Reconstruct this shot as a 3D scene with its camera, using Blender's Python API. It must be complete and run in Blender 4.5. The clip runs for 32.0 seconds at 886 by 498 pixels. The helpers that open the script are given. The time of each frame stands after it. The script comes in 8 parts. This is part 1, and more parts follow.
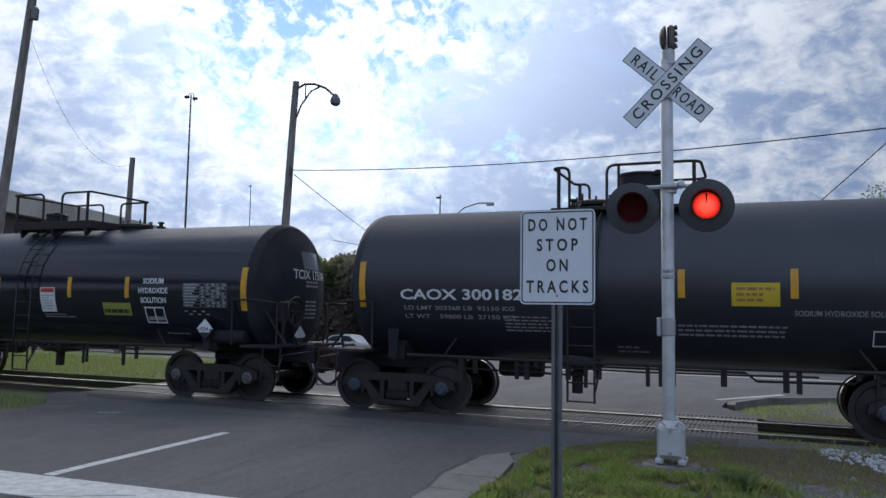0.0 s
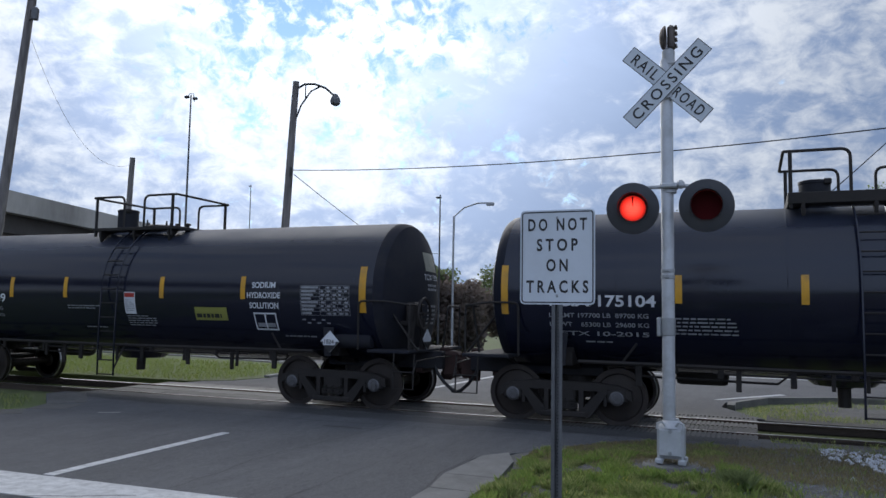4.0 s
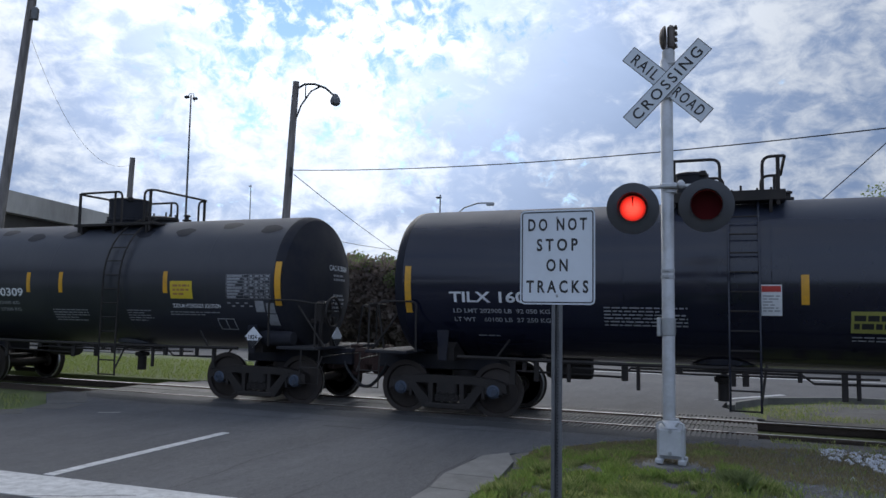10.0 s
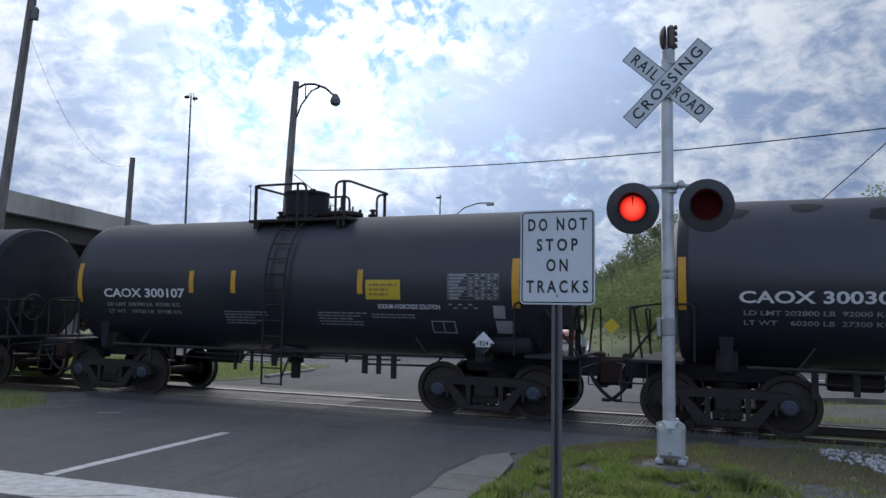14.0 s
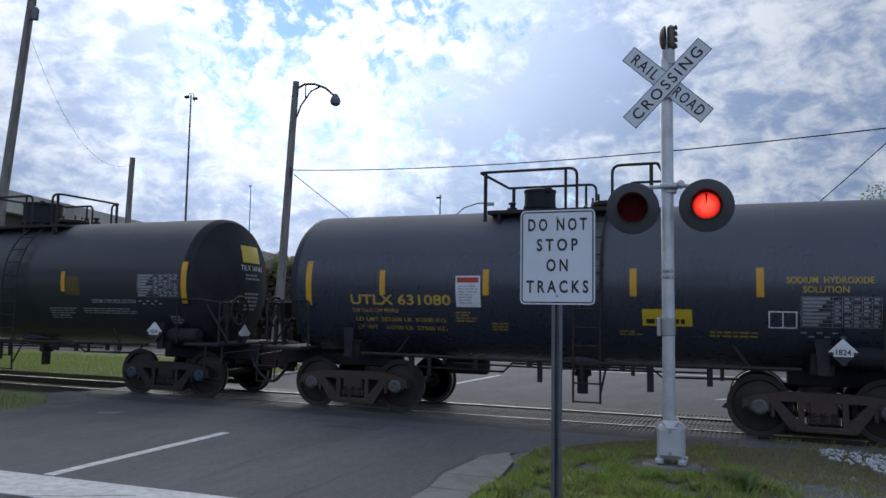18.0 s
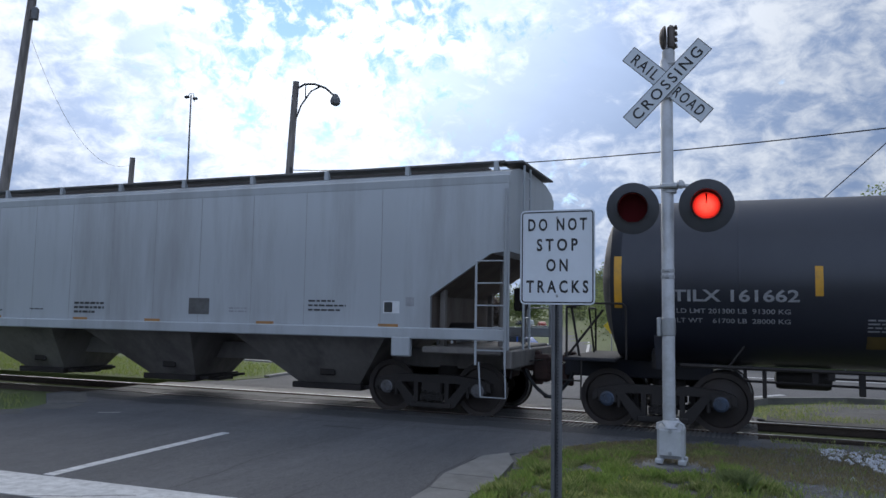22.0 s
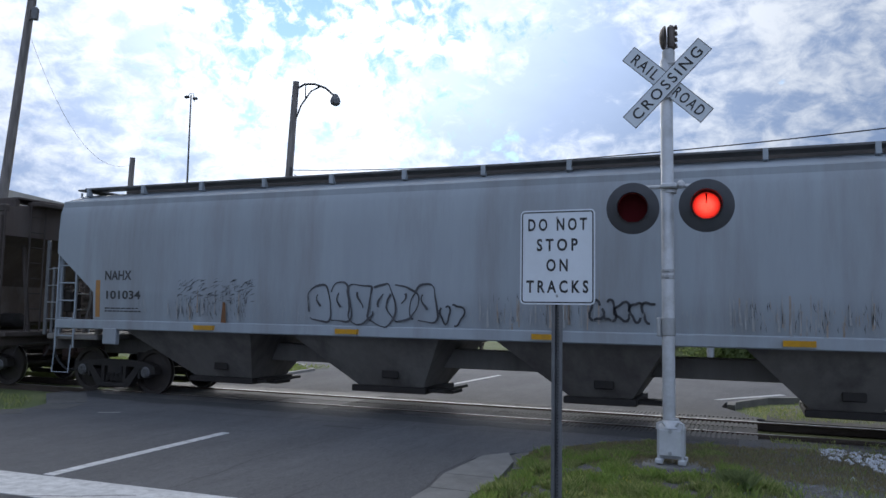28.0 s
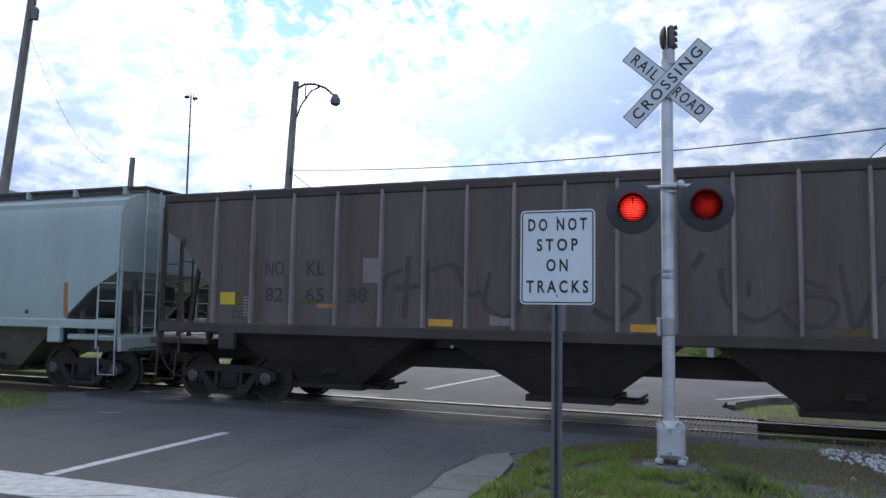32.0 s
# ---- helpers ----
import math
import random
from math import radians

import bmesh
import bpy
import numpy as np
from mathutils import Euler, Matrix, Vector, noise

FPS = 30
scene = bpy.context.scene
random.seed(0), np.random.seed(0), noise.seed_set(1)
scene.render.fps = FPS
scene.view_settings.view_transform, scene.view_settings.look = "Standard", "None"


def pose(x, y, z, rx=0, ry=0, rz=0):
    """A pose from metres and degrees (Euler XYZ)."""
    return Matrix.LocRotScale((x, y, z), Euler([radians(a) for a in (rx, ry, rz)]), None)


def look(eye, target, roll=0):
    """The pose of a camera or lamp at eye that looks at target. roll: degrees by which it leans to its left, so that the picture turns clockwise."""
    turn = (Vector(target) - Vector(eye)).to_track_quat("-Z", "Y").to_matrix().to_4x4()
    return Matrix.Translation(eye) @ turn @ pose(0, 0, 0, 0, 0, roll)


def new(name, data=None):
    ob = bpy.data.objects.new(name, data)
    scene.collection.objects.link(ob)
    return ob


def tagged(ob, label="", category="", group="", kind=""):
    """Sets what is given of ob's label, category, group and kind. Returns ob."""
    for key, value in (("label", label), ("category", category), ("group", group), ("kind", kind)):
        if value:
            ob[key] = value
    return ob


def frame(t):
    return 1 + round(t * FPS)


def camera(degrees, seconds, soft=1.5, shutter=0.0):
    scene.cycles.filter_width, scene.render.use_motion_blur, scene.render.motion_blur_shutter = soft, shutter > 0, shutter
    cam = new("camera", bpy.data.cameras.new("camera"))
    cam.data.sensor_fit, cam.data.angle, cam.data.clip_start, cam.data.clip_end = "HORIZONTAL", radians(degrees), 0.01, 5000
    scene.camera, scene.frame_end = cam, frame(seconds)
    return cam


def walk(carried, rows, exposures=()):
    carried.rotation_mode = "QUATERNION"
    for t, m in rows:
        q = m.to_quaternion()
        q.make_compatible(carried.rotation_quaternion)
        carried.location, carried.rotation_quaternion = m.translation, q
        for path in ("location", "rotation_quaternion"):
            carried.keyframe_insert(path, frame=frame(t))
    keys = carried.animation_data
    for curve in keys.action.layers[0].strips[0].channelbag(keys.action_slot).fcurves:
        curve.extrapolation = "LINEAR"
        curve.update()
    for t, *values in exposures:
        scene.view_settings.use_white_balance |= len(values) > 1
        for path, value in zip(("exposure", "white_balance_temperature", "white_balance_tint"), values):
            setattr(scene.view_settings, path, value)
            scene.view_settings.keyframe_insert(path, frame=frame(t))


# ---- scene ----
# One level crossing: the track runs along x, the road along y, rail heads at z = 0.
EYE = (0.0, 0.0, 1.814)
YAW, PITCH, ROLL = radians(-21.867), radians(4.789), 0.946
VIEW = Vector((math.sin(YAW) * math.cos(PITCH), math.cos(YAW) * math.cos(PITCH), math.sin(PITCH)))
TRACK_Y = 14.07
cam = camera(59.93, 32.0, soft=1.5)
stand = look(EYE, Vector(EYE) + VIEW * 10, ROLL)
walk(cam, [(0.0, stand), (32.0, stand)], exposures=[(0.0, 0.09, 6600, 10), (19.0, 0.07, 6600, 10), (21.5, 0.18, 6600, 10), (28.0, 0.28, 6600, 10), (32.0, 0.50, 6600, 10)])


PULL = ((12.5, 0.0), (14.0, 0.11), (17.5, 0.28), (20.0, 0.33), (24.0, 0.22), (26.5, 0.10), (28.0, 0.0))   # seconds, metres a second on top


def run(t):
    """How far the train has rolled at t seconds, from its place at 16 s."""
    s = t - 16
    way = 4.45237 * s + 0.0339651 * s * s / 2 + 0.00125184 * s ** 3 / 3
    for (t0, v0), (t1, v1) in zip(PULL, PULL[1:]):
        if t > t0:
            k = min(t, t1) - t0
            way += k * (v0 + (v1 - v0) * k / (t1 - t0) / 2)
    return way


# ---- sky and sun ----
SUN_AZ, SUN_EL = radians(-31), radians(28)
TO_SUN = Vector((math.sin(SUN_AZ) * math.cos(SUN_EL), math.cos(SUN_AZ) * math.cos(SUN_EL), math.sin(SUN_EL)))
world = bpy.data.worlds.new("sky")
scene.world = world
world.use_nodes = True
wn, wl = world.node_tree.nodes, world.node_tree.links
wn.clear()


def wnode(kind, **kw):
    n = wn.new(kind)
    for k, v in kw.items():
        if k.startswith("i_"):
            n.inputs[k[2:].replace("_", " ")].default_value = v
    return n


def wmath(op, a, b=None, clamp=False):
    n = wn.new("ShaderNodeMath")
    n.operation, n.use_clamp = op, clamp
    for i, v in enumerate((a, b)):
        if v is None:
            continue
        if isinstance(v, (int, float)):
            n.inputs[i].default_value = v
        else:
            wl.new(v, n.inputs[i])
    return n.outputs[0]


def wmix(fac, a, b):
    n = wn.new("ShaderNodeMix")
    n.data_type = "RGBA"
    for sock, v in ((n.inputs[0], fac), (n.inputs[6], a), (n.inputs[7], b)):
        if isinstance(v, (int, float)):
            sock.default_value = v
        elif isinstance(v, tuple):
            sock.default_value = (*v, 1)
        else:
            wl.new(v, sock)
    return n.outputs[2]


def wramp(v, lo, hi):
    n = wn.new("ShaderNodeMapRange")
    n.interpolation_type = "SMOOTHSTEP"
    wl.new(v, n.inputs[0])
    n.inputs[1].default_value, n.inputs[2].default_value = lo, hi
    return n.outputs[0]


sky = wn.new("ShaderNodeTexSky")
sky.sky_type, sky.sun_disc = "NISHITA", False
sky.sun_elevation, sky.sun_rotation = SUN_EL, SUN_AZ
sky.air_density, sky.dust_density, sky.ozone_density = 1.0, 0.0, 1.8
coord = wn.new("ShaderNodeTexCoord")
sep = wn.new("ShaderNodeSeparateXYZ")
wl.new(coord.outputs["Generated"], sep.inputs[0])
up = wmath("ADD", wmath("MAXIMUM", sep.outputs[2], 0.0), 0.10)
flat = wn.new("ShaderNodeCombineXYZ")
wl.new(wmath("DIVIDE", sep.outputs[0], up), flat.inputs[0])
wl.new(wmath("DIVIDE", sep.outputs[1], up), flat.inputs[1])


def wnoise(scale, detail, rough, off, distort=0.0, over=None, squash=1.0):
    mp = wn.new("ShaderNodeMapping")
    mp.inputs["Location"].default_value = off
    mp.inputs["Scale"].default_value = (1.0, 1.0, squash)
    wl.new(over or flat.outputs[0], mp.inputs[0])
    n = wn.new("ShaderNodeTexNoise")
    n.inputs["Scale"].default_value, n.inputs["Detail"].default_value = scale, detail
    n.inputs["Roughness"].default_value, n.inputs["Distortion"].default_value = rough, distort
    wl.new(mp.outputs[0], n.inputs["Vector"])
    return n.outputs[0]


dome = coord.outputs["Generated"]
puffs = wnoise(16.0, 4.0, 0.55, (2.0, 0.4, 0.0), 0.25, dome)
cells = wnoise(46.0, 4.0, 0.6, (5.0, 1.4, 0.0), 0.4, dome)
banks = wnoise(1.1, 5.0, 0.55, (0.6, 4.2, 0.0))
shade = wnoise(4.2, 7.0, 0.6, (7.0, 1.5, 0.0), 0.3, dome, 2.2)
streaks = wnoise(14.0, 6.0, 0.6, (3.0, 8.5, 0.0), 0.4, dome, 1.5)


def toward(v):
    n = wn.new("ShaderNodeVectorMath")
    n.operation = "DOT_PRODUCT"
    wl.new(coord.outputs["Generated"], n.inputs[0])
    n.inputs[1].default_value = v
    return wmath("MAXIMUM", n.outputs["Value"], 0.0)


glow = wmath("POWER", toward(TO_SUN), 12.0)
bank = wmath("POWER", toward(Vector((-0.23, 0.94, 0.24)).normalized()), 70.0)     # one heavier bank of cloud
broken = wmath("POWER", toward(Vector((-0.45, 0.80, 0.41)).normalized()), 34.0)     # where the cloud sheet breaks up
body_ = wmath("ADD", wmath("MULTIPLY", puffs, 0.40), wmath("ADD", wmath("MULTIPLY", cells, 0.60), wmath("MULTIPLY", wmath("SUBTRACT", banks, 0.5), 0.25)))
cover = wramp(wmath("ADD", body_, wmath("SUBTRACT", 0.17, wmath("MULTIPLY", broken, 0.235))), 0.39, 0.55)
lumps = wnoise(30.0, 5.0, 0.62, (9.0, 2.7, 0.0), 0.5, dome, 1.6)
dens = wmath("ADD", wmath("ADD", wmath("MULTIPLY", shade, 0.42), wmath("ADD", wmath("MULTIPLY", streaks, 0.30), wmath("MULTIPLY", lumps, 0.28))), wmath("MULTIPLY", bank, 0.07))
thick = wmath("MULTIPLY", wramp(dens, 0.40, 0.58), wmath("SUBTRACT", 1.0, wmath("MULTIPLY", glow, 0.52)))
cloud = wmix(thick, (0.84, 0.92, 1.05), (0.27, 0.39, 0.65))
fill_lobe = wmath("POWER", toward(Vector((0.35, -0.80, 0.48)).normalized()), 2.0)      # unseen bright bluish sky lobe added behind the view to light near sides
cloud = wmix(wmath("MULTIPLY", fill_lobe, 0.75), cloud, (0.56, 0.74, 1.12))
lit = wn.new("ShaderNodeVectorMath")
lit.operation = "SCALE"
wl.new(cloud, lit.inputs[0])
wl.new(wmath("ADD", wmath("ADD", 0.62, wmath("MULTIPLY", fill_lobe, 0.30)), wmath("MULTIPLY", wmath("MULTIPLY", glow, 1.25), wmath("ADD", 0.55, wmath("MULTIPLY", shade, 0.75)))), lit.inputs["Scale"])
blue = wn.new("ShaderNodeVectorMath")
blue.operation = "SCALE"
wl.new(sky.outputs[0], blue.inputs[0])
blue.inputs["Scale"].default_value = 0.15
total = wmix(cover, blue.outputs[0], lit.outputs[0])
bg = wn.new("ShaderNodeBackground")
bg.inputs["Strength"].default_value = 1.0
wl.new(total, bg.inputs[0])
wo = wn.new("ShaderNodeOutputWorld")
wl.new(bg.outputs[0], wo.inputs[0])

sun = new("sun", bpy.data.lights.new("sun", "SUN"))
sun.data.energy, sun.data.angle, sun.data.color = 1.5, radians(55), (1.0, 0.95, 0.88)
sun.matrix_world = look(TO_SUN * 50, (0, 0, 0))


# ---- materials ----
def material(name, color, rough=0.6, metal=0.0, other=None, scale=3.0, amount=0.5, bump=0.0, bump_scale=40.0, grime=None,
             grime_scale=1.2, grime_amount=0.4, stretch=(1, 1, 1), spec=0.5, rough_vary=0.1, per_object=0.0, speck=None, dust=None):
    """A painted, cast, rolled or mineral surface: two scales of colour change, stains and fine relief."""
    m = bpy.data.materials.new(name)
    m.use_nodes = True
    n, l = m.node_tree.nodes, m.node_tree.links
    b = n["Principled BSDF"]
    tc = n.new("ShaderNodeTexCoord")
    mp = n.new("ShaderNodeMapping")
    mp.inputs["Scale"].default_value = stretch
    l.new(tc.outputs["Object"], mp.inputs[0])

    def noise_at(sc, detail=5.0, rough_=0.6):
        t = n.new("ShaderNodeTexNoise")
        t.inputs["Scale"].default_value, t.inputs["Detail"].default_value, t.inputs["Roughness"].default_value = sc, detail, rough_
        l.new(mp.outputs[0], t.inputs["Vector"])
        return t.outputs[0]

    def ramp(v, lo, hi, top=1.0):
        r = n.new("ShaderNodeMapRange")
        l.new(v, r.inputs[0])
        r.inputs[1].default_value, r.inputs[2].default_value, r.inputs[4].default_value = lo, hi, top
        return r.outputs[0]

    def mix(f, a, c):
        x = n.new("ShaderNodeMix")
        x.data_type = "RGBA"
        for s, v in ((x.inputs[0], f), (x.inputs[6], a), (x.inputs[7], c)):
            if isinstance(v, tuple):
                s.default_value = (*v, 1)
            else:
                l.new(v, s)
        return x.outputs[2]

    other = other or tuple(c * 0.72 for c in color)
    fine = noise_at(scale * 9, 4.0)
    broad = noise_at(scale)
    col = mix(ramp(broad, 0.35, 0.65, amount), color, other)
    col = mix(ramp(fine, 0.4, 0.75, amount * 0.45), col, other)
    if speck:
        grain = noise_at(speck[0], 3.0, 0.7)
        col = mix(ramp(grain, 0.45, 0.70, speck[1]), col, speck[2])
        col = mix(ramp(noise_at(speck[0] * 0.23, 4.0, 0.7), 0.5, 0.75, speck[1] * 0.7), col, tuple(c * 0.6 for c in other))
    if grime:
        col = mix(ramp(noise_at(grime_scale, 8.0, 0.68), 0.47, 0.72, grime_amount), col, grime)
    if per_object:
        info = n.new("ShaderNodeObjectInfo")
        h = n.new("ShaderNodeHueSaturation")
        l.new(col, h.inputs["Color"])
        l.new(ramp(info.outputs["Random"], 0, 1, 1), h.inputs["Value"])
        r = n.new("ShaderNodeMapRange")
        l.new(info.outputs["Random"], r.inputs[0])
        r.inputs[3].default_value, r.inputs[4].default_value = 1 - per_object, 1 + per_object
        l.new(r.outputs[0], h.inputs["Value"])
        col = h.outputs[0]
    rr = n.new("ShaderNodeMapRange")
    l.new(fine, rr.inputs[0])
    rr.inputs[3].default_value, rr.inputs[4].default_value = max(0.02, rough - rough_vary), min(1, rough + rough_vary)
    gloss = rr.outputs[0]
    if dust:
        # Dust settles on what faces up, and dulls it; bluish to paint sky sheen
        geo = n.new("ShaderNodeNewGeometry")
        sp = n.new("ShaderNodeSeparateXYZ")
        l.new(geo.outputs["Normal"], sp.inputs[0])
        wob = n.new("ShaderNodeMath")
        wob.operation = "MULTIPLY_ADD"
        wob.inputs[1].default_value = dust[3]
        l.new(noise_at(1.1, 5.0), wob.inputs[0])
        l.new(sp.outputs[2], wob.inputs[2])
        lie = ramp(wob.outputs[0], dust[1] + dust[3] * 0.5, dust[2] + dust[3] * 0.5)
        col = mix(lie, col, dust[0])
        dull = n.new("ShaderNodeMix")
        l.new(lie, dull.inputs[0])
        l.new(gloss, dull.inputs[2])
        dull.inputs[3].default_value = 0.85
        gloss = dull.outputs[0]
    l.new(col, b.inputs["Base Color"])
    l.new(gloss, b.inputs["Roughness"])
    b.inputs["Metallic"].default_value = metal
    b.inputs["Specular IOR Level"].default_value = spec
    if bump:
        bp = n.new("ShaderNodeBump")
        bp.inputs["Strength"].default_value, bp.inputs["Distance"].default_value = 1.0, bump
        l.new(noise_at(bump_scale, 4.0), bp.inputs["Height"])
        l.new(bp.outputs[0], b.inputs["Normal"])
    return m


def leaf_material(name, color, other):
    m = bpy.data.materials.new(name)
    m.use_nodes = True
    n, l = m.node_tree.nodes, m.node_tree.links
    b = n["Principled BSDF"]
    geo = n.new("ShaderNodeNewGeometry")
    x = n.new("ShaderNodeMix")
    x.data_type = "RGBA"
    x.inputs[6].default_value, x.inputs[7].default_value = (*color, 1), (*other, 1)
    l.new(geo.outputs["Random Per Island"], x.inputs[0])
    l.new(x.outputs[2], b.inputs["Base Color"])
    b.inputs["Roughness"].default_value = 0.65
    tr = n.new("ShaderNodeBsdfTranslucent")
    l.new(x.outputs[2], tr.inputs[0])
    ms = n.new("ShaderNodeMixShader")
    ms.inputs[0].default_value = 0.6
    l.new(b.outputs[0], ms.inputs[1])
    l.new(tr.outputs[0], ms.inputs[2])
    l.new(ms.outputs[0], n["Material Output"].inputs[0])
    return m


def glow_material(name, color, strength):
    m = bpy.data.materials.new(name)
    m.use_nodes = True
    b = m.node_tree.nodes["Principled BSDF"]
    b.inputs["Base Color"].default_value = (*[c * 0.5 for c in color], 1)
    b.inputs["Emission Color"].default_value = (*color, 1)
    n, l = m.node_tree.nodes, m.node_tree.links
    tc = n.new("ShaderNodeTexCoord")
    ln = n.new("ShaderNodeVectorMath")
    ln.operation = "LENGTH"
    l.new(tc.outputs["Object"], ln.inputs[0])
    fall = n.new("ShaderNodeMapRange")
    fall.interpolation_type = "SMOOTHERSTEP"
    l.new(ln.outputs["Value"], fall.inputs[0])
    fall.inputs[1].default_value, fall.inputs[2].default_value = 0.02, 0.165
    fall.inputs[3].default_value, fall.inputs[4].default_value = strength, strength * 0.1
    l.new(fall.outputs[0], b.inputs["Emission Strength"])
    b.inputs["Roughness"].default_value = 0.25
    return m


def glass_material(name, tint):
    m = bpy.data.materials.new(name)
    m.use_nodes = True
    b = m.node_tree.nodes["Principled BSDF"]
    b.inputs["Base Color"].default_value = (*tint, 1)
    b.inputs["Roughness"].default_value = 0.05
    b.inputs["Specular IOR Level"].default_value = 0.8
    return m


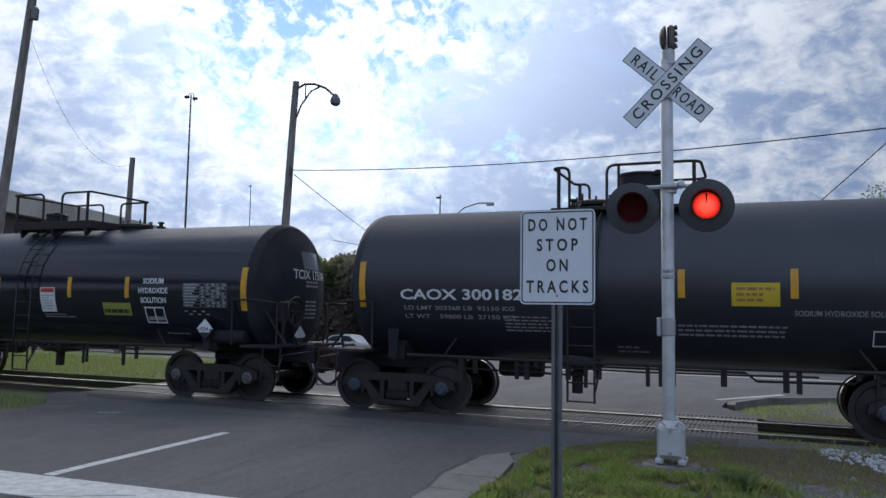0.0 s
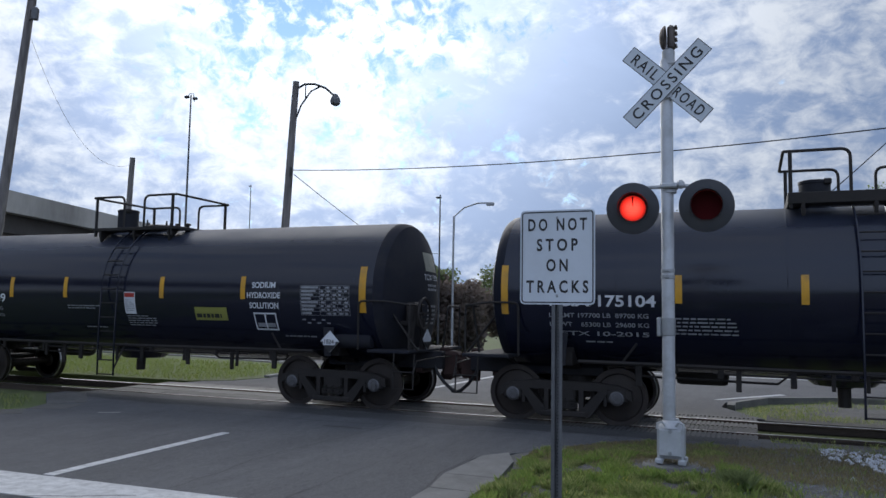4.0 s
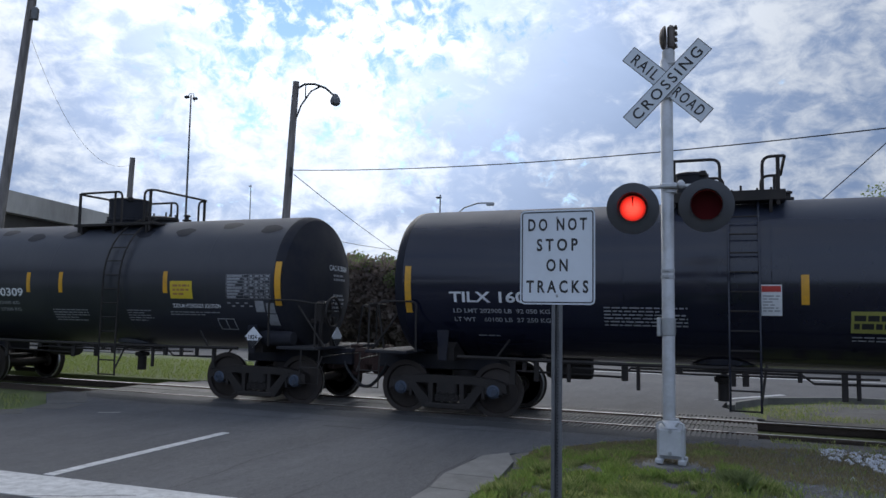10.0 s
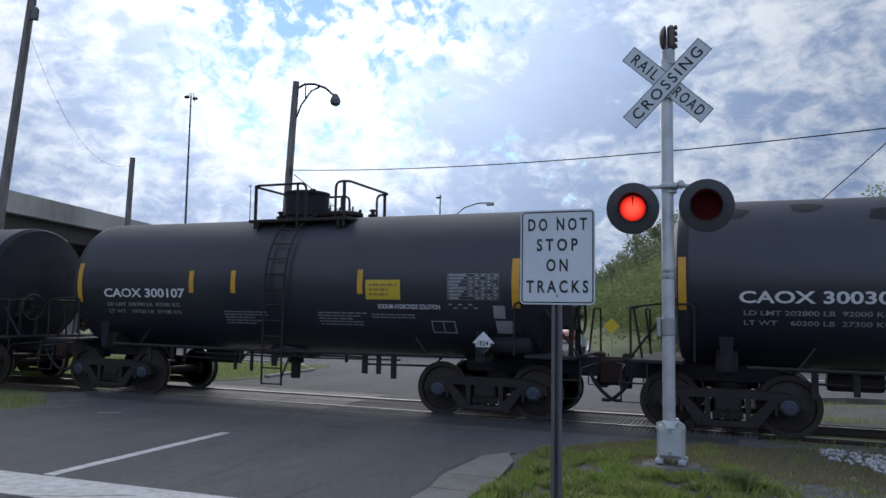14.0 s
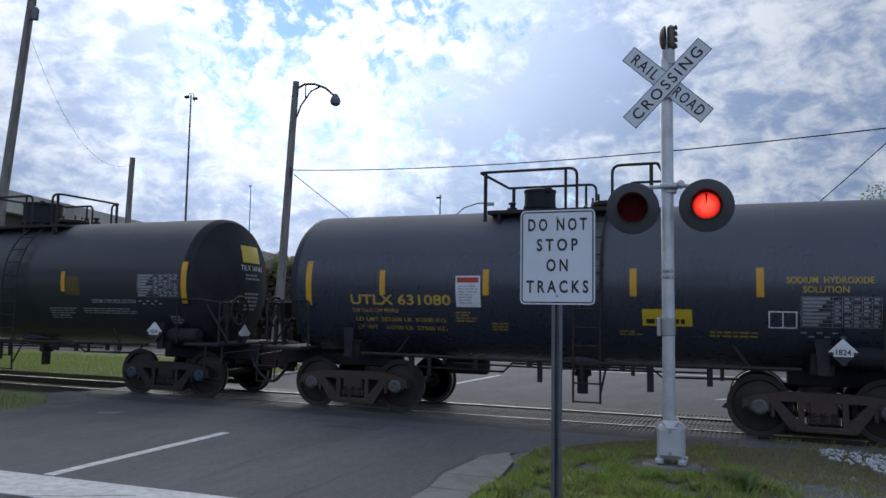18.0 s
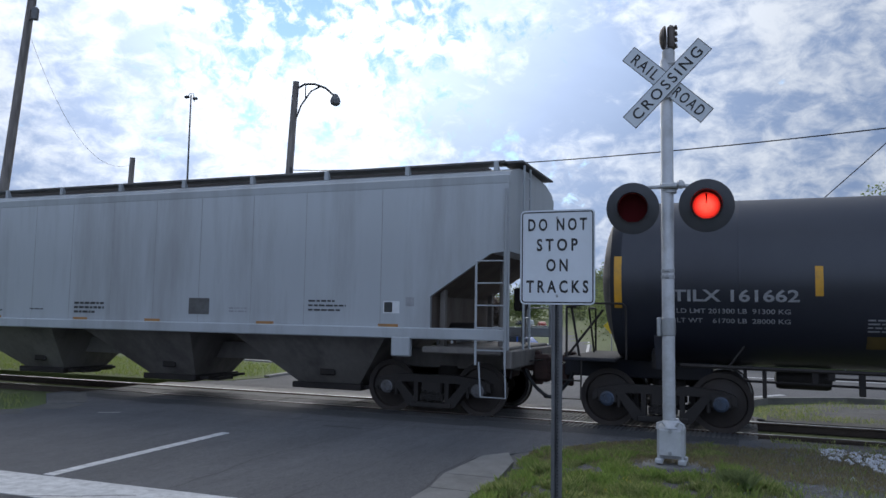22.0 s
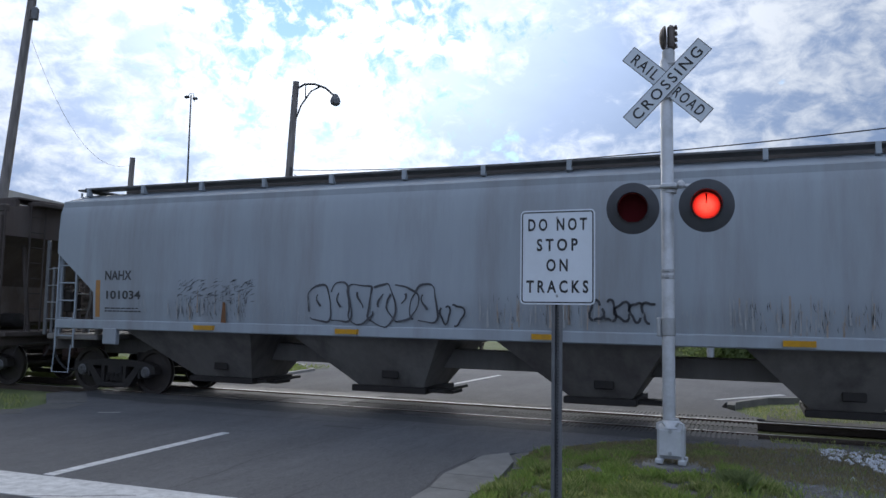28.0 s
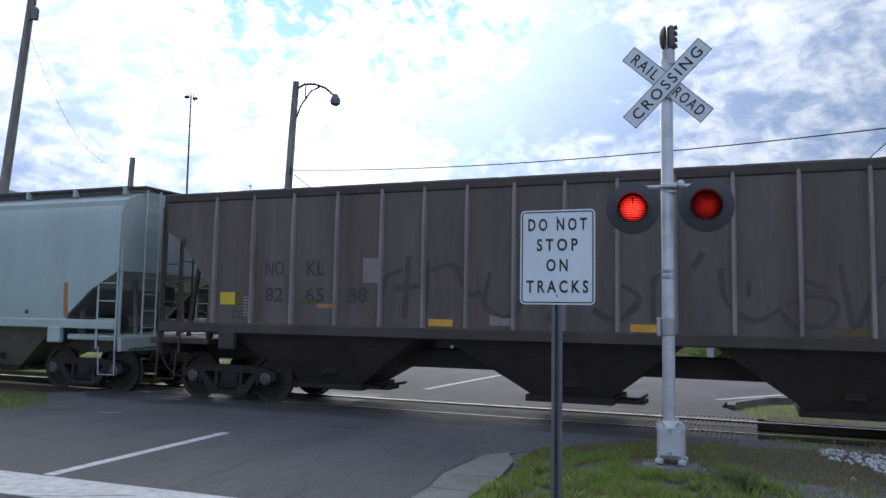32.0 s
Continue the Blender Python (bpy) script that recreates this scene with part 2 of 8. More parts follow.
M = {
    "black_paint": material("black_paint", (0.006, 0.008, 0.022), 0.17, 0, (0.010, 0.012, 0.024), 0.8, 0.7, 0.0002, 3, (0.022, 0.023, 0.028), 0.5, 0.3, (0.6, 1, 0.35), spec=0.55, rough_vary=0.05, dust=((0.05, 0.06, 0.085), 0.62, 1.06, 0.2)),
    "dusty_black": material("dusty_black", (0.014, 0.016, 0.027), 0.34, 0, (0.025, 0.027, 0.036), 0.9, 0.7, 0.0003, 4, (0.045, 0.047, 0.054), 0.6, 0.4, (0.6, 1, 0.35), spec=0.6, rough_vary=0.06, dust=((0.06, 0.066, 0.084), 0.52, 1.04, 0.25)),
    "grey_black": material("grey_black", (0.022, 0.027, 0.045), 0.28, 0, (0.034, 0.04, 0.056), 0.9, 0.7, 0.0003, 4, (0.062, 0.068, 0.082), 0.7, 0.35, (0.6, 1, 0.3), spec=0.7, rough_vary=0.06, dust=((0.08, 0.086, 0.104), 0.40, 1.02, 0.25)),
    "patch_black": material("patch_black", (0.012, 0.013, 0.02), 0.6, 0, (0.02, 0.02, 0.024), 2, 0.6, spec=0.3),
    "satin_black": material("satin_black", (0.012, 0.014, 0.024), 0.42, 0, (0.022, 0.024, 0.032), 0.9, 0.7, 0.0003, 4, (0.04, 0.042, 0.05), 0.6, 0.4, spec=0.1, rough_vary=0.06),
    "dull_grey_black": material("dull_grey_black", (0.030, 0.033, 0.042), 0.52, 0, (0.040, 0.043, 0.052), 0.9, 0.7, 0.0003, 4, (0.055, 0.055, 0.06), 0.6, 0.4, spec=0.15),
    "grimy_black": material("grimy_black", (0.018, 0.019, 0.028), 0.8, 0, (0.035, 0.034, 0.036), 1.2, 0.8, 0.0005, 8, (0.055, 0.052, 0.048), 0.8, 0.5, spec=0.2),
    "yellow_strip": material("yellow_strip", (0.72, 0.36, 0.02), 0.4, 0, (0.55, 0.28, 0.03), 3, 0.6, 0, 40, (0.16, 0.12, 0.08), 4, 0.4),
    "yellow_decal": material("yellow_decal", (0.62, 0.45, 0.03), 0.45, 0, (0.5, 0.36, 0.03), 3, 0.5),
    "dim_gold": material("dim_gold", (0.13, 0.085, 0.02), 0.6, 0, (0.07, 0.05, 0.02), 5, 0.8),
    "worn_decal": material("worn_decal", (0.32, 0.31, 0.24), 0.6, 0, (0.22, 0.21, 0.16), 6, 0.8),
    "dull_yellow": material("dull_yellow", (0.30, 0.30, 0.07), 0.5, 0, (0.24, 0.24, 0.06), 3, 0.5),
    "orange_strip": material("orange_strip", (0.42, 0.20, 0.05), 0.55, 0, (0.30, 0.15, 0.06), 6, 0.7, 0, 40, (0.12, 0.10, 0.08), 4, 0.5),
    "white_paint": material("white_paint", (0.72, 0.73, 0.74), 0.5, 0, (0.52, 0.53, 0.54), 5, 0.6),
    "faded_white": material("faded_white", (0.33, 0.34, 0.35), 0.6, 0, (0.2, 0.2, 0.21), 8, 0.7),
    "yellow_letter": material("yellow_letter", (0.55, 0.36, 0.05), 0.55, 0, (0.3, 0.2, 0.05), 8, 0.7),
    "red_paint": material("red_paint", (0.45, 0.04, 0.03), 0.5),
    "truck_steel": material("truck_steel", (0.014, 0.012, 0.011), 0.7, 0.1, (0.027, 0.021, 0.018), 3, 0.8, 0.002, 30, (0.040, 0.031, 0.026), 2.0, 0.5),
    "brown_truck": material("brown_truck", (0.045, 0.03, 0.024), 0.8, 0.1, (0.07, 0.045, 0.032), 3, 0.8, 0.002, 30, (0.09, 0.07, 0.055), 2.0, 0.5),
    "wheel_steel": material("wheel_steel", (0.028, 0.023, 0.021), 0.6, 0.4, (0.05, 0.038, 0.031), 3, 0.8, 0.001, 30),
    "tread_steel": material("tread_steel", (0.45, 0.45, 0.46), 0.3, 0.9),
    "cap_blue": material("cap_blue", (0.055, 0.085, 0.135), 0.5, 0.2, (0.05, 0.05, 0.055), 6, 0.7),
    "cap_grey": material("cap_grey", (0.16, 0.16, 0.17), 0.5, 0.4, (0.08, 0.075, 0.07), 6, 0.7),
    "hopper_white": material("hopper_white", (0.41, 0.435, 0.455), 0.5, 0, (0.38, 0.40, 0.415), 0.7, 0.8, 0.0015, 3, (0.20, 0.19, 0.18), 0.8, 0.6, (1.3, 1, 0.16)),
    "hopper_grey": material("hopper_grey", (0.325, 0.36, 0.393), 0.5, 0, (0.275, 0.305, 0.333), 0.7, 0.8, 0.0015, 3, (0.15, 0.12, 0.10), 0.9, 0.45, (1.3, 1, 0.16)),
    "hopper_green": material("hopper_green", (0.40, 0.47, 0.45), 0.5, 0, (0.33, 0.39, 0.38), 0.7, 0.7, 0.001, 3, (0.20, 0.20, 0.18), 0.8, 0.4, (1.3, 1, 0.2)),
    "hopper_brown": material("hopper_brown", (0.118, 0.089, 0.077), 0.7, 0, (0.072, 0.054, 0.047), 0.8, 0.9, 0.0015, 4, (0.19, 0.175, 0.165), 0.7, 0.5, (1.3, 1, 0.16)),
    "rib_brown": material("rib_brown", (0.27, 0.245, 0.225), 0.7, 0, (0.17, 0.148, 0.132), 1.2, 0.8, 0.001, 12, (0.07, 0.05, 0.04), 1.5, 0.5, (1, 1, 0.4)),
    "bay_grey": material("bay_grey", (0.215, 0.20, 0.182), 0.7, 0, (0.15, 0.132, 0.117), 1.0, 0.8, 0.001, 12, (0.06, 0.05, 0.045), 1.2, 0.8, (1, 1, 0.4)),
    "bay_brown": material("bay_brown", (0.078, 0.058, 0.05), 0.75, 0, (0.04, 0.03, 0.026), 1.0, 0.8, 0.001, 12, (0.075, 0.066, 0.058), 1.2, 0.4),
    "roof_grating": material("roof_grating", (0.16, 0.16, 0.16), 0.6, 0.5, (0.09, 0.085, 0.08), 3, 0.8),
    "hatch_dark": material("hatch_dark", (0.05, 0.045, 0.042), 0.8, 0, (0.09, 0.075, 0.065), 1.5, 0.8, 0.001, 20),
    "dark_letter": material("dark_letter", (0.03, 0.03, 0.032), 0.6, 0, (0.06, 0.06, 0.06), 8, 0.6),
    "spray_paint": material("spray_paint", (0.035, 0.036, 0.042), 0.6, 0, (0.09, 0.09, 0.10), 10, 0.6),
    "rust_faint": material("rust_faint", (0.27, 0.20, 0.15), 0.8, 0, (0.38, 0.35, 0.32), 6, 0.9),
    "stain_grey": material("stain_grey", (0.27, 0.27, 0.265), 0.7, 0, (0.36, 0.37, 0.375), 5, 0.9),
    "slope_brown": material("slope_brown", (0.15, 0.115, 0.09), 0.8, 0, (0.09, 0.066, 0.052), 1.2, 0.9, 0.001, 20, (0.22, 0.20, 0.18), 1.0, 0.5, (1, 1, 0.5)),
    "coupler_rust": material("coupler_rust", (0.055, 0.026, 0.02), 0.85, 0.1, (0.03, 0.018, 0.015), 4, 0.8, 0.002, 40),
    "rust": material("rust", (0.20, 0.085, 0.03), 0.85, 0, (0.12, 0.06, 0.03), 5, 0.8, 0.001, 60),
    "galvanized": material("galvanized", (0.42, 0.43, 0.44), 0.45, 0.55, (0.33, 0.34, 0.35), 6, 0.7, 0.0004, 60, (0.25, 0.24, 0.23), 3, 0.4, (1, 1, 0.5)),
    "silver_paint": material("silver_paint", (0.55, 0.56, 0.575), 0.5, 0.25, (0.40, 0.41, 0.42), 4, 0.6, 0.0008, 40, (0.22, 0.20, 0.18), 3, 0.5),
    "dark_metal": material("dark_metal", (0.05, 0.05, 0.055), 0.6, 0.3, (0.09, 0.085, 0.08), 6, 0.7),
    "lamp_black": material("lamp_black", (0.042, 0.044, 0.05), 0.55, 0, (0.06, 0.06, 0.066), 5, 0.7, 0, 40, (0.05, 0.05, 0.05), 2, 0.4),
    "sign_white": material("sign_white", (0.66, 0.70, 0.74), 0.4, 0, (0.6, 0.64, 0.68), 3, 0.5, 0, 40, (0.45, 0.46, 0.46), 2.5, 0.3),
    "sign_black": material("sign_black", (0.02, 0.02, 0.022), 0.5),
    "bell_bronze": material("bell_bronze", (0.17, 0.14, 0.125), 0.6, 0.4, (0.06, 0.05, 0.045), 8, 0.8, 0.001, 40),
    "asphalt": material("asphalt", (0.126, 0.126, 0.131), 0.82, 0, (0.086, 0.086, 0.090), 0.45, 0.8, 0.006, 110, (0.065, 0.065, 0.068), 0.7, 0.4, (1.6, 0.5, 1), spec=0.2, speck=(55, 0.6, (0.19, 0.188, 0.185))),
    "asphalt_patch": material("asphalt_patch", (0.045, 0.045, 0.048), 0.8, 0, (0.06, 0.06, 0.062), 1.2, 0.8, 0.004, 160),
    "road_paint": material("road_paint", (0.62, 0.62, 0.61), 0.7, 0, (0.40, 0.40, 0.40), 6, 0.8, 0.001, 120, (0.14, 0.14, 0.14), 9, 0.55),
    "concrete": material("concrete", (0.33, 0.32, 0.30), 0.85, 0, (0.24, 0.235, 0.22), 2, 0.8, 0.003, 60, (0.14, 0.13, 0.115), 1.2, 0.5),
    "gutter_concrete": material("gutter_concrete", (0.215, 0.208, 0.195), 0.9, 0, (0.16, 0.155, 0.145), 2.5, 0.9, 0.004, 60, (0.08, 0.075, 0.065), 1.5, 0.6),
    "faint_spray": material("faint_spray", (0.048, 0.041, 0.042), 0.7, 0, (0.08, 0.066, 0.062), 3, 0.9),
    "bridge_concrete": material("bridge_concrete", (0.56, 0.53, 0.48), 0.85, 0, (0.44, 0.42, 0.38), 0.3, 0.8, 0.004, 10, (0.16, 0.145, 0.13), 0.25, 0.6, (1, 1, 0.35)),
    "grass_soil": material("grass_soil", (0.13, 0.165, 0.05), 0.9, 0, (0.10, 0.125, 0.045), 0.6, 0.9, 0.03, 14, (0.13, 0.12, 0.06), 0.5, 0.6),
    "dirt": material("dirt", (0.135, 0.13, 0.122), 0.95, 0, (0.085, 0.08, 0.072), 1.5, 0.9, 0.012, 40, (0.06, 0.058, 0.052), 1.0, 0.6, speck=(45, 0.6, (0.21, 0.205, 0.195))),
    "ballast": material("ballast", (0.10, 0.095, 0.09), 0.95, 0, (0.055, 0.052, 0.05), 6, 0.9, 0.03, 26, (0.05, 0.045, 0.04), 1.0, 0.6),
    "stone": material("stone", (0.27, 0.27, 0.275), 0.9, 0, (0.16, 0.16, 0.16), 8, 0.8, 0.003, 60),
    "tie_wood": material("tie_wood", (0.06, 0.048, 0.04), 0.9, 0, (0.04, 0.032, 0.028), 3, 0.8, 0.004, 30, stretch=(6, 1, 6), per_object=0.25),
    "rail_steel": material("rail_steel", (0.09, 0.065, 0.05), 0.7, 0.4, (0.06, 0.045, 0.036), 3, 0.8, 0.001, 40),
    "rail_head": material("rail_head", (0.42, 0.42, 0.43), 0.42, 1.0, (0.3, 0.3, 0.3), 5, 0.5),
    "rubber_panel": material("rubber_panel", (0.05, 0.05, 0.052), 0.7, 0, (0.08, 0.08, 0.08), 2, 0.8, 0.002, 60, (0.13, 0.125, 0.12), 1.0, 0.5, per_object=0.15),
    "wood_pole": material("wood_pole", (0.29, 0.26, 0.245), 0.9, 0, (0.13, 0.115, 0.11), 2, 0.9, 0.006, 14, stretch=(4, 4, 0.4)),
    "cable": material("cable", (0.015, 0.015, 0.017), 0.6),
    "signal_yellow": material("signal_yellow", (0.72, 0.48, 0.20), 0.5, 0, (0.55, 0.36, 0.15), 4, 0.6),
    "dark_galvanized": material("dark_galvanized", (0.16, 0.165, 0.17), 0.5, 0.4, (0.11, 0.11, 0.115), 8, 0.8),
    "bridge_girder": material("bridge_girder", (0.10, 0.09, 0.08), 0.8, 0, (0.07, 0.06, 0.055), 0.4, 0.8, 0.003, 10),
    "stone_pale": material("stone_pale", (0.46, 0.47, 0.49), 0.9, 0, (0.4, 0.41, 0.43), 8, 0.8, 0.003, 60),
    "ballast_stone": material("ballast_stone", (0.085, 0.08, 0.075), 0.95, 0, (0.05, 0.046, 0.042), 8, 0.8, 0.003, 60),
    "bark": material("bark", (0.14, 0.12, 0.095), 0.95, 0, (0.10, 0.085, 0.07), 4, 0.9, 0.01, 20),
    "car_white": material("car_white", (0.72, 0.73, 0.74), 0.25, 0.0, spec=0.6),
    "car_blue": material("car_blue", (0.03, 0.10, 0.36), 0.25, 0.1, spec=0.6),
    "car_red": material("car_red", (0.30, 0.03, 0.03), 0.25, 0.1, spec=0.6),
    "car_dark": material("car_dark", (0.02, 0.03, 0.06), 0.25, 0.1, spec=0.6),
    "tyre": material("tyre", (0.02, 0.02, 0.02), 0.85),
    "car_glass": glass_material("car_glass", (0.03, 0.035, 0.04)),
    "lens_red": glow_material("lens_red", (1.0, 0.035, 0.022), 3.6),
    "lens_dark": material("lens_dark", (0.07, 0.004, 0.006), 0.7, 0, (0.05, 0.002, 0.003), 20, 0.6, spec=0.1),
    "sign_yellow": material("sign_yellow", (0.70, 0.48, 0.02), 0.45),
    "leaf_spring": leaf_material("leaf_spring", (0.24, 0.29, 0.12), (0.145, 0.185, 0.08)),
    "leaf_bright": leaf_material("leaf_bright", (0.30, 0.365, 0.14), (0.20, 0.255, 0.10)),
    "weed_blade": leaf_material("weed_blade", (0.17, 0.27, 0.06), (0.32, 0.40, 0.11)),
    "leaf_dark": leaf_material("leaf_dark", (0.13, 0.165, 0.10), (0.19, 0.22, 0.12)),
    "leaf_brown": leaf_material("leaf_brown", (0.24, 0.19, 0.165), (0.17, 0.14, 0.115)),
    "grass_bright": leaf_material("grass_bright", (0.19, 0.27, 0.055), (0.30, 0.34, 0.11)),
    "grass_blade": leaf_material("grass_blade", (0.15, 0.23, 0.055), (0.42, 0.43, 0.18)),
    "dry_blade": leaf_material("dry_blade", (0.34, 0.29, 0.16), (0.22, 0.19, 0.11)),
    "flower": leaf_material("flower", (0.65, 0.50, 0.05), (0.7, 0.6, 0.15)),
}


# ---- mesh helpers ----
def glyphs(vs, fs):
    """Parts flat lettering into its single letters."""
    boss = list(range(len(vs)))

    def root(i):
        while boss[i] != i:
            boss[i] = boss[boss[i]]
            i = boss[i]
        return i

    for q in fs:
        for i in q[1:]:
            boss[root(i)] = root(q[0])
    sets = {}
    for q in fs:
        sets.setdefault(root(q[0]), []).append(q)
    out = []
    for qs in sets.values():
        used = sorted({i for q in qs for i in q})
        at = {i: k for k, i in enumerate(used)}
        out.append(([vs[i] for i in used], [tuple(at[i] for i in q) for q in qs]))
    return out


class Form:
    """Vertices and faces that grow piece by piece into one mesh."""

    def __init__(self):
        self.v, self.f = [], []

    def add(self, verts, faces):
        k = len(self.v)
        self.v += [tuple(p) for p in verts]
        self.f += [tuple(i + k for i in q) for q in faces]
        return self

    def box(self, c, s, m=None):
        x, y, z = (a / 2 for a in s)
        p = [Vector((i * x, j * y, k * z)) for k in (-1, 1) for j in (-1, 1) for i in (-1, 1)]
        if m is not None:
            p = [m.to_3x3() @ q for q in p]
        return self.add([q + Vector(c) for q in p], [(0, 2, 3, 1), (4, 5, 7, 6), (0, 1, 5, 4), (2, 6, 7, 3), (0, 4, 6, 2), (1, 3, 7, 5)])

    def soft(self, c, s, b=0.01):
        """A box with its edges cut off."""
        x, y, z = (a / 2 for a in s)
        b = min(b, x * 0.8, y * 0.8, z * 0.8)
        pts, idx = [], {}
        for i in (-1, 1):
            for j in (-1, 1):
                for k in (-1, 1):
                    for a, q in enumerate(((x, y - b, z - b), (x - b, y, z - b), (x - b, y - b, z))):
                        idx[i, j, k, a] = len(pts)
                        pts.append((c[0] + i * q[0], c[1] + j * q[1], c[2] + k * q[2]))
        fs = []
        for s_ in (-1, 1):
            fs.append([idx[s_, j, k, 0] for j, k in ((-1, -1), (1, -1), (1, 1), (-1, 1))])
            fs.append([idx[i, s_, k, 1] for i, k in ((-1, -1), (1, -1), (1, 1), (-1, 1))])
            fs.append([idx[i, j, s_, 2] for i, j in ((-1, -1), (1, -1), (1, 1), (-1, 1))])
        for p in (-1, 1):
            for q in (-1, 1):
                fs.append([idx[-1, p, q, 1], idx[1, p, q, 1], idx[1, p, q, 2], idx[-1, p, q, 2]])
                fs.append([idx[p, -1, q, 0], idx[p, 1, q, 0], idx[p, 1, q, 2], idx[p, -1, q, 2]])
                fs.append([idx[p, q, -1, 0], idx[p, q, 1, 0], idx[p, q, 1, 1], idx[p, q, -1, 1]])
        fs += [[idx[i, j, k, a] for a in range(3)] for i in (-1, 1) for j in (-1, 1) for k in (-1, 1)]
        return self.add(pts, fs)

    def rod(self, p, q, r, n=8, r2=None):
        p, q = Vector(p), Vector(q)
        r2 = r if r2 is None else r2
        d = (q - p).normalized()
        a = d.cross((0, 0, 1) if abs(d.z) < 0.9 else (1, 0, 0)).normalized()
        b = d.cross(a)
        ring = [(math.cos(2 * math.pi * i / n), math.sin(2 * math.pi * i / n)) for i in range(n)]
        vs = [p + r * (a * c + b * s) for c, s in ring] + [q + r2 * (a * c + b * s) for c, s in ring]
        fs = [(i, (i + 1) % n, n + (i + 1) % n, n + i) for i in range(n)] + [tuple(range(n))[::-1], tuple(range(n, 2 * n))]
        return self.add(vs, fs)

    def tube(self, pts, r, n=6):
        pts = [Vector(p) for p in pts]
        rings, prev = [], None
        for i, p in enumerate(pts):
            d = (pts[min(i + 1, len(pts) - 1)] - pts[max(i - 1, 0)]).normalized()
            a = prev - d * prev.dot(d) if prev is not None else d.cross((0, 0, 1) if abs(d.z) < 0.9 else (1, 0, 0))
            a.normalize()
            prev = a
            b = d.cross(a)
            rings.append([p + r * (a * math.cos(2 * math.pi * k / n) + b * math.sin(2 * math.pi * k / n)) for k in range(n)])
        vs = [q for ring in rings for q in ring]
        fs = [(i * n + k, i * n + (k + 1) % n, (i + 1) * n + (k + 1) % n, (i + 1) * n + k) for i in range(len(pts) - 1) for k in range(n)]
        fs += [tuple(range(n))[::-1], tuple(range(len(vs) - n, len(vs)))]
        return self.add(vs, fs)

    def taper(self, pts, radii, n=12):
        k = len(self.v)
        for p, r in zip(pts, radii):
            self.v += [(p[0] + r * math.cos(2 * math.pi * i / n), p[1] + r * math.sin(2 * math.pi * i / n), p[2]) for i in range(n)]
        for j in range(len(pts) - 1):
            self.f += [(k + j * n + i, k + j * n + (i + 1) % n, k + (j + 1) * n + (i + 1) % n, k + (j + 1) * n + i) for i in range(n)]
        self.f += [tuple(range(k, k + n))[::-1], tuple(range(len(self.v) - n, len(self.v)))]
        return self

    def prism(self, poly, axis, lo, hi):
        """A flat outline pushed along an axis: outline in (y, z), (x, z) or (x, y)."""
        def at(p, h):
            return {"x": (h, p[0], p[1]), "y": (p[0], h, p[1]), "z": (p[0], p[1], h)}[axis]
        n = len(poly)
        fs = [(i, (i + 1) % n, n + (i + 1) % n, n + i) for i in range(n)] + [tuple(range(n))[::-1], tuple(range(n, 2 * n))]
        return self.add([at(p, lo) for p in poly] + [at(p, hi) for p in poly], fs)

    def lathe(self, profile, n, c, axis="z", half=False):
        """(radius, height) pairs turned about an axis through c."""
        def at(r, h, a):
            u, w = r * math.cos(a), r * math.sin(a)
            return {"x": (c[0] + h, c[1] + u, c[2] + w), "y": (c[0] + u, c[1] + h, c[2] + w), "z": (c[0] + u, c[1] + w, c[2] + h)}[axis]
        k = len(profile)
        vs = [at(r, h, 2 * math.pi * i / n) for i in range(n) for r, h in profile]
        fs = [(i * k + j, i * k + j + 1, ((i + 1) % n) * k + j + 1, ((i + 1) % n) * k + j) for i in range(n) for j in range(k - 1)]
        if profile[0][0] > 1e-4:
            fs.append(tuple(i * k for i in range(n)))
        if profile[-1][0] > 1e-4:
            fs.append(tuple(i * k + k - 1 for i in range(n))[::-1])
        return self.add(vs, fs)

    def mesh(self, name, mat=None, smooth=35, weld=False):
        me = bpy.data.meshes.new(name)
        me.from_pydata(self.v, [], self.f)
        bm = bmesh.new()
        bm.from_mesh(me)
        if weld:
            bmesh.ops.remove_doubles(bm, verts=bm.verts, dist=1e-4)
        bmesh.ops.recalc_face_normals(bm, faces=bm.faces)
        bm.to_mesh(me)
        bm.free()
        if smooth:
            me.polygons.foreach_set("use_smooth", [True] * len(me.polygons))
            me.set_sharp_from_angle(angle=radians(smooth))
        if mat:
            me.materials.append(M[mat])
        return me


def part(name, form, mat, parent, label="", at=None, smooth=35):
    """One mesh object under a thing or a part."""
    me = form if isinstance(form, bpy.types.Mesh) else form.mesh(name, mat, smooth)
    ob = new(name, me)
    ob.parent = parent
    if at is not None:
        ob.matrix_basis = at
    if label:
        tagged(ob, label)
    return ob


def thing(name, m, label, category, group="", kind="", form=None, mat=None, smooth=35):
    """A top-level thing: an Empty at its base, or one mesh."""
    ob = new(name, form.mesh(name, mat, smooth) if form else None)
    ob.matrix_basis = m
    return tagged(ob, label, category, group, kind)


def bend(pts, r):
    """A line of points with its inner corners rounded; r: one radius, or one for each corner."""
    pts = [Vector(p) for p in pts]
    rs = list(r) if isinstance(r, tuple) else [r] * (len(pts) - 2)
    out = [pts[0]]
    for a, b, c, q in zip(pts, pts[1:], pts[2:], rs):
        u, w = a - b, c - b
        q = min(q, u.length * 0.45, w.length * 0.45)
        p0, p1 = b + u.normalized() * q, b + w.normalized() * q
        out += [p0.lerp(b, k).lerp(b.lerp(p1, k), k) for k in (0.0, 0.25, 0.5, 0.75, 1.0)]
    return out + [pts[-1]]


TEXTS = {}


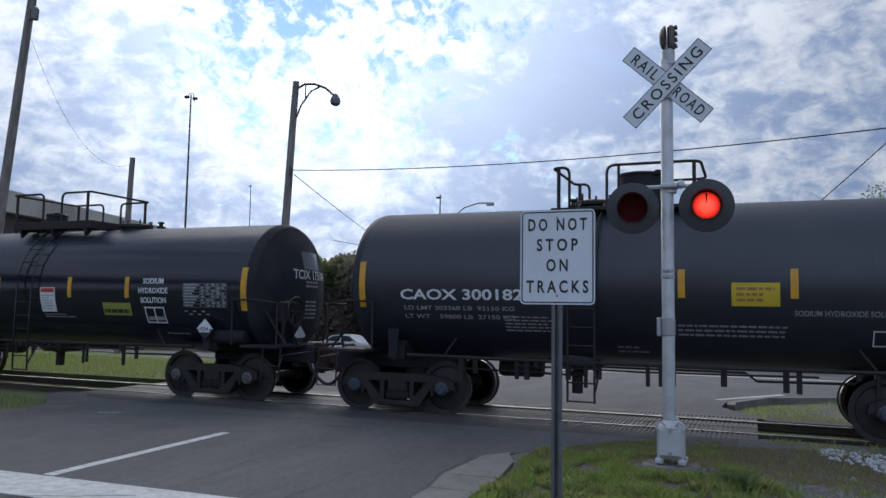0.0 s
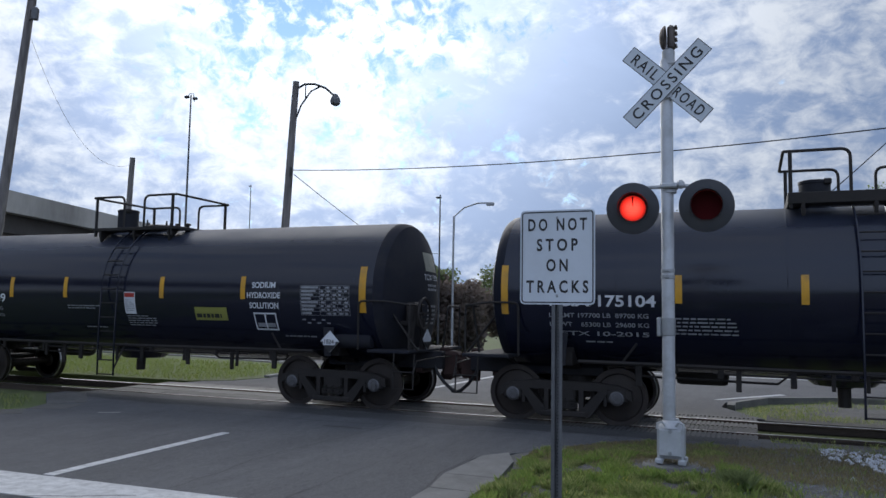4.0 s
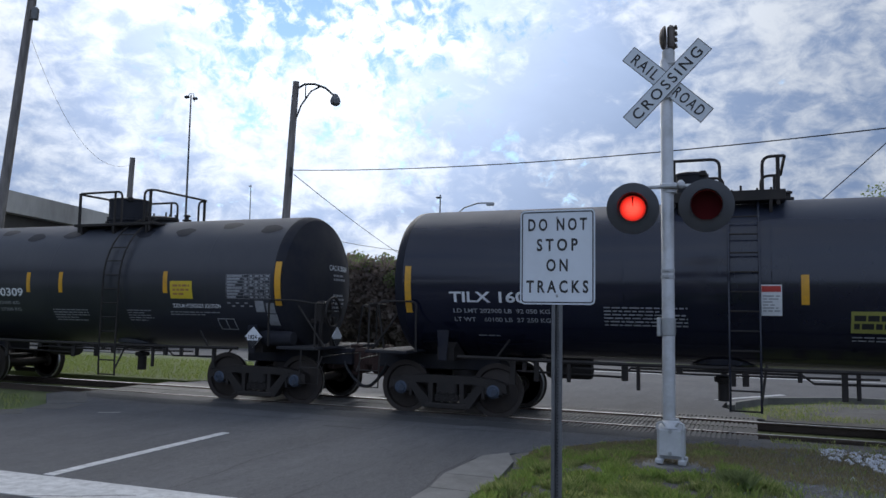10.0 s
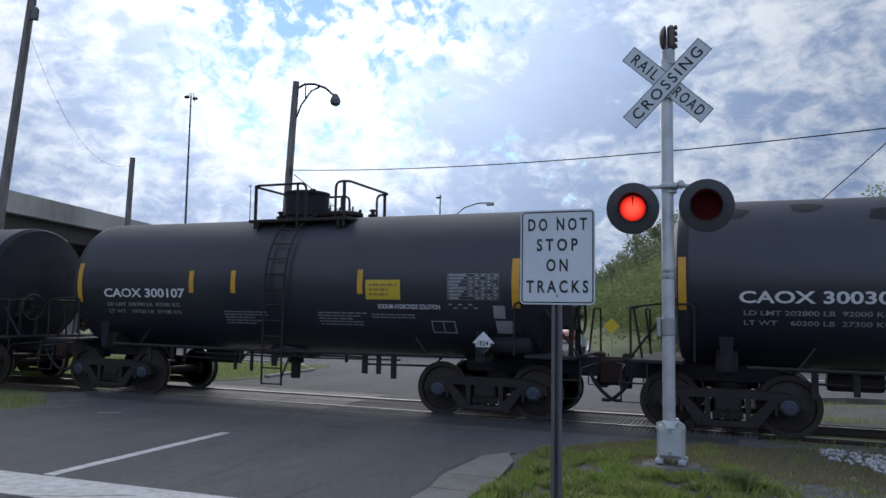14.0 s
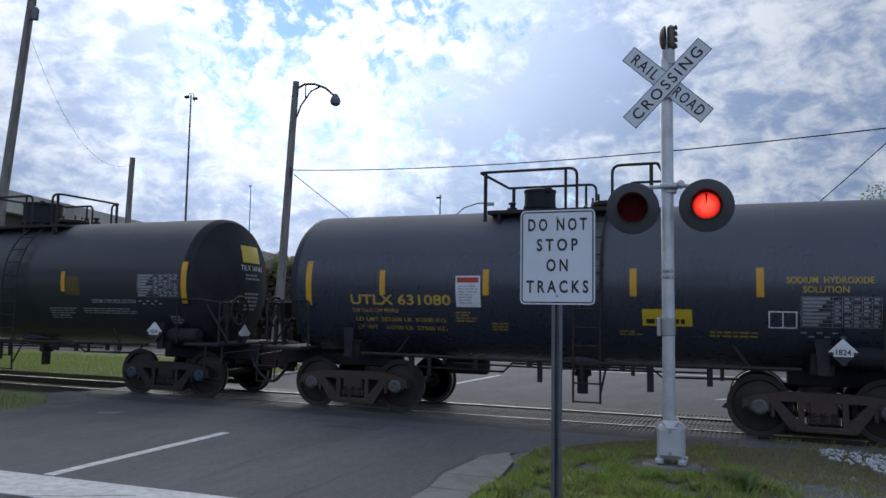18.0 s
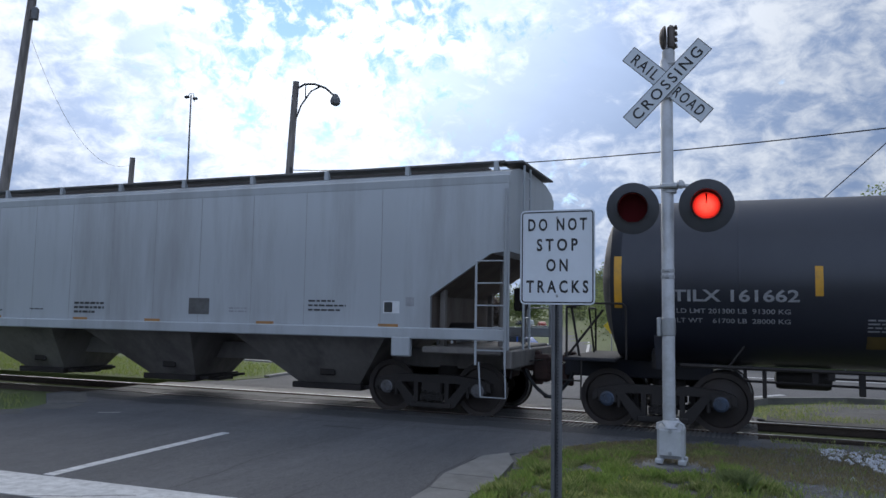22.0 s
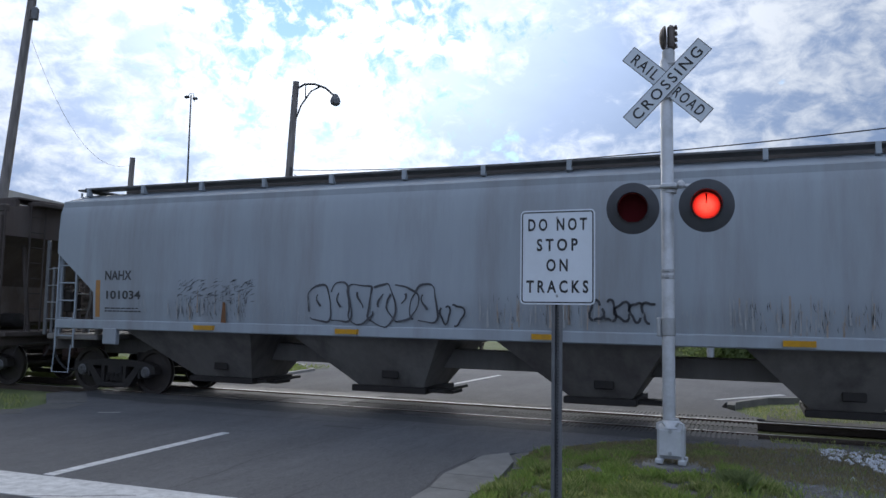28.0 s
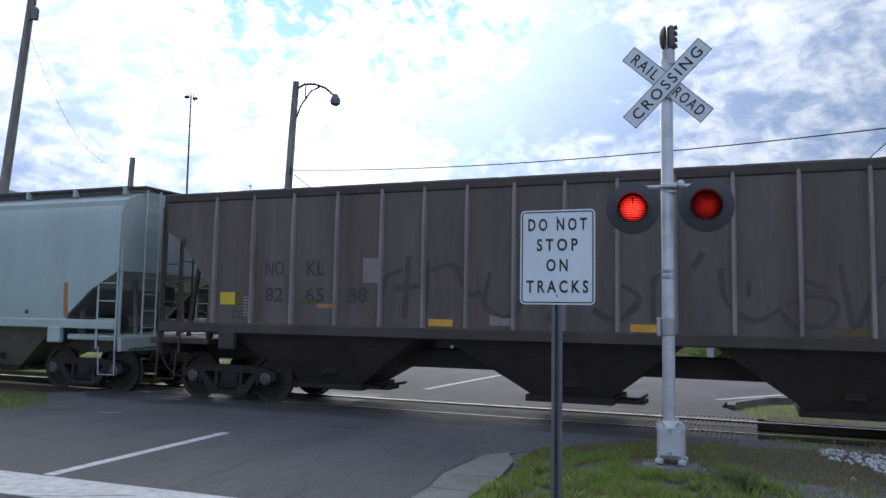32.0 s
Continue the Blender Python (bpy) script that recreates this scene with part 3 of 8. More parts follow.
def letters(body, height, width=0.0, bold=0.0, gap=1.0):
    """Flat filled letters as vertices and faces about their middle; x to the right, y up."""
    key = (body, bold, gap)
    if key not in TEXTS:
        cu = bpy.data.curves.new("lettering", "FONT")
        cu.body, cu.size, cu.offset, cu.resolution_u, cu.space_character = body, 1.0, bold, 3, gap
        ob = new("lettering", cu)
        bpy.context.view_layer.update()
        me = bpy.data.meshes.new_from_object(ob.evaluated_get(bpy.context.evaluated_depsgraph_get()))
        TEXTS[key] = ([tuple(v.co) for v in me.vertices], [tuple(p.vertices) for p in me.polygons])
        bpy.data.objects.remove(ob)
        bpy.data.curves.remove(cu)
        bpy.data.meshes.remove(me)
    vs, fs = TEXTS[key]
    x0, x1 = min(v[0] for v in vs), max(v[0] for v in vs)
    y0, y1 = min(v[1] for v in vs), max(v[1] for v in vs)
    k = height / (y1 - y0)
    kx = width / (x1 - x0) if width else k
    return [((v[0] - (x0 + x1) / 2) * kx, (v[1] - (y0 + y1) / 2) * k) for v in vs], fs
# ---- ground, road, track ----
def drop(y):
    """The land falls away beyond the crossing."""
    return -0.045 * (min(y, 50.0) - 22.0) if y > 22 else 0.0


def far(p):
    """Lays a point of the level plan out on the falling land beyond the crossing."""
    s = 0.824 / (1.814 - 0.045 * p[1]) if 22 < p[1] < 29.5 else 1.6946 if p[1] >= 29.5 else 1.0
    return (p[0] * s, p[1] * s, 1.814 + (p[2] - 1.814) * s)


def cut(poly, lo, hi):
    """The part of an outline between two y."""
    for at, keep in ((lo, 1), (hi, -1)):
        out = []
        for a, b in zip(poly, poly[1:] + poly[:1]):
            ia, ib = (a[1] - at) * keep >= 0, (b[1] - at) * keep >= 0
            if ia:
                out.append(a)
            if ia != ib:
                k = (at - a[1]) / (b[1] - a[1])
                out.append((a[0] + (b[0] - a[0]) * k, at))
        poly = out
    return poly


def rise(x, y):
    """Height of the open ground: level round the crossing, a wooded slope far to the right."""
    z = -0.14 + drop(y)
    if y > 53:
        k = min(1.0, max(0.0, (x + 5 + (y - 36) * 0.22) / 18))
        z += 0.135 * (min(y, 205) - 53) * k
    if -30 < x < 12 and -8 < y < 36:
        z += 0.03 * noise.noise((x * 0.5, y * 0.5, 0))
    return z


g = Form()
xs = [-900, -400, -200, -120, -80] + [-60 + 3 * i for i in range(41)] + [80, 120, 200, 400, 900]
ys = [-300, -100, -40] + [-20 + 3 * i for i in range(14)] + [22, 25, 28, 31, 34, 38, 42, 46, 50, 53, 57, 62, 68, 75, 82, 90, 105, 120, 140, 160, 180, 205, 300, 600, 1500]
for y in ys:
    for x in xs:
        g.v.append((x, y, rise(x, y)))
nx = len(xs)
g.f = [(j * nx + i, j * nx + i + 1, (j + 1) * nx + i + 1, (j + 1) * nx + i) for j in range(len(ys) - 1) for i in range(nx - 1)]
thing("ground", pose(0, 0, 0), "green open ground rising to a wooded slope", "ground", kind="structure", form=g, mat="grass_soil")


def slab(name, outline, top, thick, mat, label, category):
    return thing(name, pose(0, 0, 0), label, category, kind="structure", form=Form().prism(outline, "z", top - thick, top), mat=mat)


road = slab("road", [(-16.5, -30), (-3.1, -30), (-3.1, 7.2), (-3.3, 8.6), (-3.28, 9.4), (-3.0, 9.85), (-2.44, 10.75), (-2.0, 11.4), (-1.2, 11.6), (0.1, 11.75), (0.1, 12.72), (-13.9, 12.72), (-13.9, 12.2), (-12.4, 10.9), (-12.1, 10.2), (-13.0, 9.3), (-16.5, 7.0)], -0.01, 0.3, "asphalt", "worn grey asphalt road up to the track", "road")
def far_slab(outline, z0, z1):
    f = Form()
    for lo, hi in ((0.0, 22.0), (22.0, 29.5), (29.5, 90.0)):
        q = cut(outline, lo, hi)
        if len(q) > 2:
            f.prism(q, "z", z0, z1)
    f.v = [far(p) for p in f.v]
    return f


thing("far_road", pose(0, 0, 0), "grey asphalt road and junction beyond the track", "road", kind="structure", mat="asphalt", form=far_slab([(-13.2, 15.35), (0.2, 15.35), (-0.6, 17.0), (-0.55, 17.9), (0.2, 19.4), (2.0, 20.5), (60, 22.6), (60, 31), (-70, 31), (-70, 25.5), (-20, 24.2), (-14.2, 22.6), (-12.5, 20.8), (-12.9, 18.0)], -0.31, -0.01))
lane_left = [(-17.5, 52.0), (-15.9, 55), (-16.2, 62), (-17.0, 70), (-22.0, 91), (-28, 118), (-37, 155), (-52, 203)]
lane_right = [(-7.0, 52.0), (-9.6, 55), (-11.3, 60), (-12.5, 65), (-17.4, 91), (-23.4, 118), (-32, 155), (-46, 203)]
f = Form().prism(lane_left + lane_right[::-1], "z", -1.6, -1.275)
thing("far_lane", pose(0, 0, 0), "grey road curving away from the junction", "road", kind="structure", form=f, mat="asphalt")


def stripe(outline, label):
    return thing("road_marking", pose(0, 0, 0), label, "road marking", "road markings", "structure", far_slab(outline, -0.012, -0.004), "road_paint", 0)


for side, s in ((lane_left, 1), (lane_right, -1)):
    f = Form()
    for (x0, y0), (x1, y1) in zip(side[1:], side[2:]):
        f.prism([(x0 + s * 0.25, y0), (x0 + s * 0.5, y0), (x1 + s * 0.5, y1), (x1 + s * 0.25, y1)], "z", -1.28, -1.268)
    thing("road_marking", pose(0, 0, 0), "white edge line of the curving road", "road marking", "road markings", "structure", f, "road_paint", 0)


stripe([(-16.4, 5.35), (-3.3, 5.62), (-3.3, 6.40), (-16.4, 6.04)], "worn white stop line across the road")
stripe([(-7.20, 6.34), (-7.05, 6.34), (-7.21, 9.6), (-7.36, 9.6)], "white lane line on the near road")
stripe([(-7.36, 17.2), (-7.22, 17.2), (-6.97, 22.3), (-7.10, 22.3)], "white lane line on the far road")
stripe([(-0.80, 18.45), (-0.66, 18.40), (0.75, 20.4), (0.60, 20.5)], "white edge line round the far corner")
stripe([(-6.0, 25.6), (60, 26.8), (60, 27.05), (-6.0, 25.8)], "white centre line of the far road")
stripe([(-4.5, 30.2), (60, 30.4), (60, 30.65), (-4.5, 30.4)], "white far edge line")


def ribbon(name, path, w, z0, z1, mat, label, category, group="", back=0.0):
    f = Form()
    for (x0, y0), (x1, y1) in zip(path, path[1:]):
        d = Vector((x1 - x0, y1 - y0)).normalized()
        nn = Vector((-d.y, d.x))
        a, b = nn * back, nn * w
        f.prism([(x0 + a.x, y0 + a.y), (x1 + a.x, y1 + a.y), (x1 + b.x, y1 + b.y), (x0 + b.x, y0 + b.y)], "z", z0, z1)
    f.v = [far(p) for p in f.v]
    return thing(name, pose(0, 0, 0), label, category, group, "structure", f, mat)


ribbon("kerb", [(-0.5, 17.3), (-0.5, 17.9), (0.2, 19.4), (2.0, 20.5), (60, 22.6)], -0.16, -0.3, 0.012, "gutter_concrete", "low worn concrete kerb round the far corner", "kerb", "kerbs")
ribbon("kerb", [(-12.22, 17.9), (-12.55, 20.8), (-14.1, 22.6), (-20, 24.2), (-70, 25.5)], 0.16, -0.3, 0.05, "concrete", "concrete kerb beside the far verge", "kerb", "kerbs")
ribbon("dirt_edge", [(-13.8, 12.2), (-12.4, 10.9), (-12.1, 10.2), (-13.0, 9.3), (-16.5, 7.0)], 0.7, -0.3, -0.006, "dirt", "worn dirt edge of the near verge", "verge")
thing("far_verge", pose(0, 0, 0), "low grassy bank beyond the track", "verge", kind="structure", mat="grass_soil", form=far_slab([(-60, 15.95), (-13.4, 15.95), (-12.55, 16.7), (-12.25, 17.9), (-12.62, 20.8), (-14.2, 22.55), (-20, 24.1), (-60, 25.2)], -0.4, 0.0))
thing("corner_dirt", pose(0, 0, 0), "bare grey dirt between the track and the far kerb", "verge", kind="structure", mat="dirt", form=Form().prism([(0.2, 15.3), (14, 15.3), (14, 19.9), (3.0, 19.6), (1.4, 18.9), (0.35, 17.6)], "z", -0.4, -0.03))
thing("track_side_dirt", pose(0, 0, 0), "trodden dirt up to the near rail", "verge", kind="structure", mat="dirt", form=Form().prism([(0.30, 12.56), (14, 12.56), (14, 13.16), (0.30, 13.16)], "z", -0.4, -0.055))
# gutter slabs by the grass, cut by joints
gutter = tagged(new("gutter"), "worn concrete gutter slabs beside the grass", "gutter", "", "structure")
cuts = [-12.0, -9.1, -6.3, -3.5, -0.8, 2.0, 3.9, 5.8, 7.55, 8.28, 9.75]
for y0, y1 in zip(cuts, cuts[1:]):
    xa, xb = -3.08 - 0.20 * max(0, min(1, (y0 - 7.2) / 1.2)), -3.08 - 0.20 * max(0, min(1, (y1 - 7.2) / 1.2))
    o = [(xa, y0 + 0.008), (-2.62, y0 + 0.008), (-2.62 - 0.1 * (y1 > 9), y1 - 0.008), (xb, y1 - 0.008)]
    if y1 > 9.5:
        o = [(xa, y0 + 0.008), (-2.62, y0 + 0.008), (-2.75, 9.3), (-2.98, 9.86), (-3.22, 9.5)]
    part("slab", Form().prism(o, "z", -0.3, 0.012), "gutter_concrete", gutter)

# cracks and seams sealed with tar, and darker worn paths
rnd = random.Random(4)
tar = tagged(new("road_seams"), "dark tar seams and cracks in the asphalt", "road seam", "", "structure")


def seam(pts, w, name="seam", mat="asphalt_patch", z=-0.0065):
    f = Form()
    for (x0, y0), (x1, y1) in zip(pts, pts[1:]):
        d = Vector((x1 - x0, y1 - y0)).normalized()
        k = Vector((-d.y, d.x)) * w / 2
        f.add([(x0 + k.x, y0 + k.y, z), (x0 - k.x, y0 - k.y, z), (x1 - k.x, y1 - k.y, z), (x1 + k.x, y1 + k.y, z)], [(0, 1, 2, 3)])
    part(name, f, mat, tar, smooth=0)


seam([(-3.14 + rnd.uniform(-0.02, 0.02) - 0.2 * max(0, min(1, (y - 7.2) / 1.2)), y) for y in np.linspace(4, 9.6, 26)], 0.022)
seam([(-5.6 + 0.10 * math.sin(y * 1.3) + rnd.uniform(-0.04, 0.04), y) for y in np.linspace(5.5, 12.0, 24)], 0.014)
seam([(-4.25 + rnd.uniform(-0.03, 0.03), y) for y in np.linspace(6.2, 10.2, 16)], 0.011)
seam([(x, 6.05 + 0.05 * math.sin(x * 3) + rnd.uniform(-0.05, 0.05)) for x in np.linspace(-6.3, -6.0, 5)], 0.02)
seam([(-6.85 + 0.25 * k, 5.4 + 0.12 * k + rnd.uniform(-0.03, 0.03)) for k in range(6)], 0.02, "crack", "asphalt_patch", -0.002)
seam([(-9.6, 11.3), (-7.3, 11.35), (-5.0, 11.5), (-3.2, 11.7)], 0.03)
seam([(-6.4, 10.9), (-6.0, 10.95), (-5.7, 10.9)], 0.10)
seam([(-10.6, 10.4), (-10.3, 10.6)], 0.09, "paint_spot", "concrete", -0.006)
seam([(-7.3, 8.35), (-7.25, 8.45)], 0.05, "paint_spot", "road_paint", -0.006)

# oily stain along the near side of the panels, train's shade painted in
dark_strip = Form()
strip_x = [-13.7 + 0.3 * i for i in range(46)]
dark_strip.v = [(x, y, -0.0062) for x in strip_x for y in (12.02 + 0.22 * noise.noise((x * 0.7, 0, 1.0)) + 0.12 * noise.noise((x * 3.0, 0, 4.0)), 12.715)]
dark_strip.f = [(2 * i, 2 * i + 2, 2 * i + 3, 2 * i + 1) for i in range(len(strip_x) - 1)]
part("oil_stain", dark_strip, "asphalt_patch", tar, "dark oily stain", smooth=0)

# ballast bed, ties and rails
bed = Form().prism([(TRACK_Y - 2.2, -0.34), (TRACK_Y - 1.6, -0.17), (TRACK_Y + 1.6, -0.17), (TRACK_Y + 2.2, -0.34)], "x", -150, 90)
thing("track_bed", pose(0, 0, 0), "dark oily ballast under the track", "track bed", kind="structure", form=bed, mat="ballast")
for s in (-1, 1):
    y = TRACK_Y + s * 0.755
    prof = [(-0.07, -0.17), (0.07, -0.17), (0.07, -0.155), (0.012, -0.135), (0.010, -0.045), (0.036, -0.035), (0.036, -0.008), (0.026, 0.0), (-0.026, 0.0), (-0.036, -0.008), (-0.036, -0.035), (-0.010, -0.045), (-0.012, -0.135), (-0.07, -0.155)]
    rail = thing("rail", pose(0, 0, 0), "rusty steel rail with a polished head", "rail", "rails of the track", "structure", Form().prism([(y + a, b) for a, b in prof], "x", -150, 90), "rail_steel")
    part("rail_head", Form().prism([(y - 0.027, 0.0005), (y + 0.027, 0.0005), (y + 0.02, 0.003), (y - 0.02, 0.003)], "x", -150, 90), "rail_head", rail, "polished running surface")
# ---- the train ----
CARS = []      # (car, its middle at 16 s)
WHEELS = []    # (wheelset, its place along the car)
SHARED = {}


def shared(key, make):
    if key not in SHARED:
        SHARED[key] = make()
    return SHARED[key]


def side_frame_mesh(mat):
    f = Form()
    # top chord, two slanting tension arms, foot: windows stay open between them
    f.prism([(-1.14, 0.42), (-1.12, 0.58), (-0.92, 0.66), (-0.5, 0.70), (0.5, 0.70), (0.92, 0.66), (1.12, 0.58), (1.14, 0.42), (0.98, 0.50), (0.55, 0.56), (-0.55, 0.56), (-0.98, 0.50)], "y", -0.09, 0.09)
    for s in (-1, 1):
        f.prism([(s * 0.76, 0.56), (s * 0.60, 0.56), (s * 0.30, 0.24), (s * 0.36, 0.11), (s * 0.46, 0.14)], "y", -0.10, 0.08)
        f.prism([(s * 0.34, 0.57), (s * 0.26, 0.57), (s * 0.26, 0.20), (s * 0.34, 0.20)], "y", -0.09, 0.07)
        f.soft((s * 0.889, 0, 0.50), (0.36, 0.20, 0.26), 0.04)
        f.soft((s * 0.70, -0.02, 0.40), (0.06, 0.16, 0.18), 0.015)
    f.soft((0, -0.01, 0.16), (0.80, 0.24, 0.10), 0.02)
    f.soft((0, -0.04, 0.30), (0.46, 0.10, 0.12), 0.02)
    return f.mesh("side_frame", mat)


def spring_mesh():
    f = Form()
    for x in (0.0,):
        f.tube([(x + 0.055 * math.cos(a * 1.05), -0.06 + 0.055 * math.sin(a * 1.05), 0.21 + 0.0085 * a) for a in range(0, 26)], 0.013, 5)
    return f.mesh("spring", "truck_steel")


def wheel_mesh(side):
    f = Form()
    k = -side
    f.lathe([(0.08, k * 0.07), (0.12, k * 0.07), (0.15, k * 0.03), (0.34, k * -0.01), (0.375, k * 0.03), (0.38, k * 0.06), (0.440, k * 0.064), (0.452, k * 0.058),
             (0.457, k * 0.03), (0.463, k * -0.05), (0.485, k * -0.062), (0.485, k * -0.085), (0.40, k * -0.078), (0.38, k * -0.03), (0.15, k * -0.05), (0.08, k * -0.09)], 40, (0, 0, 0), "y")
    return f.mesh("wheel", "wheel_steel")


def rim_mesh(side):
    k = -side
    f = Form().lathe([(0.4585, k * 0.028), (0.4555, k * 0.058), (0.447, k * 0.0655), (0.440, k * 0.0655), (0.4585, k * 0.028)], 40, (0, 0, 0), "y")
    return f.mesh("tread", "tread_steel")


def cap_mesh(side, mat):
    k = side
    f = Form().lathe([(0.0, k * 0.02), (0.085, k * 0.02), (0.095, k * 0.0), (0.12, k * -0.01), (0.125, k * -0.16), (0.0, k * -0.16)], 20, (0, 0, 0), "y")
    for a in range(3):
        x, z = 0.052 * math.cos(a * 2.094), 0.052 * math.sin(a * 2.094)
        f.rod((x, k * 0.0, z), (x, k * 0.045, z), 0.017, 6)
    return f.mesh("bearing_cap", mat)


def trucks(car, centres, steel="truck_steel", cap="cap_grey"):
    for cx in centres:
        for side in (-1, 1):
            frame_ob = part("side_frame", shared(("sf", steel), lambda: side_frame_mesh(steel)), None, car, "", pose(cx, side * 0.99, 0, 0, 0, 0 if side < 0 else 180))
            if side < 0:
                for q in (-0.15, 0.0, 0.15):
                    part("spring", shared("spring", spring_mesh), None, frame_ob, "", Matrix.Translation((q, 0, 0)))
        bol = Form().soft((cx, 0, 0.47), (0.40, 2.15, 0.26), 0.03)
        bol.rod((cx, 0, 0.6), (cx, 0, 0.82), 0.28, 16)
        part("bolster", bol, steel, car)
        for ax in (-0.889, 0.889):
            axle = shared("axle", lambda: Form().lathe([(0.07, -1.06), (0.07, -0.9), (0.09, -0.85), (0.08, 0), (0.09, 0.85), (0.07, 0.9), (0.07, 1.06)], 12, (0, 0, 0), "y").mesh("wheelset", "wheel_steel"))
            ws = part("wheelset", axle, None, car, "steel axle with a pair of freight wheels", pose(cx + ax, 0, 0.457))
            for side in (-1, 1):
                part("wheel", shared(("wheel", side), lambda: wheel_mesh(side)), None, ws, "", pose(0, side * 0.765, 0))
                part("tread", shared(("rim", side), lambda: rim_mesh(side)), None, ws, "bright rolled steel tread", pose(0, side * 0.765, 0))
            part("bearing_cap", shared(("cap", cap), lambda: cap_mesh(-1, cap)), None, ws, "", pose(0, -1.10, 0))
            WHEELS.append((ws, cx + ax))
        # brake beams and hoses hang within the truck
        br = Form()
        for ax in (-0.38, 0.38):
            br.rod((cx + ax, -0.72, 0.34), (cx + ax, 0.72, 0.34), 0.05, 8)
        part("brake_beam", br, steel, car)


def couplers(car, half, mat="truck_steel"):
    for s in (-1, 1):
        f = Form()
        f.soft((s * (half - 0.50), 0, 0.86), (0.70, 0.13, 0.16), 0.02)
        f.soft((s * (half - 0.10), -0.03, 0.86), (0.30, 0.26, 0.28), 0.05)
        f.prism([(s * (half - 0.02), -0.12), (s * (half + 0.12), -0.05), (s * (half + 0.11), 0.06), (s * (half - 0.02), 0.10)], "z", 0.73, 0.99)
        f.soft((s * (half - 0.80), 0, 0.86), (0.16, 0.52, 0.42), 0.03)
        f.soft((s * (half - 0.20), 0.0, 0.84), (0.34, 0.34, 0.50), 0.06)
        f.soft((s * (half - 0.34), 0.0, 1.08), (0.20, 0.22, 0.16), 0.03)
        f.soft((s * (half - 0.30), -0.05, 0.62), (0.22, 0.10, 0.16), 0.02)
        knuckle = part("coupler", f, "coupler_rust", car, "cast steel knuckle coupler")
        h = Form()
        h.tube([(s * (half - 0.46), -0.28, 0.82), (s * (half - 0.40), -0.29, 0.68), (s * (half - 0.26), -0.28, 0.50), (s * (half - 0.12), -0.26, 0.38), (s * (half - 0.03), -0.25, 0.34), (s * (half + 0.09), -0.24, 0.345)], 0.034, 7)
        part("brake_hose", h, "cable", knuckle, "black rubber brake hose")
        lv = Form().tube([(s * (half - 0.12), -0.1, 1.0), (s * (half - 0.35), -0.5, 0.98), (s * (half - 0.4), -1.3, 0.95), (s * (half - 0.4), -1.45, 0.72)], 0.014, 5)
        part("uncoupling_lever", lv, mat, car)


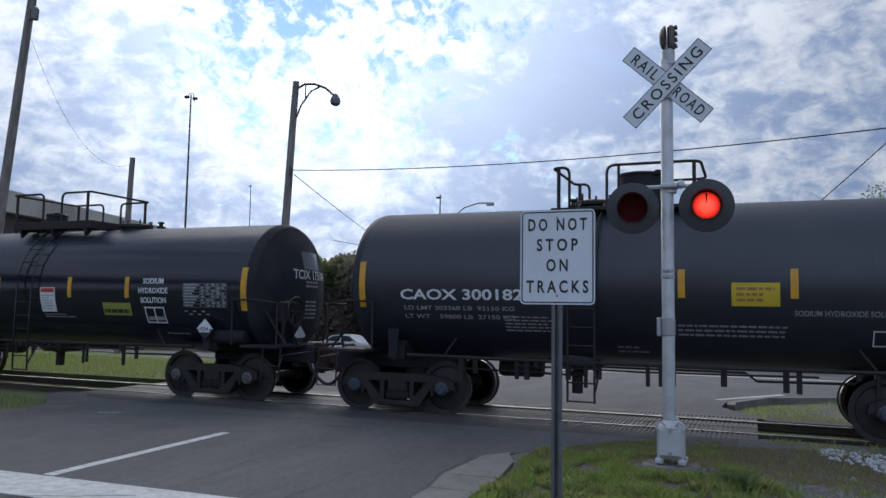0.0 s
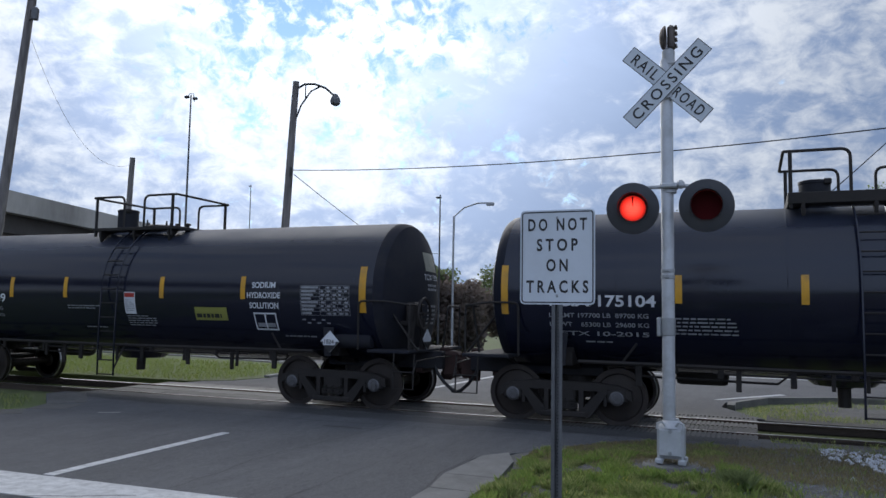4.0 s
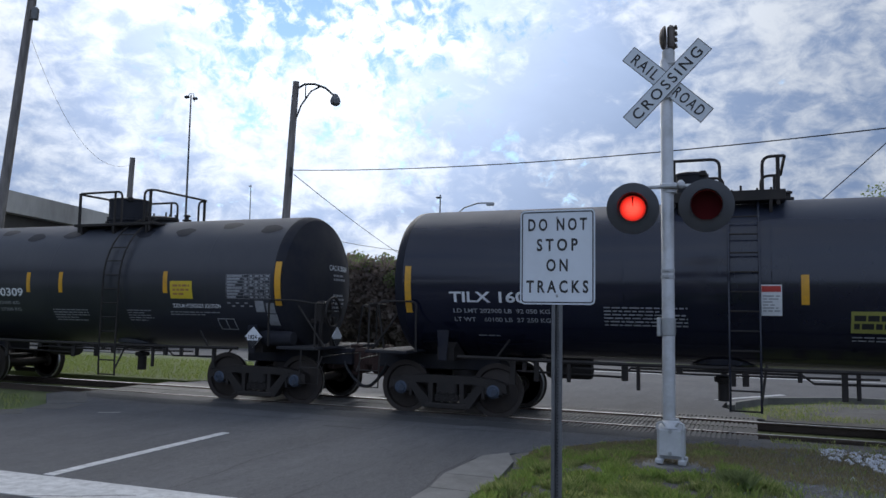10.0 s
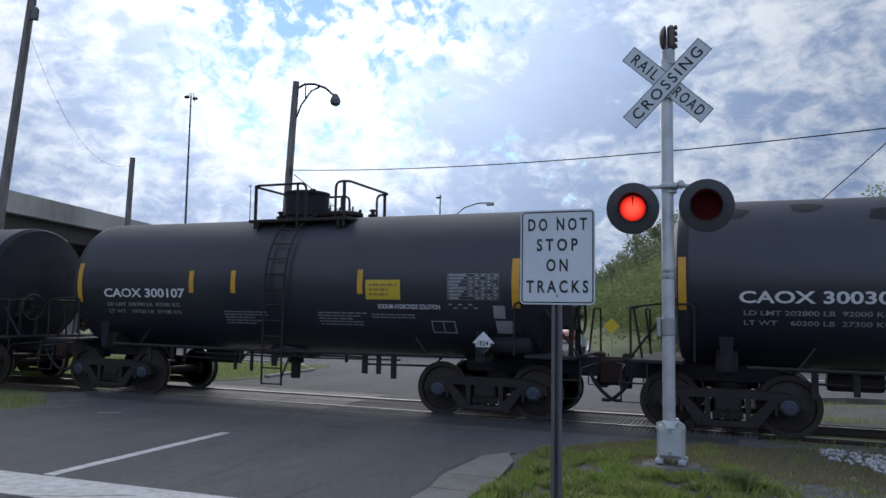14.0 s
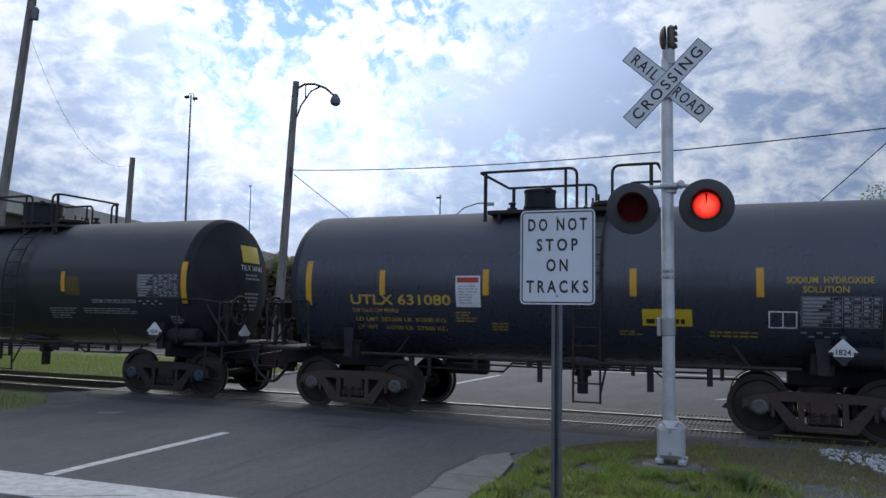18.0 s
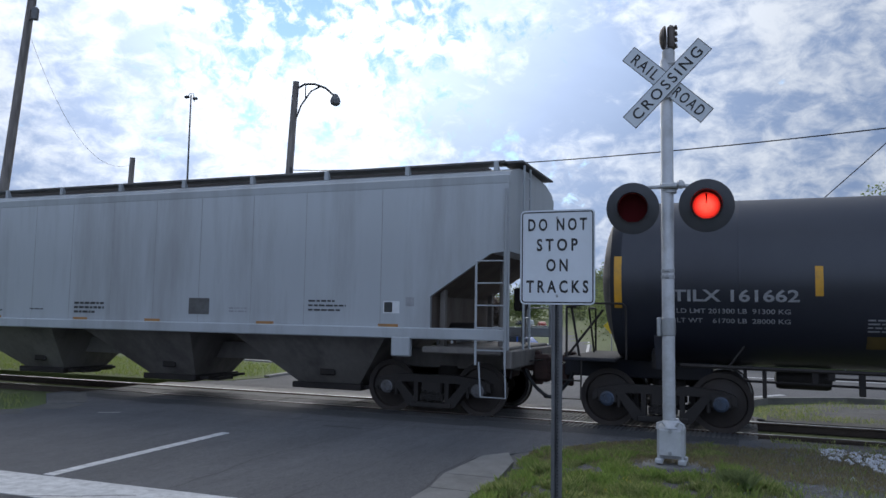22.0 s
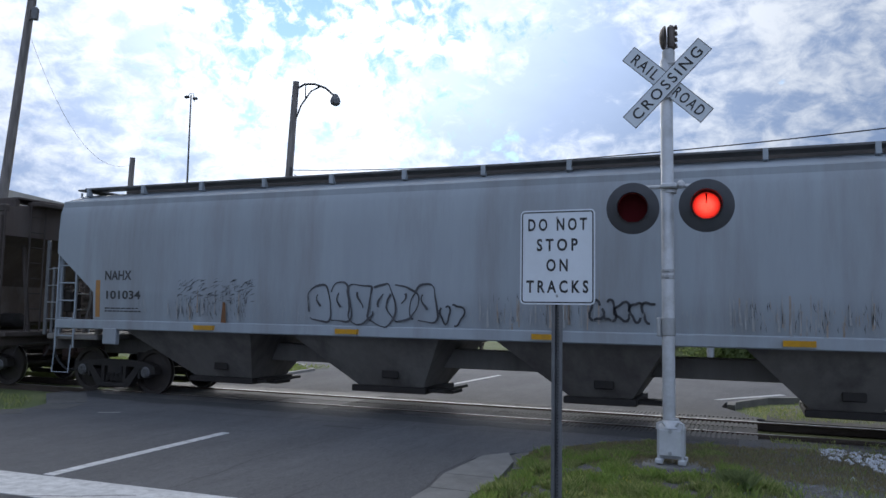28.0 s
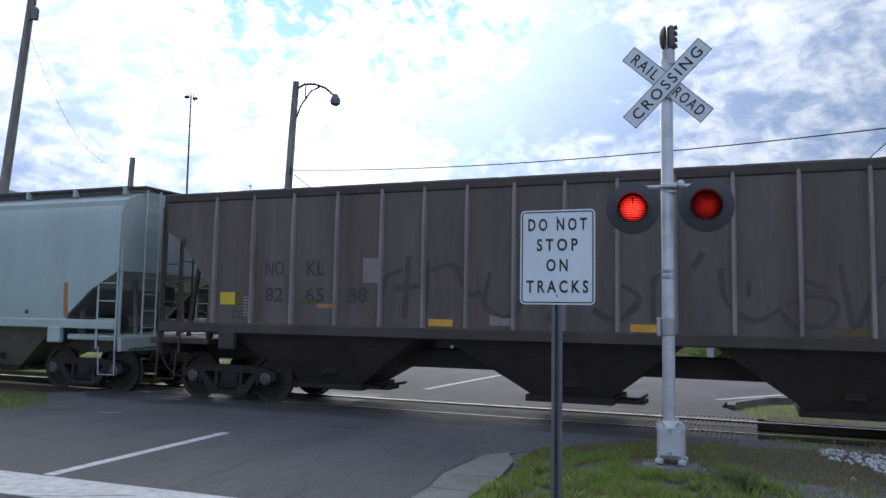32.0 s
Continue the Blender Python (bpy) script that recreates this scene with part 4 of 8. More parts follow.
def skin(car, items, surf, off=0.008):
    """Lettering, plates and stripes laid on the near side of a car by the shape of its skin."""
    for it in items:
        kind, f = it[0], Form()
        if kind == "text":
            _, body, x, z, h, w, mat, *rest = it
            vs, fs = letters(body, h, w, 0.022 if len(rest) < 1 else rest[0] + 0.010)
            hue = "white" if "white" in mat else "yellow" if "yellow" in mat else "dark"
            if h > 0.10:
                for gv, gf in glyphs(vs, fs):
                    part("letter", Form().add([surf(x + a, z + b, off) for a, b in gv], gf).mesh("letter", mat, 0), None, car, hue + " stencilled letter")
                continue
            f.add([surf(x + a, z + b, off) for a, b in vs], fs)
            me = f.mesh("lettering", mat, 0)
            tagged(part("lettering", me, None, car), hue + " stencilled lettering", kind="stuff")
            continue
        if kind in ("plate", "stripe"):
            _, x0, z0, x1, z1, mat, *rest = it
            n = max(2, int(abs(z1 - z0) / 0.09) + 1)
            o = rest[0] if rest else 0.006
            vs = [surf(x, z0 + (z1 - z0) * i / n, o) for i in range(n + 1) for x in (x0, x1)]
            f.add(vs, [(2 * i, 2 * i + 1, 2 * i + 3, 2 * i + 2) for i in range(n)])
            # thin returns to the skin all round
            k = len(vs)
            vb = [surf(x, z0 + (z1 - z0) * i / n, 0.0) for i in range(n + 1) for x in (x0, x1)]
            g = len(f.v)
            f.v += vb
            f.f += [(2 * i, 2 * i + 2, g + 2 * i + 2, g + 2 * i) for i in range(n)] + [(2 * i + 1, 2 * i + 3, g + 2 * i + 3, g + 2 * i + 1) for i in range(n)]
            part("reflective_stripe" if kind == "stripe" else "plate", f.mesh("plate", mat, 0), None, car, {"yellow_strip": "yellow reflective stripe", "orange_strip": "faded orange reflective stripe", "white_paint": "white plate", "yellow_decal": "yellow notice decal", "dull_yellow": "dull yellow notice decal"}.get(mat, "painted plate"))
        if kind == "bars":
            _, x0, z0, x1, z1, rows, mat, *rest = it
            rnd = random.Random(int(x0 * 1000) + rows)
            frac = rest[0] if rest else 0.5
            for i in range(rows):
                zc_ = z1 - (z1 - z0) * (i + 0.5) / rows
                hh = (z1 - z0) / rows * frac / 2
                x = x0
                end = x1 - (x1 - x0) * rnd.choice((0, 0, 0.1, 0.3))
                while x < end - 0.02:
                    w = min(rnd.uniform(0.05, 0.16) if len(rest) < 2 else rest[1] * rnd.uniform(0.6, 1.1), end - x)
                    k = len(f.v)
                    f.add([surf(a, b, off) for a, b in ((x, zc_ - hh), (x + w, zc_ - hh), (x + w, zc_ + hh), (x, zc_ + hh))], [(0, 1, 2, 3)])
                    x += w + 0.025
            tagged(part("fine_print", f.mesh("fine_print", mat, 0), None, car), "small painted notice", kind="stuff")
        if kind == "table":
            # thin ruled lines, a headed left column and rows of small marks
            _, x0, z0, x1, z1, mat = it
            w, h, mid, q = x1 - x0, z1 - z0, x0 + (x1 - x0) * 0.40, []
            q += [(x0, z0 + h * k / 8 - 0.003, x1, z0 + h * k / 8 + 0.003) for k in range(9)]
            for x in [x0, mid] + [mid + (x1 - mid) * k / 5 for k in range(1, 6)]:
                q += [(x - 0.003, z0 + h * k / 8, x + 0.003, z0 + h * (k + 1) / 8) for k in range(8)]
            for k in range(8):
                za = z0 + h * (k + 0.22) / 8
                q.append((x0 + 0.02, za, x0 + w * (0.22 + 0.15 * ((k * 5) % 4) / 3), za + h * 0.075))
                q += [(mid + (x1 - mid) * (c + 0.18) / 5, za, mid + (x1 - mid) * (c + 0.65 + 0.2 * ((k + c) % 2)) / 5, za + h * 0.065) for c in range(5) if (k * 3 + c * 5) % 7]
            q += [(x0 + w * 0.1 * k, z0 - 0.10 - 0.06 * (k % 2), x0 + w * 0.1 * k + w * 0.075, z0 - 0.075 - 0.06 * (k % 2)) for k in range(6)]
            for a0, b0, a1, b1 in q:
                f.add([surf(a, b, off) for a, b in ((a0, b0), (a1, b0), (a1, b1), (a0, b1))], [(0, 1, 2, 3)])
            tagged(part("data_table", f.mesh("data_table", mat, 0), None, car), "painted table of small white marks", kind="stuff")
        if kind == "frame":
            _, x0, z0, x1, z1, t, mat = it
            for a0, b0, a1, b1 in ((x0, z0, x1, z0 + t), (x0, z1 - t, x1, z1), (x0, z0, x0 + t, z1), (x1 - t, z0, x1, z1), ((x0 + x1) / 2 - t / 2, z0, (x0 + x1) / 2 + t / 2, z1)):
                for i in range(5):
                    za, zb = b0 + (b1 - b0) * i / 5, b0 + (b1 - b0) * (i + 1) / 5
                    f.add([surf(a, b, off) for a, b in ((a0, za), (a1, za), (a1, zb), (a0, zb))], [(0, 1, 2, 3)])
            part("stencil_frame", f.mesh("stencil_frame", mat, 0), None, car, "white outlined stencil box")


def data_panel(x0, z0, x1, z1, mat="faded_white"):
    return [("table", x0, z0, x1, z1, "faded_white")]


def tank_car(at, L, mat, tc, label, items, r=1.40, zc=2.33, cap="cap_grey", steel="truck_steel", dome=0.35, ladder=0.75, heads=0.30, end_text="", dome_h=0.50, dome_r=0.3, patches=False, end_plate="", truck_mat="", end_big=False, short=0.0, rails=(-0.8, 0.44, 1.08, 1.25), deck=(-0.92, 1.4, -0.12, 0.06), rail_h=0.62, lid=0.87, round_ends=True, brakes=(1,)):
    car = thing("tank_car", pose(0, TRACK_Y, 0), label, "tank car", "tank cars of the train")
    half = L / 2
    th = half - 0.95 - heads / 2 - short      # the head's knuckle stands a metre short of the coupling
    straight = th - 0.12
    prof = [(0.0, -straight - heads - 0.12), (r * 0.35, -straight - heads - 0.10), (r * 0.65, -straight - heads), (r * 0.84, -straight - heads + 0.11), (r * 0.95, -straight - heads * 0.45), (r * 0.99, -straight - 0.05), (r, -straight + 0.05), (r, -straight + 0.12), (r, -straight + 0.2)]
    rings = [x for x in (-straight * 0.66, -straight * 0.22, straight * 0.22, straight * 0.66)]
    for x in rings:
        prof += [(r, x - 0.10), (r, x - 0.024), (r, x - 0.022), (r + 0.004, x - 0.008), (r + 0.004, x + 0.008), (r, x + 0.022), (r, x + 0.024), (r, x + 0.10)]
    ends = prof[:7]
    prof = prof[6:] + [(r, straight - 0.2), (r, straight - 0.12), (r, straight - 0.05)]
    tank = part("tank", Form().lathe(prof, 72, (0, 0, zc), "x"), mat, car, "cylindrical tank shell")
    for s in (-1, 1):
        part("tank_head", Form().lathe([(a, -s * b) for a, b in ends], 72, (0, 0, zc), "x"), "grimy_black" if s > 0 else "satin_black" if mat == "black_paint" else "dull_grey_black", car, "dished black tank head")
    sp = Form().lathe([(0.0, -r - 0.13), (0.45, -r - 0.10), (0.62, -r + 0.05), (0.62, -r + 0.25)], 20, (ladder - 0.35, 0, zc))
    part("sump", sp, mat, car)

    def surf(x, z, off):
        return (x, -math.sqrt(max(0.01, (r + off) ** 2 - (z - zc) ** 2)), z)

    skin(car, items, surf)
    # underframe: stub sills, bolster saddles, side pipes
    low = zc - r
    for s in (-1, 1):
        f = Form()
        f.soft((s * (half - 1.55), 0, 0.92), (2.5, 0.60, 0.34), 0.02)
        f.soft((s * (half - 0.95), 0, 1.10), (0.85, 2.75, 0.06), 0.015)
        part("end_platform", f, "grimy_black", car)
        sd = Form().prism([(-1.12, 0.98), (1.12, 0.98), (1.12, 1.20), (0.95, 1.30), (0.45, low + 0.02), (-0.45, low + 0.02), (-0.95, 1.30), (-1.12, 1.20)], "x", s * tc - 0.16, s * tc + 0.16)
        part("saddle", sd, steel, car)
        part("saddle_plate", Form().prism([(s * tc - 0.07, 0.98), (s * tc + 0.07, 0.98), (s * tc + 0.11, 1.52), (s * tc - 0.11, 1.52)], "y", -1.27, -1.24), "grimy_black", car)
        # corner step, grab irons and end railing
        for side in (-1, 1):
            g = Form()
            x = s * (half - 0.62)
            g.tube([(x - 0.2, side * 1.36, 1.08), (x - 0.2, side * 1.40, 0.45), (x + 0.2, side * 1.40, 0.45), (x + 0.2, side * 1.36, 1.08)], 0.016, 5)
            g.tube([(x - 0.2, side * 1.40, 0.75), (x + 0.2, side * 1.40, 0.75)], 0.014, 5)
            part("sill_step", g, steel, car)
        x = s * (half - 0.56)
        g = Form().tube(bend([(s * (half - 1.55), -1.38, 1.12), (s * (half - 1.55), -1.40, 2.02), (s * (half - 1.0), -1.40, 2.02), (x, -1.30, 1.96)], 0.10), 0.02, 6)
        part("hand_rail", g, steel, car)
        near = part("end_railing", Form().tube(bend([(x, -1.30, 1.10), (x, -1.30, 1.96), (x, -0.62, 1.96)], 0.06), 0.02, 6), steel, car)
        part("rail_brace", Form().rod((x, -0.92, 1.96), (x - s * 0.14, -0.92, 1.10), 0.022, 6), steel, near)
        part("end_brace", Form().rod((s * (half - 1.12), -1.02, 1.92), (s * (half - 0.50), -1.02, 1.12), 0.022, 6), steel, car)
        part("end_railing", Form().tube(bend([(x, 1.30, 1.10), (x, 1.30, 1.96), (x, 0.62, 1.96), (x - s * 0.1, 0.62, 1.10)], 0.06), 0.02, 6), steel, car)
    pipe = Form()
    for side in (-1, 1):
        pipe.tube([(-tc + 0.3, side * 1.30, 1.06), (-1.2, side * 1.36, 1.04), (1.2, side * 1.36, 1.04), (tc - 0.3, side * 1.30, 1.06)], 0.032, 7)
    part("side_rail", pipe, steel, car, "long steel side rail")
    air = Form().tube([(-tc * 0.78, -0.5, 1.0), (-tc * 0.74, -0.5, 0.80), (-tc * 0.30, -0.5, 0.77), (-tc * 0.26, -0.5, 0.93), (tc * 0.36, -0.5, 0.93), (tc * 0.40, -0.5, 0.80), (tc * 0.72, -0.5, 0.82), (tc * 0.76, -0.5, 1.0)], 0.022, 6)
    air.tube([(-tc * 0.5, -0.9, 0.92), (0, -0.95, 0.90), (tc * 0.6, -0.9, 0.93)], 0.018, 6)
    part("brake_pipe", air, steel, car)
    rnd = random.Random(int(at * 10))
    x = -tc + 1.25
    while x < tc - 1.2:
        for k in range(rnd.choice((1, 1, 2, 2, 3))):
            h = rnd.choice((0.14, 0.20, 0.30, 0.36, 0.44))
            part("hanger", Form().soft((x, -1.12 + rnd.uniform(-0.15, 0.3), 1.04 - h / 2), (rnd.uniform(0.05, 0.11), 0.05, h), 0.008), steel, car)
            x += rnd.uniform(0.16, 0.30)
        x += rnd.uniform(0.25, 0.75)
    res = Form().lathe([(0.0, -0.45), (0.15, -0.42), (0.17, -0.36), (0.17, 0.36), (0.15, 0.42), (0.0, 0.45)], 16, (-tc * 0.55, 0.35, 0.80), "x")
    part("air_reservoir", res, steel, car)
    cyl = Form().lathe([(0.0, -0.4), (0.13, -0.38), (0.15, -0.3), (0.15, 0.3), (0.13, 0.38), (0.0, 0.4)], 16, (tc + 0.45, -1.05, 1.27), "x")
    part("brake_cylinder", cyl, "grimy_black", car)
    valve = Form().lathe([(0.10, 0.0), (0.10, 0.3), (0.16, 0.32), (0.16, 0.40), (0.05, 0.42), (0.05, 0.5)], 12, (ladder - 0.35, -0.1, 0.42))
    part("outlet_valve", valve, steel, car)
    # ladder up the near side, with its cage bars over the shell
    lf = Form()
    for dx in (-0.22, 0.22):
        p = []
        for k in range(9):
            a = radians(8 + k * 8.5)
            p.append((ladder + dx, -(r + 0.10) * math.cos(a), zc + (r + 0.10) * math.sin(a)))
        lf.tube([(ladder + dx, -r - 0.10, 0.40), (ladder + dx, -r - 0.12, 1.05), (ladder + dx, -r - 0.10, zc)] + p, 0.02, 5)
    lad = part("ladder", lf, mat if mat == "black_paint" else steel, car, "steel side ladder")
    for k in range(11):
        z = 0.42 + k * 0.30
        y = -r - 0.10 if z < zc else -math.sqrt(max(0.05, (r + 0.10) ** 2 - (z - zc) ** 2))
        if z < zc + r * 0.95:
            part("rung", Form().rod((ladder - 0.22, y, z), (ladder + 0.22, y, z), 0.014, 5), steel, lad)
    for pa, pb in (((ladder + 0.3, -1.25, 1.1), (ladder + 0.22, -r - 0.1, 0.55)), ((-tc + 1.0, -1.3, 1.04), (-tc + 1.25, -1.28, 1.38)), ((tc - 1.0, -1.3, 1.04), (tc - 1.25, -1.28, 1.38))):
        part("brace", Form().rod(pa, pb, 0.02, 5), steel, car)
    # top platform, railings that turn across the car at both ends, manway
    p0, m, g, p1 = rails
    zt = zc + r
    d0, d1, dz, dt = deck
    zd = zt + dz
    f = Form()
    for side in (-1, 1):
        f.soft(((d0 + d1) / 2, side * 0.74, zd), (d1 - d0, 0.40, dt), 0.008)
    for x in (d0 + 0.1, d1 - 0.1):
        f.soft((x, 0, zd + 0.004), (0.20, 1.1, dt - 0.008), 0.006)
    plate = part("top_platform", f, steel, car, "steel grating walkway on the tank top")
    for side in (-1, 1):
        for x in (d0 + 0.22, (d0 + d1) / 2, d1 - 0.22):
            part("platform_bracket", Form().prism([(side * 0.60, zd - 0.02), (side * 0.92, zd - 0.02), (side * 0.94, zd - 0.10), (side * 0.88, zd - 0.28)], "x", x - 0.025, x + 0.025), steel, plate)
    zr, y, c = zt + rail_h, 0.90, 0.10
    turn = 0.22 if round_ends else 0.05
    for u, e, w in ((m, p0, -1), (g, p1, 1)):
        loop = bend([(u, -y, zd), (u, -y, zr), (e + w * c, -y, zr), (e + w * c, y, zr), (u, y, zr), (u, y, zd)], (0.14, turn, turn, 0.14))
        rail = part("railing", Form().tube(loop, 0.026, 7), steel, car)
        for side in (-1, 1):
            part("rail_post", Form().rod((e, side * y, zd - 0.16), (e, side * y, zr), 0.034, 6), steel, rail)
            if abs(u - e) > 1.0:
                part("rail_post", Form().rod((u - w * -0.2, side * y, zd), (u - w * -0.2, side * y, zr), 0.026, 6), steel, rail)
    q = dome_r
    f = Form().lathe([(q * 0.94, -0.16), (q * 0.94, 0.03), (q * 1.04, 0.04), (q * 1.04, 0.07), (q * 0.97, 0.08), (q * 0.97, dome_h - 0.07), (q * 1.01, dome_h - 0.06), (q * 1.01, dome_h - 0.02), (q * 0.85, dome_h), (0.0, dome_h + 0.02)], 32, (dome, -0.1, zt))
    man = part("manway", f, "patch_black", car, "round manway dome with a bolted lid")
    part("hinge", Form().soft((dome + q * 0.72, -0.1 - q * 0.72, zt + dome_h - 0.04), (0.12, 0.10, 0.10), 0.02), steel, man)
    # a low bolted cover with its eye bolts and valves
    f = Form().lathe([(0.30, -0.12), (0.30, 0.04), (0.38, 0.05), (0.38, 0.11), (0.30, 0.14), (0.0, 0.17)], 24, (lid, -0.1, zt - 0.02))
    low_lid = part("valve_cover", f, steel, car, "low bolted cover plate")
    for k in range(8):
        a = k * 0.785 + 0.2
        part("eye_bolt", Form().rod((lid + 0.34 * math.cos(a), -0.1 + 0.34 * math.sin(a), zt + 0.05), (lid + 0.34 * math.cos(a), -0.1 + 0.34 * math.sin(a), zt + 0.17 + 0.03 * (k % 3)), 0.02, 5), steel, low_lid)
    for i, x in enumerate((lid + 0.55, d0 + 0.22)):
        v = Form().lathe([(0.05, -0.1), (0.05, 0.04), (0.10, 0.05), (0.10, 0.09), (0.045, 0.10), (0.045, 0.15), (0.075, 0.16), (0.075, 0.19), (0.02, 0.21)], 10, (x, 0.1 - 0.2 * i, zt - 0.02))
        part("valve", v, steel, car)
    # hand brake wheels on their stands
    for s in brakes:
        hx = s * (half - (0.52 if s > 0 else 0.32))
        g = Form().soft((hx - s * 0.12, -0.50, 1.40), (0.09, 0.07, 0.62), 0.012)
        g.soft((hx - s * 0.16, -0.88, 1.36), (0.07, 0.07, 0.56), 0.012)
        g.soft((hx - s * 0.26, -0.70, 1.62), (0.34, 0.30, 0.09), 0.015)
        part("brake_stand", g, steel, car)
        w = Form()
        w.tube([(hx, -0.70 + 0.29 * math.cos(a * math.pi / 10), 1.80 + 0.29 * math.sin(a * math.pi / 10)) for a in range(21)], 0.028, 5)
        for a in range(3):
            w.rod((hx - s * 0.05, -0.70, 1.80), (hx, -0.70 + 0.28 * math.cos(a * 2.094), 1.80 + 0.28 * math.sin(a * 2.094)), 0.016, 5)
        w.rod((hx, -0.70, 1.80), (hx - s * 0.2, -0.70, 1.80), 0.04, 8)
        bw = part("hand_brake", w, steel, car, "dark hand brake wheel")
        part("gear_case", Form().soft((hx - s * 0.22, -0.70, 1.80), (0.20, 0.34, 0.44), 0.04), steel, bw)
    trucks(car, (-tc, tc), truck_mat or steel, cap)
    couplers(car, half, steel)
    if patches:
        rnd = random.Random(8)
        for k in range(9):
            x, a = -straight + 0.7 + k * straight * 0.22, radians(52 + 6 * math.sin(k * 2.0))
            f = Form()
            ring_ = [(x + 0.24 * math.cos(b) * (1 + 0.2 * math.sin(3 * b + k)), a + 0.11 * math.sin(b)) for b in np.linspace(0, 6.28, 17)[:-1]]
            f.add([(u, -(r + 0.005) * math.cos(w), zc + (r + 0.005) * math.sin(w)) for u, w in ring_] + [(x, -(r + 0.006) * math.cos(a), zc + (r + 0.006) * math.sin(a))], [(i, (i + 1) % 16, 16) for i in range(16)])
            part("paint_patch", f.mesh("paint_patch", "patch_black", 30), None, car, "dark touched-up paint patch")

    def head(y, z, off=0.008):
        """A point on the dished head at the right end."""
        rho = math.hypot(y, z - zc) / r
        return (straight + off + float(np.interp(rho, (0, 0.35, 0.65, 0.84, 0.95, 0.99), (heads + 0.12, heads + 0.10, heads, heads - 0.11, heads * 0.45, 0.05))), y, z)

    def patch(name, y0, y1, z0, z1, mat_, text, n=5):
        f = Form()
        f.v = [head(y0 + (y1 - y0) * i / n, z0 + (z1 - z0) * j / n) for j in range(n + 1) for i in range(n + 1)]
        f.f = [(j * (n + 1) + i, j * (n + 1) + i + 1, (j + 1) * (n + 1) + i + 1, (j + 1) * (n + 1) + i) for j in range(n) for i in range(n)]
        part(name, f, mat_, car, text)

    if end_plate:
        patch("end_plate", 0.02, 0.78, zc + 0.45, zc + 0.83, end_plate, "notice decal on the tank head")
    if end_text:
        wide_, tall = (1.55, 0.20) if end_big else (0.95, 0.12)
        vs, fs = letters(end_text, tall, wide_, 0.012)
        for gv, gf in glyphs(vs, fs):
            part("letter", Form().add([head(0.42 + p, zc + 0.33 + q) for p, q in gv], gf).mesh("letter", "white_paint", 0), None, car, "white stencilled letter")
        rnd = random.Random(int(at))
        f = Form()
        for i in range(7):
            z = zc + 0.15 - i * 0.085 - 0.25 * (i > 1)
            y = 0.12
            while y < 0.62:
                w_ = rnd.uniform(0.06, 0.14)
                f.add([head(y, z), head(y + w_, z), head(y + w_, z + 0.045), head(y, z + 0.045)], [(0, 1, 2, 3)])
                y += w_ + 0.03
        tagged(part("fine_print", f.mesh("fine_print", "faded_white", 0), None, car), "small painted notice", kind="stuff")
        ex = half - 0.55
        pl = part("end_placard", Form().prism([(-0.66, 1.32), (-0.47, 1.13), (-0.28, 1.32), (-0.47, 1.51)], "x", ex - 0.012, ex + 0.012), "white_paint", car, "white diamond hazard placard")
        part("placard_base", Form().prism([(-0.66, 1.27), (-0.47, 1.12), (-0.28, 1.27)], "x", ex + 0.013, ex + 0.017), "sign_black", pl, "black lower half")
        part("placard_bracket", Form().rod((ex - 0.03, -0.47, 1.10), (ex - 0.03, -0.47, 1.36), 0.02, 6), steel, pl)
    CARS.append((car, at))
    return car


def placard(x, z, txt="1824"):
    return [("diamond", x, z, txt)]


def hazard_plate(car, x, z, y):
    d = Form()
    h = 0.20
    d.prism([(x - h, z), (x, z - h), (x + h, z), (x, z + h)], "y", y - 0.012, y + 0.012)
    pl = part("placard", d, "white_paint", car, "white diamond hazard placard")
    b = Form().prism([(x - h, z), (x, z - h), (x + h, z)], "y", y - 0.017, y - 0.0125)
    part("placard_base", b, "sign_black", pl, "black lower half")
    part("placard_panel", Form().box((x, y - 0.019, z - 0.005), (0.26, 0.006, 0.12)), "white_paint", pl)
    vs, fs = letters("1824", 0.085, 0.2, 0.02)
    part("placard_number", Form().add([(x + a, y - 0.0235, z + c) for a, c in vs], fs).mesh("placard_number", "sign_black", 0), None, pl, "black number")
    br = Form().soft((x, y + 0.16, z - 0.1), (0.10, 0.28, 0.20), 0.01)
    part("placard_bracket", br, "truck_steel", pl)


def tank_marks(word, number, s, loads, mat="white_paint", small="faded_white", wide=1.9, mid=(-2.14, -0.37), right=3.66, end=4.95, z0=2.1, stripes="yellow_strip", lift=0.0, gap=0.24, one_end=False):
    """The markings that all the tank cars carry: end stripes, short stripes, car number, load limits."""
    it = [("stripe", -end - 0.06, 1.82 + lift, -end + 0.06, 2.66 + lift, stripes)]
    if not one_end:
        it.append(("stripe", end - 0.07, 1.80 + lift, end + 0.07, 2.66 + lift, stripes))
    for x in (*mid, right):
        it.append(("stripe", x - 0.055, 2.03 + lift, x + 0.055, 2.48 + lift, stripes))
    it.append(("text", word + " " + number, s + wide / 2, z0, 0.19, wide, mat))
    for i, ld in enumerate(loads):
        it.append(("text", ld, s + 0.06 + wide * 0.45, z0 - gap - i * 0.15, 0.075, wide * 0.9, small, 0.004))
    return it


